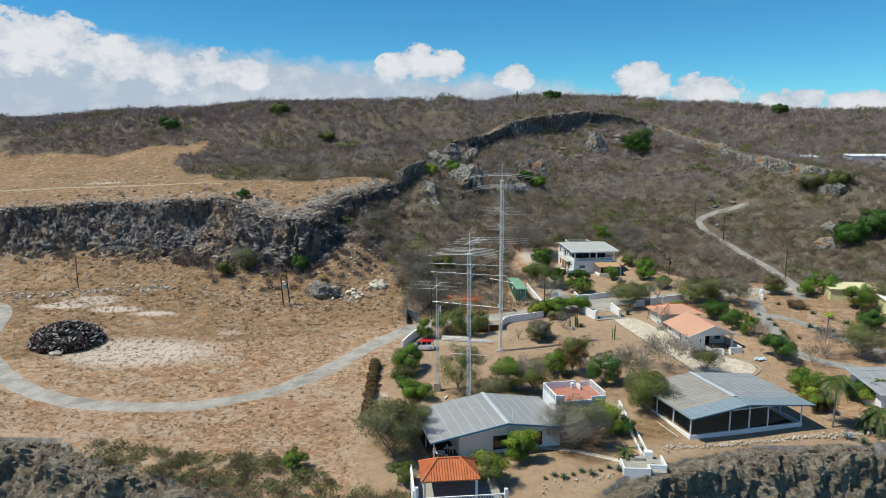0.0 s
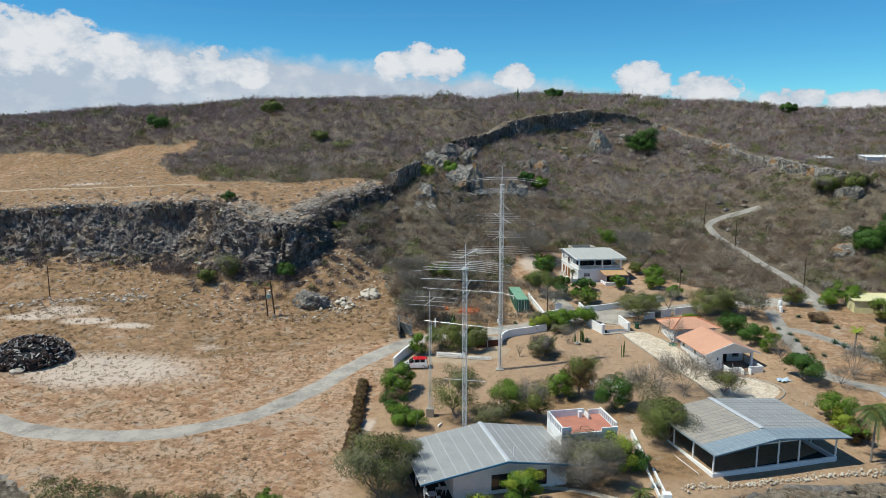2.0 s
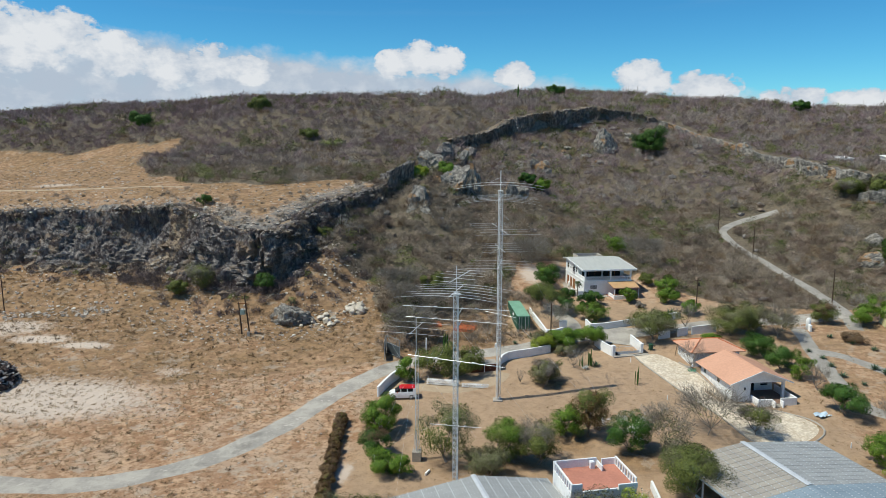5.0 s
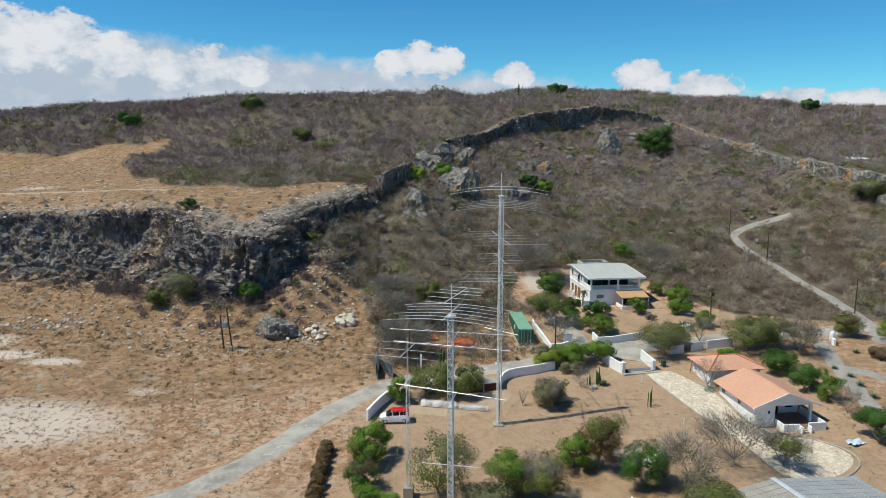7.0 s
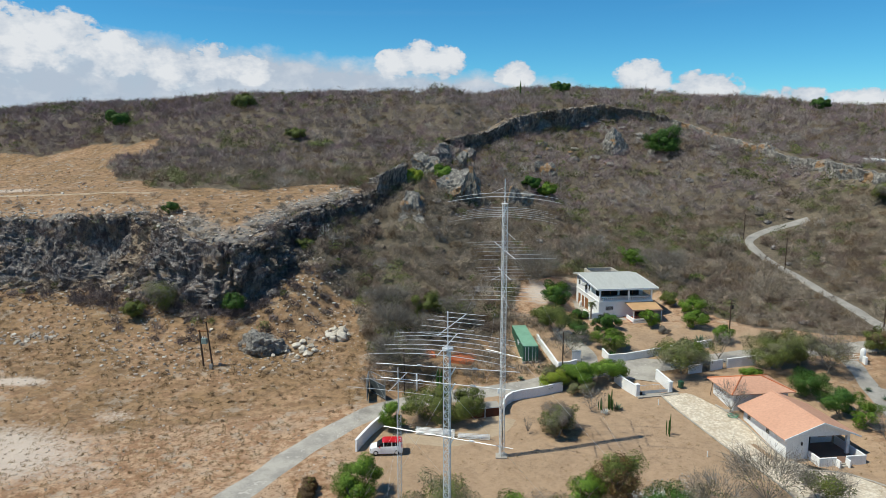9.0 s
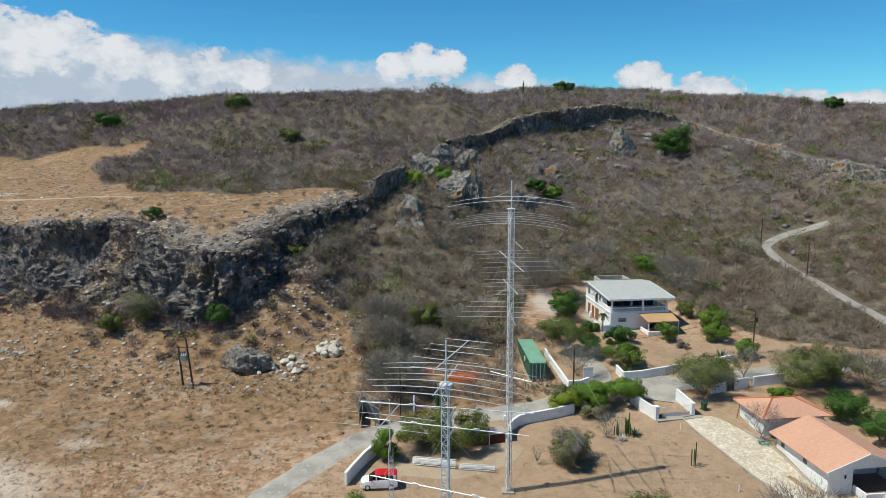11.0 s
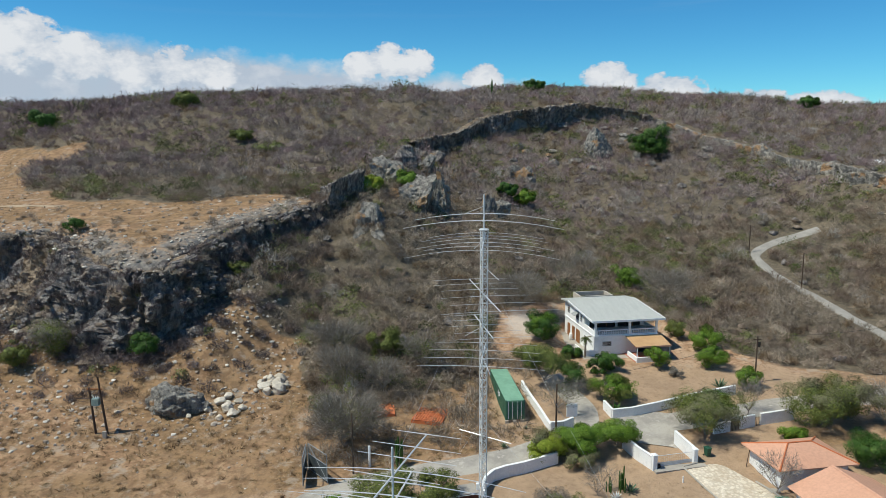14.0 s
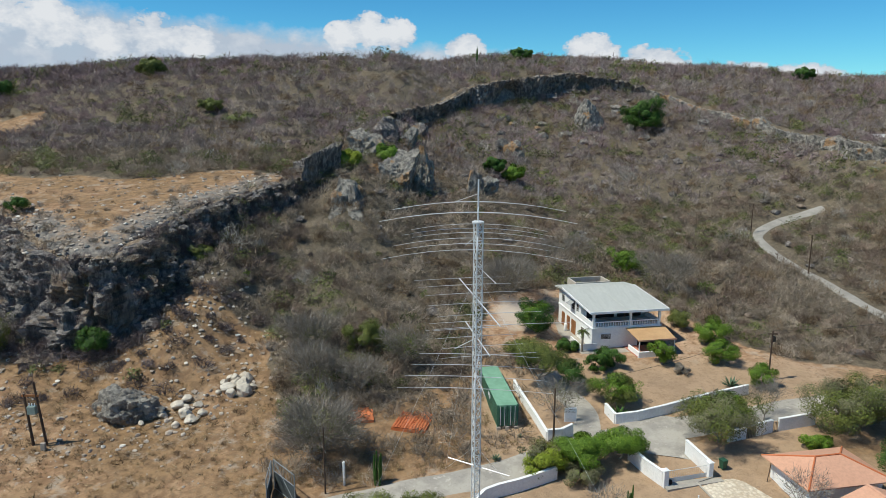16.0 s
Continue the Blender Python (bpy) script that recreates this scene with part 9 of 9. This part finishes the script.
tree(-62.4, 41.0, 7.6, 5.4, LEAF_OLIVE, "dark olive tree below the quarry face", 0.7, 0.06, extra=(TWIG_GREY, 0.7, "twig_crown"))
tree(-48.6, 41.4, 5.0, 4.0, LEAF_DEEP, "green bush below the quarry face", 1.3, 0.06, category="bush", name="bush")
tree(-66.4, 38.6, 5.0, 3.4, LEAF_OLIVE, "dark olive bush below the quarry face", 1.3, 0.06, category="bush", name="bush")
tree(-69.7, 62.6, 3.6, 3.0, LEAF_DEEP, "dark green bush on the quarry rim", 1.3, 0.06, category="bush", name="bush")
tree(-39.6, 59.5, 4.6, 3.6, LEAF_OLIVE, "flat-topped olive bush below the rim", 1.0, 0.35)
tree(-13.4, 44.6, 6.0, 4.8, LEAF_OLIVE, "round olive bush in grey scrub", 1.5, 0.05, category="bush", name="bush")
tree(-13.0, 98, 6, 5, LEAF_GREEN, "bright green bush among crags", 1.4, 0.1, 0.3, category="bush", name="bush")
tree(-20.5, 91.5, 6, 3, LEAF_LIME, "yellow-green bush among crags", 1.2, 0.05, 0.3, category="bush", name="bush")
tree(-24, 228, 17, 3.2, LEAF_OLIVE, "low green thicket on the skyline", 0.9, 0.1, 0.5, category="bush", name="bush")
tree(-46, 222, 13, 2.8, LEAF_OLIVE, "low green thicket on the skyline", 0.7, 0.1, 0.5, category="bush", name="bush")
tree(-66, 150, 8, 3.4, LEAF_OLIVE, "yellow-green bush in grey scrub", 0.5, 0.1, 0.4, category="bush", name="bush")
tree(-54, 138, 10, 2.6, LEAF_OLIVE, "yellow-green bush in grey scrub", 0.35, 0.1, 0.4, category="bush", name="bush")
tree(-146, 186, 9, 6, LEAF_DEEP, "dark green tree in grey scrub", 1.0, 0.1, 0.45)
tree(-92, 176, 9, 6, LEAF_OLIVE, "olive tree in grey scrub", 1.0, 0.1, 0.45)
tree(96.2, 93.5, 9.5, 4.2, LEAF_OLIVE, "spreading olive tree on the east slope", 0.7, 0.1, 0.3, extra=(TWIG_GREY, 0.5, "twig_crown"))
tree(101.6, 88.6, 8.5, 4.4, LEAF_OLIVE, "spreading olive tree on the east slope", 0.8, 0.1, 0.3, extra=(LEAF_GREY, 0.4, "grey_foliage"))


# brown dead hedge down the field's edge
for i in range(17):
    tree(-22.0 + i * 0.14 + 0.2 * math.sin(i * 2.3), -8.6 - i * 1.4, 1.7, 1.4, TWIG_RUSSET, "dry russet hedge plant in a row", 0.9, 0.03, 0.22, 3, "hedge", (LEAF_RED, 0.4, "dead_foliage"), "hedge_plant", "dry hedge row")


def palm(x, y, h, frond, count, label, droop=1.0, leaf=None):
    SEED[0] += 1
    r = random.Random(SEED[0])
    g = thing("palm_tree", x, y, height(x, y), 0, label, "palm")
    pts = [Vector((0.12 * h * (i / 6) ** 2 * 0.3, 0, -0.3 + (h + 0.3) * i / 6)) for i in range(7)]
    s = Shape()
    for a, b in zip(pts, pts[1:]):
        s.rod(a, b, 0.17 - 0.008 * a.z, 0.16 - 0.008 * b.z, 8)
    part("trunk", s, M_BARK, g)
    top = pts[-1]
    for i in range(count):
        a = 2 * math.pi * i / count + r.uniform(-0.2, 0.2)
        lift = r.uniform(-0.35, 0.9)
        f = Shape()
        prev = top
        for k in range(1, 9):
            t = k / 8
            p = top + Vector((math.cos(a) * frond * t, math.sin(a) * frond * t, frond * (lift * t - droop * 0.9 * t * t)))
            d = (p - prev).normalized()
            side = d.cross(Vector((0, 0, 1))).normalized()
            wide = frond * 0.2 * math.sin(math.pi * min(1, 0.15 + t * 0.9))
            for q in (-1, 1):
                for j in (0.0, 0.25, 0.5, 0.75):
                    b = prev.lerp(p, j)
                    tip = b + side * q * wide + d * wide * 0.5 - Vector((0, 0, wide * 0.45))
                    f.add([b, b + d * frond * 0.045, tip], [(0, 1, 2)])
            prev = p
        f.rod(top, prev.lerp(top, 0.3), 0.025, 0.01, 4)
        part("frond", f, leaf or LEAF_PALM, g)
    return g


palm(46.2, -28.6, 7.0, 3.6, 26, "tall coconut palm with yellowing fronds", 1.35)
palm(51.6, -29.6, 2.8, 3.8, 22, "short palm with drooping fronds", 1.3)
palm(15.2, -40.0, 1.0, 1.8, 14, "small palm beside the garden steps", 0.9)
palm(17.5, 46.4, 3.2, 1.4, 12, "slim palm against the white house", 1.0)
palm(61.0, 5.6, 4.6, 1.5, 16, "slim fan palm by the drive", 0.3, LEAF_LIME)
palm(57, -20, 3.4, 1.5, 10, "thin young palm in the east garden", 1.1)


def agave(x, y, s, label, leaf=None, group=""):
    SEED[0] += 1
    r = random.Random(SEED[0])
    g = thing("agave", x, y, height(x, y), r.uniform(0, 360), label, "agave", group)
    for i in range(18):
        a = i * 2.4
        lift = 0.25 + 0.75 * (i / 18)
        d = Vector((math.cos(a) * (1.1 - 0.6 * lift), math.sin(a) * (1.1 - 0.6 * lift), lift)).normalized()
        side = Vector((-math.sin(a), math.cos(a), 0)) * 0.09 * s
        b = d * 0.08 * s
        m = d * 0.55 * s + Vector((0, 0, 0.02))
        part("leaf", Shape().add([b - side * 0.7, b + side * 0.7, m + side, d * s, m - side, m + Vector((0, 0, -0.05 * s))], [(0, 1, 2, 4), (4, 2, 3), (0, 4, 5), (1, 5, 2), (5, 4, 3), (5, 3, 2), (0, 5, 1)]), leaf or LEAF_AGAVE, g)


for x, y, s in ((59.6, 24.4, 0.9), (62.0, 21.4, 1.1), (64.2, 18.6, 1.0), (66.6, 15.6, 0.8), (60.4, 11.0, 1.2), (61.2, 9.2, 1.2), (63.6, 8.6, 0.9), (68.2, 13.0, 1.2), (71.8, 6.8, 0.9), (54.4, 15.6, 0.9), (54.2, 12.2, 1.0), (54.2, 8.4, 1.0), (53.4, 18.6, 0.8), (56.0, 5.6, 0.8)):
    agave(x, y, s, "grey-green agave on dry grass", None, "agaves beside the east drive")
agave(16.4, 12.6, 1.2, "large green agave in the rock bed")
agave(14.6, 11.4, 0.9, "pale dried agave in the rock bed", LEAF_WHITE)
agave(17.4, -37.4, 1.0, "silver agave beside the steps", LEAF_SILVER)
agave(18.9, 36.6, 1.3, "silver agave in front of the house", LEAF_SILVER)
agave(18.6, 29.8, 1.5, "dark green spiky agave outside the wall", LEAF_DEEP)
agave(34.6, 36.4, 1.6, "green spiky agave behind the wall")
agave(46.6, -32.2, 1.3, "large grey-green agave on the stone edge", LEAF_SILVER)
agave(48.0, -33.4, 1.1, "large green agave on the stone edge")
agave(3.4, 21.4, 0.8, "small green agave by the lane")
agave(6.4, 25.6, 0.5, "small green agave by the container")
agave(41.6, -40.2, 1.4, "green spiky plant on the sea cliff", LEAF_DEEP)
for i in range(9):
    agave(4.6 + i * 1.15, -45.6 + 0.35 * i + 0.5 * math.sin(i * 2.1), 0.5 + 0.2 * (i % 3), "small garden succulent on pale soil", LEAF_AGAVE if i % 3 else LEAF_OLIVE, "succulents along the sea edge")


def cactus(x, y, h, arms, label, stout=1.0):
    SEED[0] += 1
    r = random.Random(SEED[0])
    g = thing("cactus", x, y, height(x, y), 0, label, "cactus")
    for i in range(arms):
        a = 2 * math.pi * i / arms
        off = 0.0 if i == 0 else 0.35
        hh = h * (1 if i == 0 else r.uniform(0.5, 0.95))
        prof = [(q * stout, z) for q, z in ((0.09, -0.2), (0.13, hh * 0.3), (0.13, hh * 0.8), (0.09, hh * 0.97), (0.02, hh))]
        part("stem", Shape().lathe(prof, 8, (off * math.cos(a) + r.uniform(-0.1, 0.1), off * math.sin(a), 0)), LEAF_DEEP, g)


cactus(-8.9, 17.6, 3.7, 10, "dark green column cactus cluster by the lane", 0.75)
cactus(15.6, 12.8, 3.0, 5, "column cactus in the rock bed", 0.65)
cactus(14.2, 12.8, 1.8, 4, "column cactus in the rock bed", 0.65)
cactus(21.8, 5.4, 3.0, 4, "tall thin column cactus on bare soil", 0.5)
cactus(-6.2, 104, 4.0, 4, "grey column cactus among crags")
cactus(12.4, 240, 7.5, 6, "tall column cactus on the skyline")
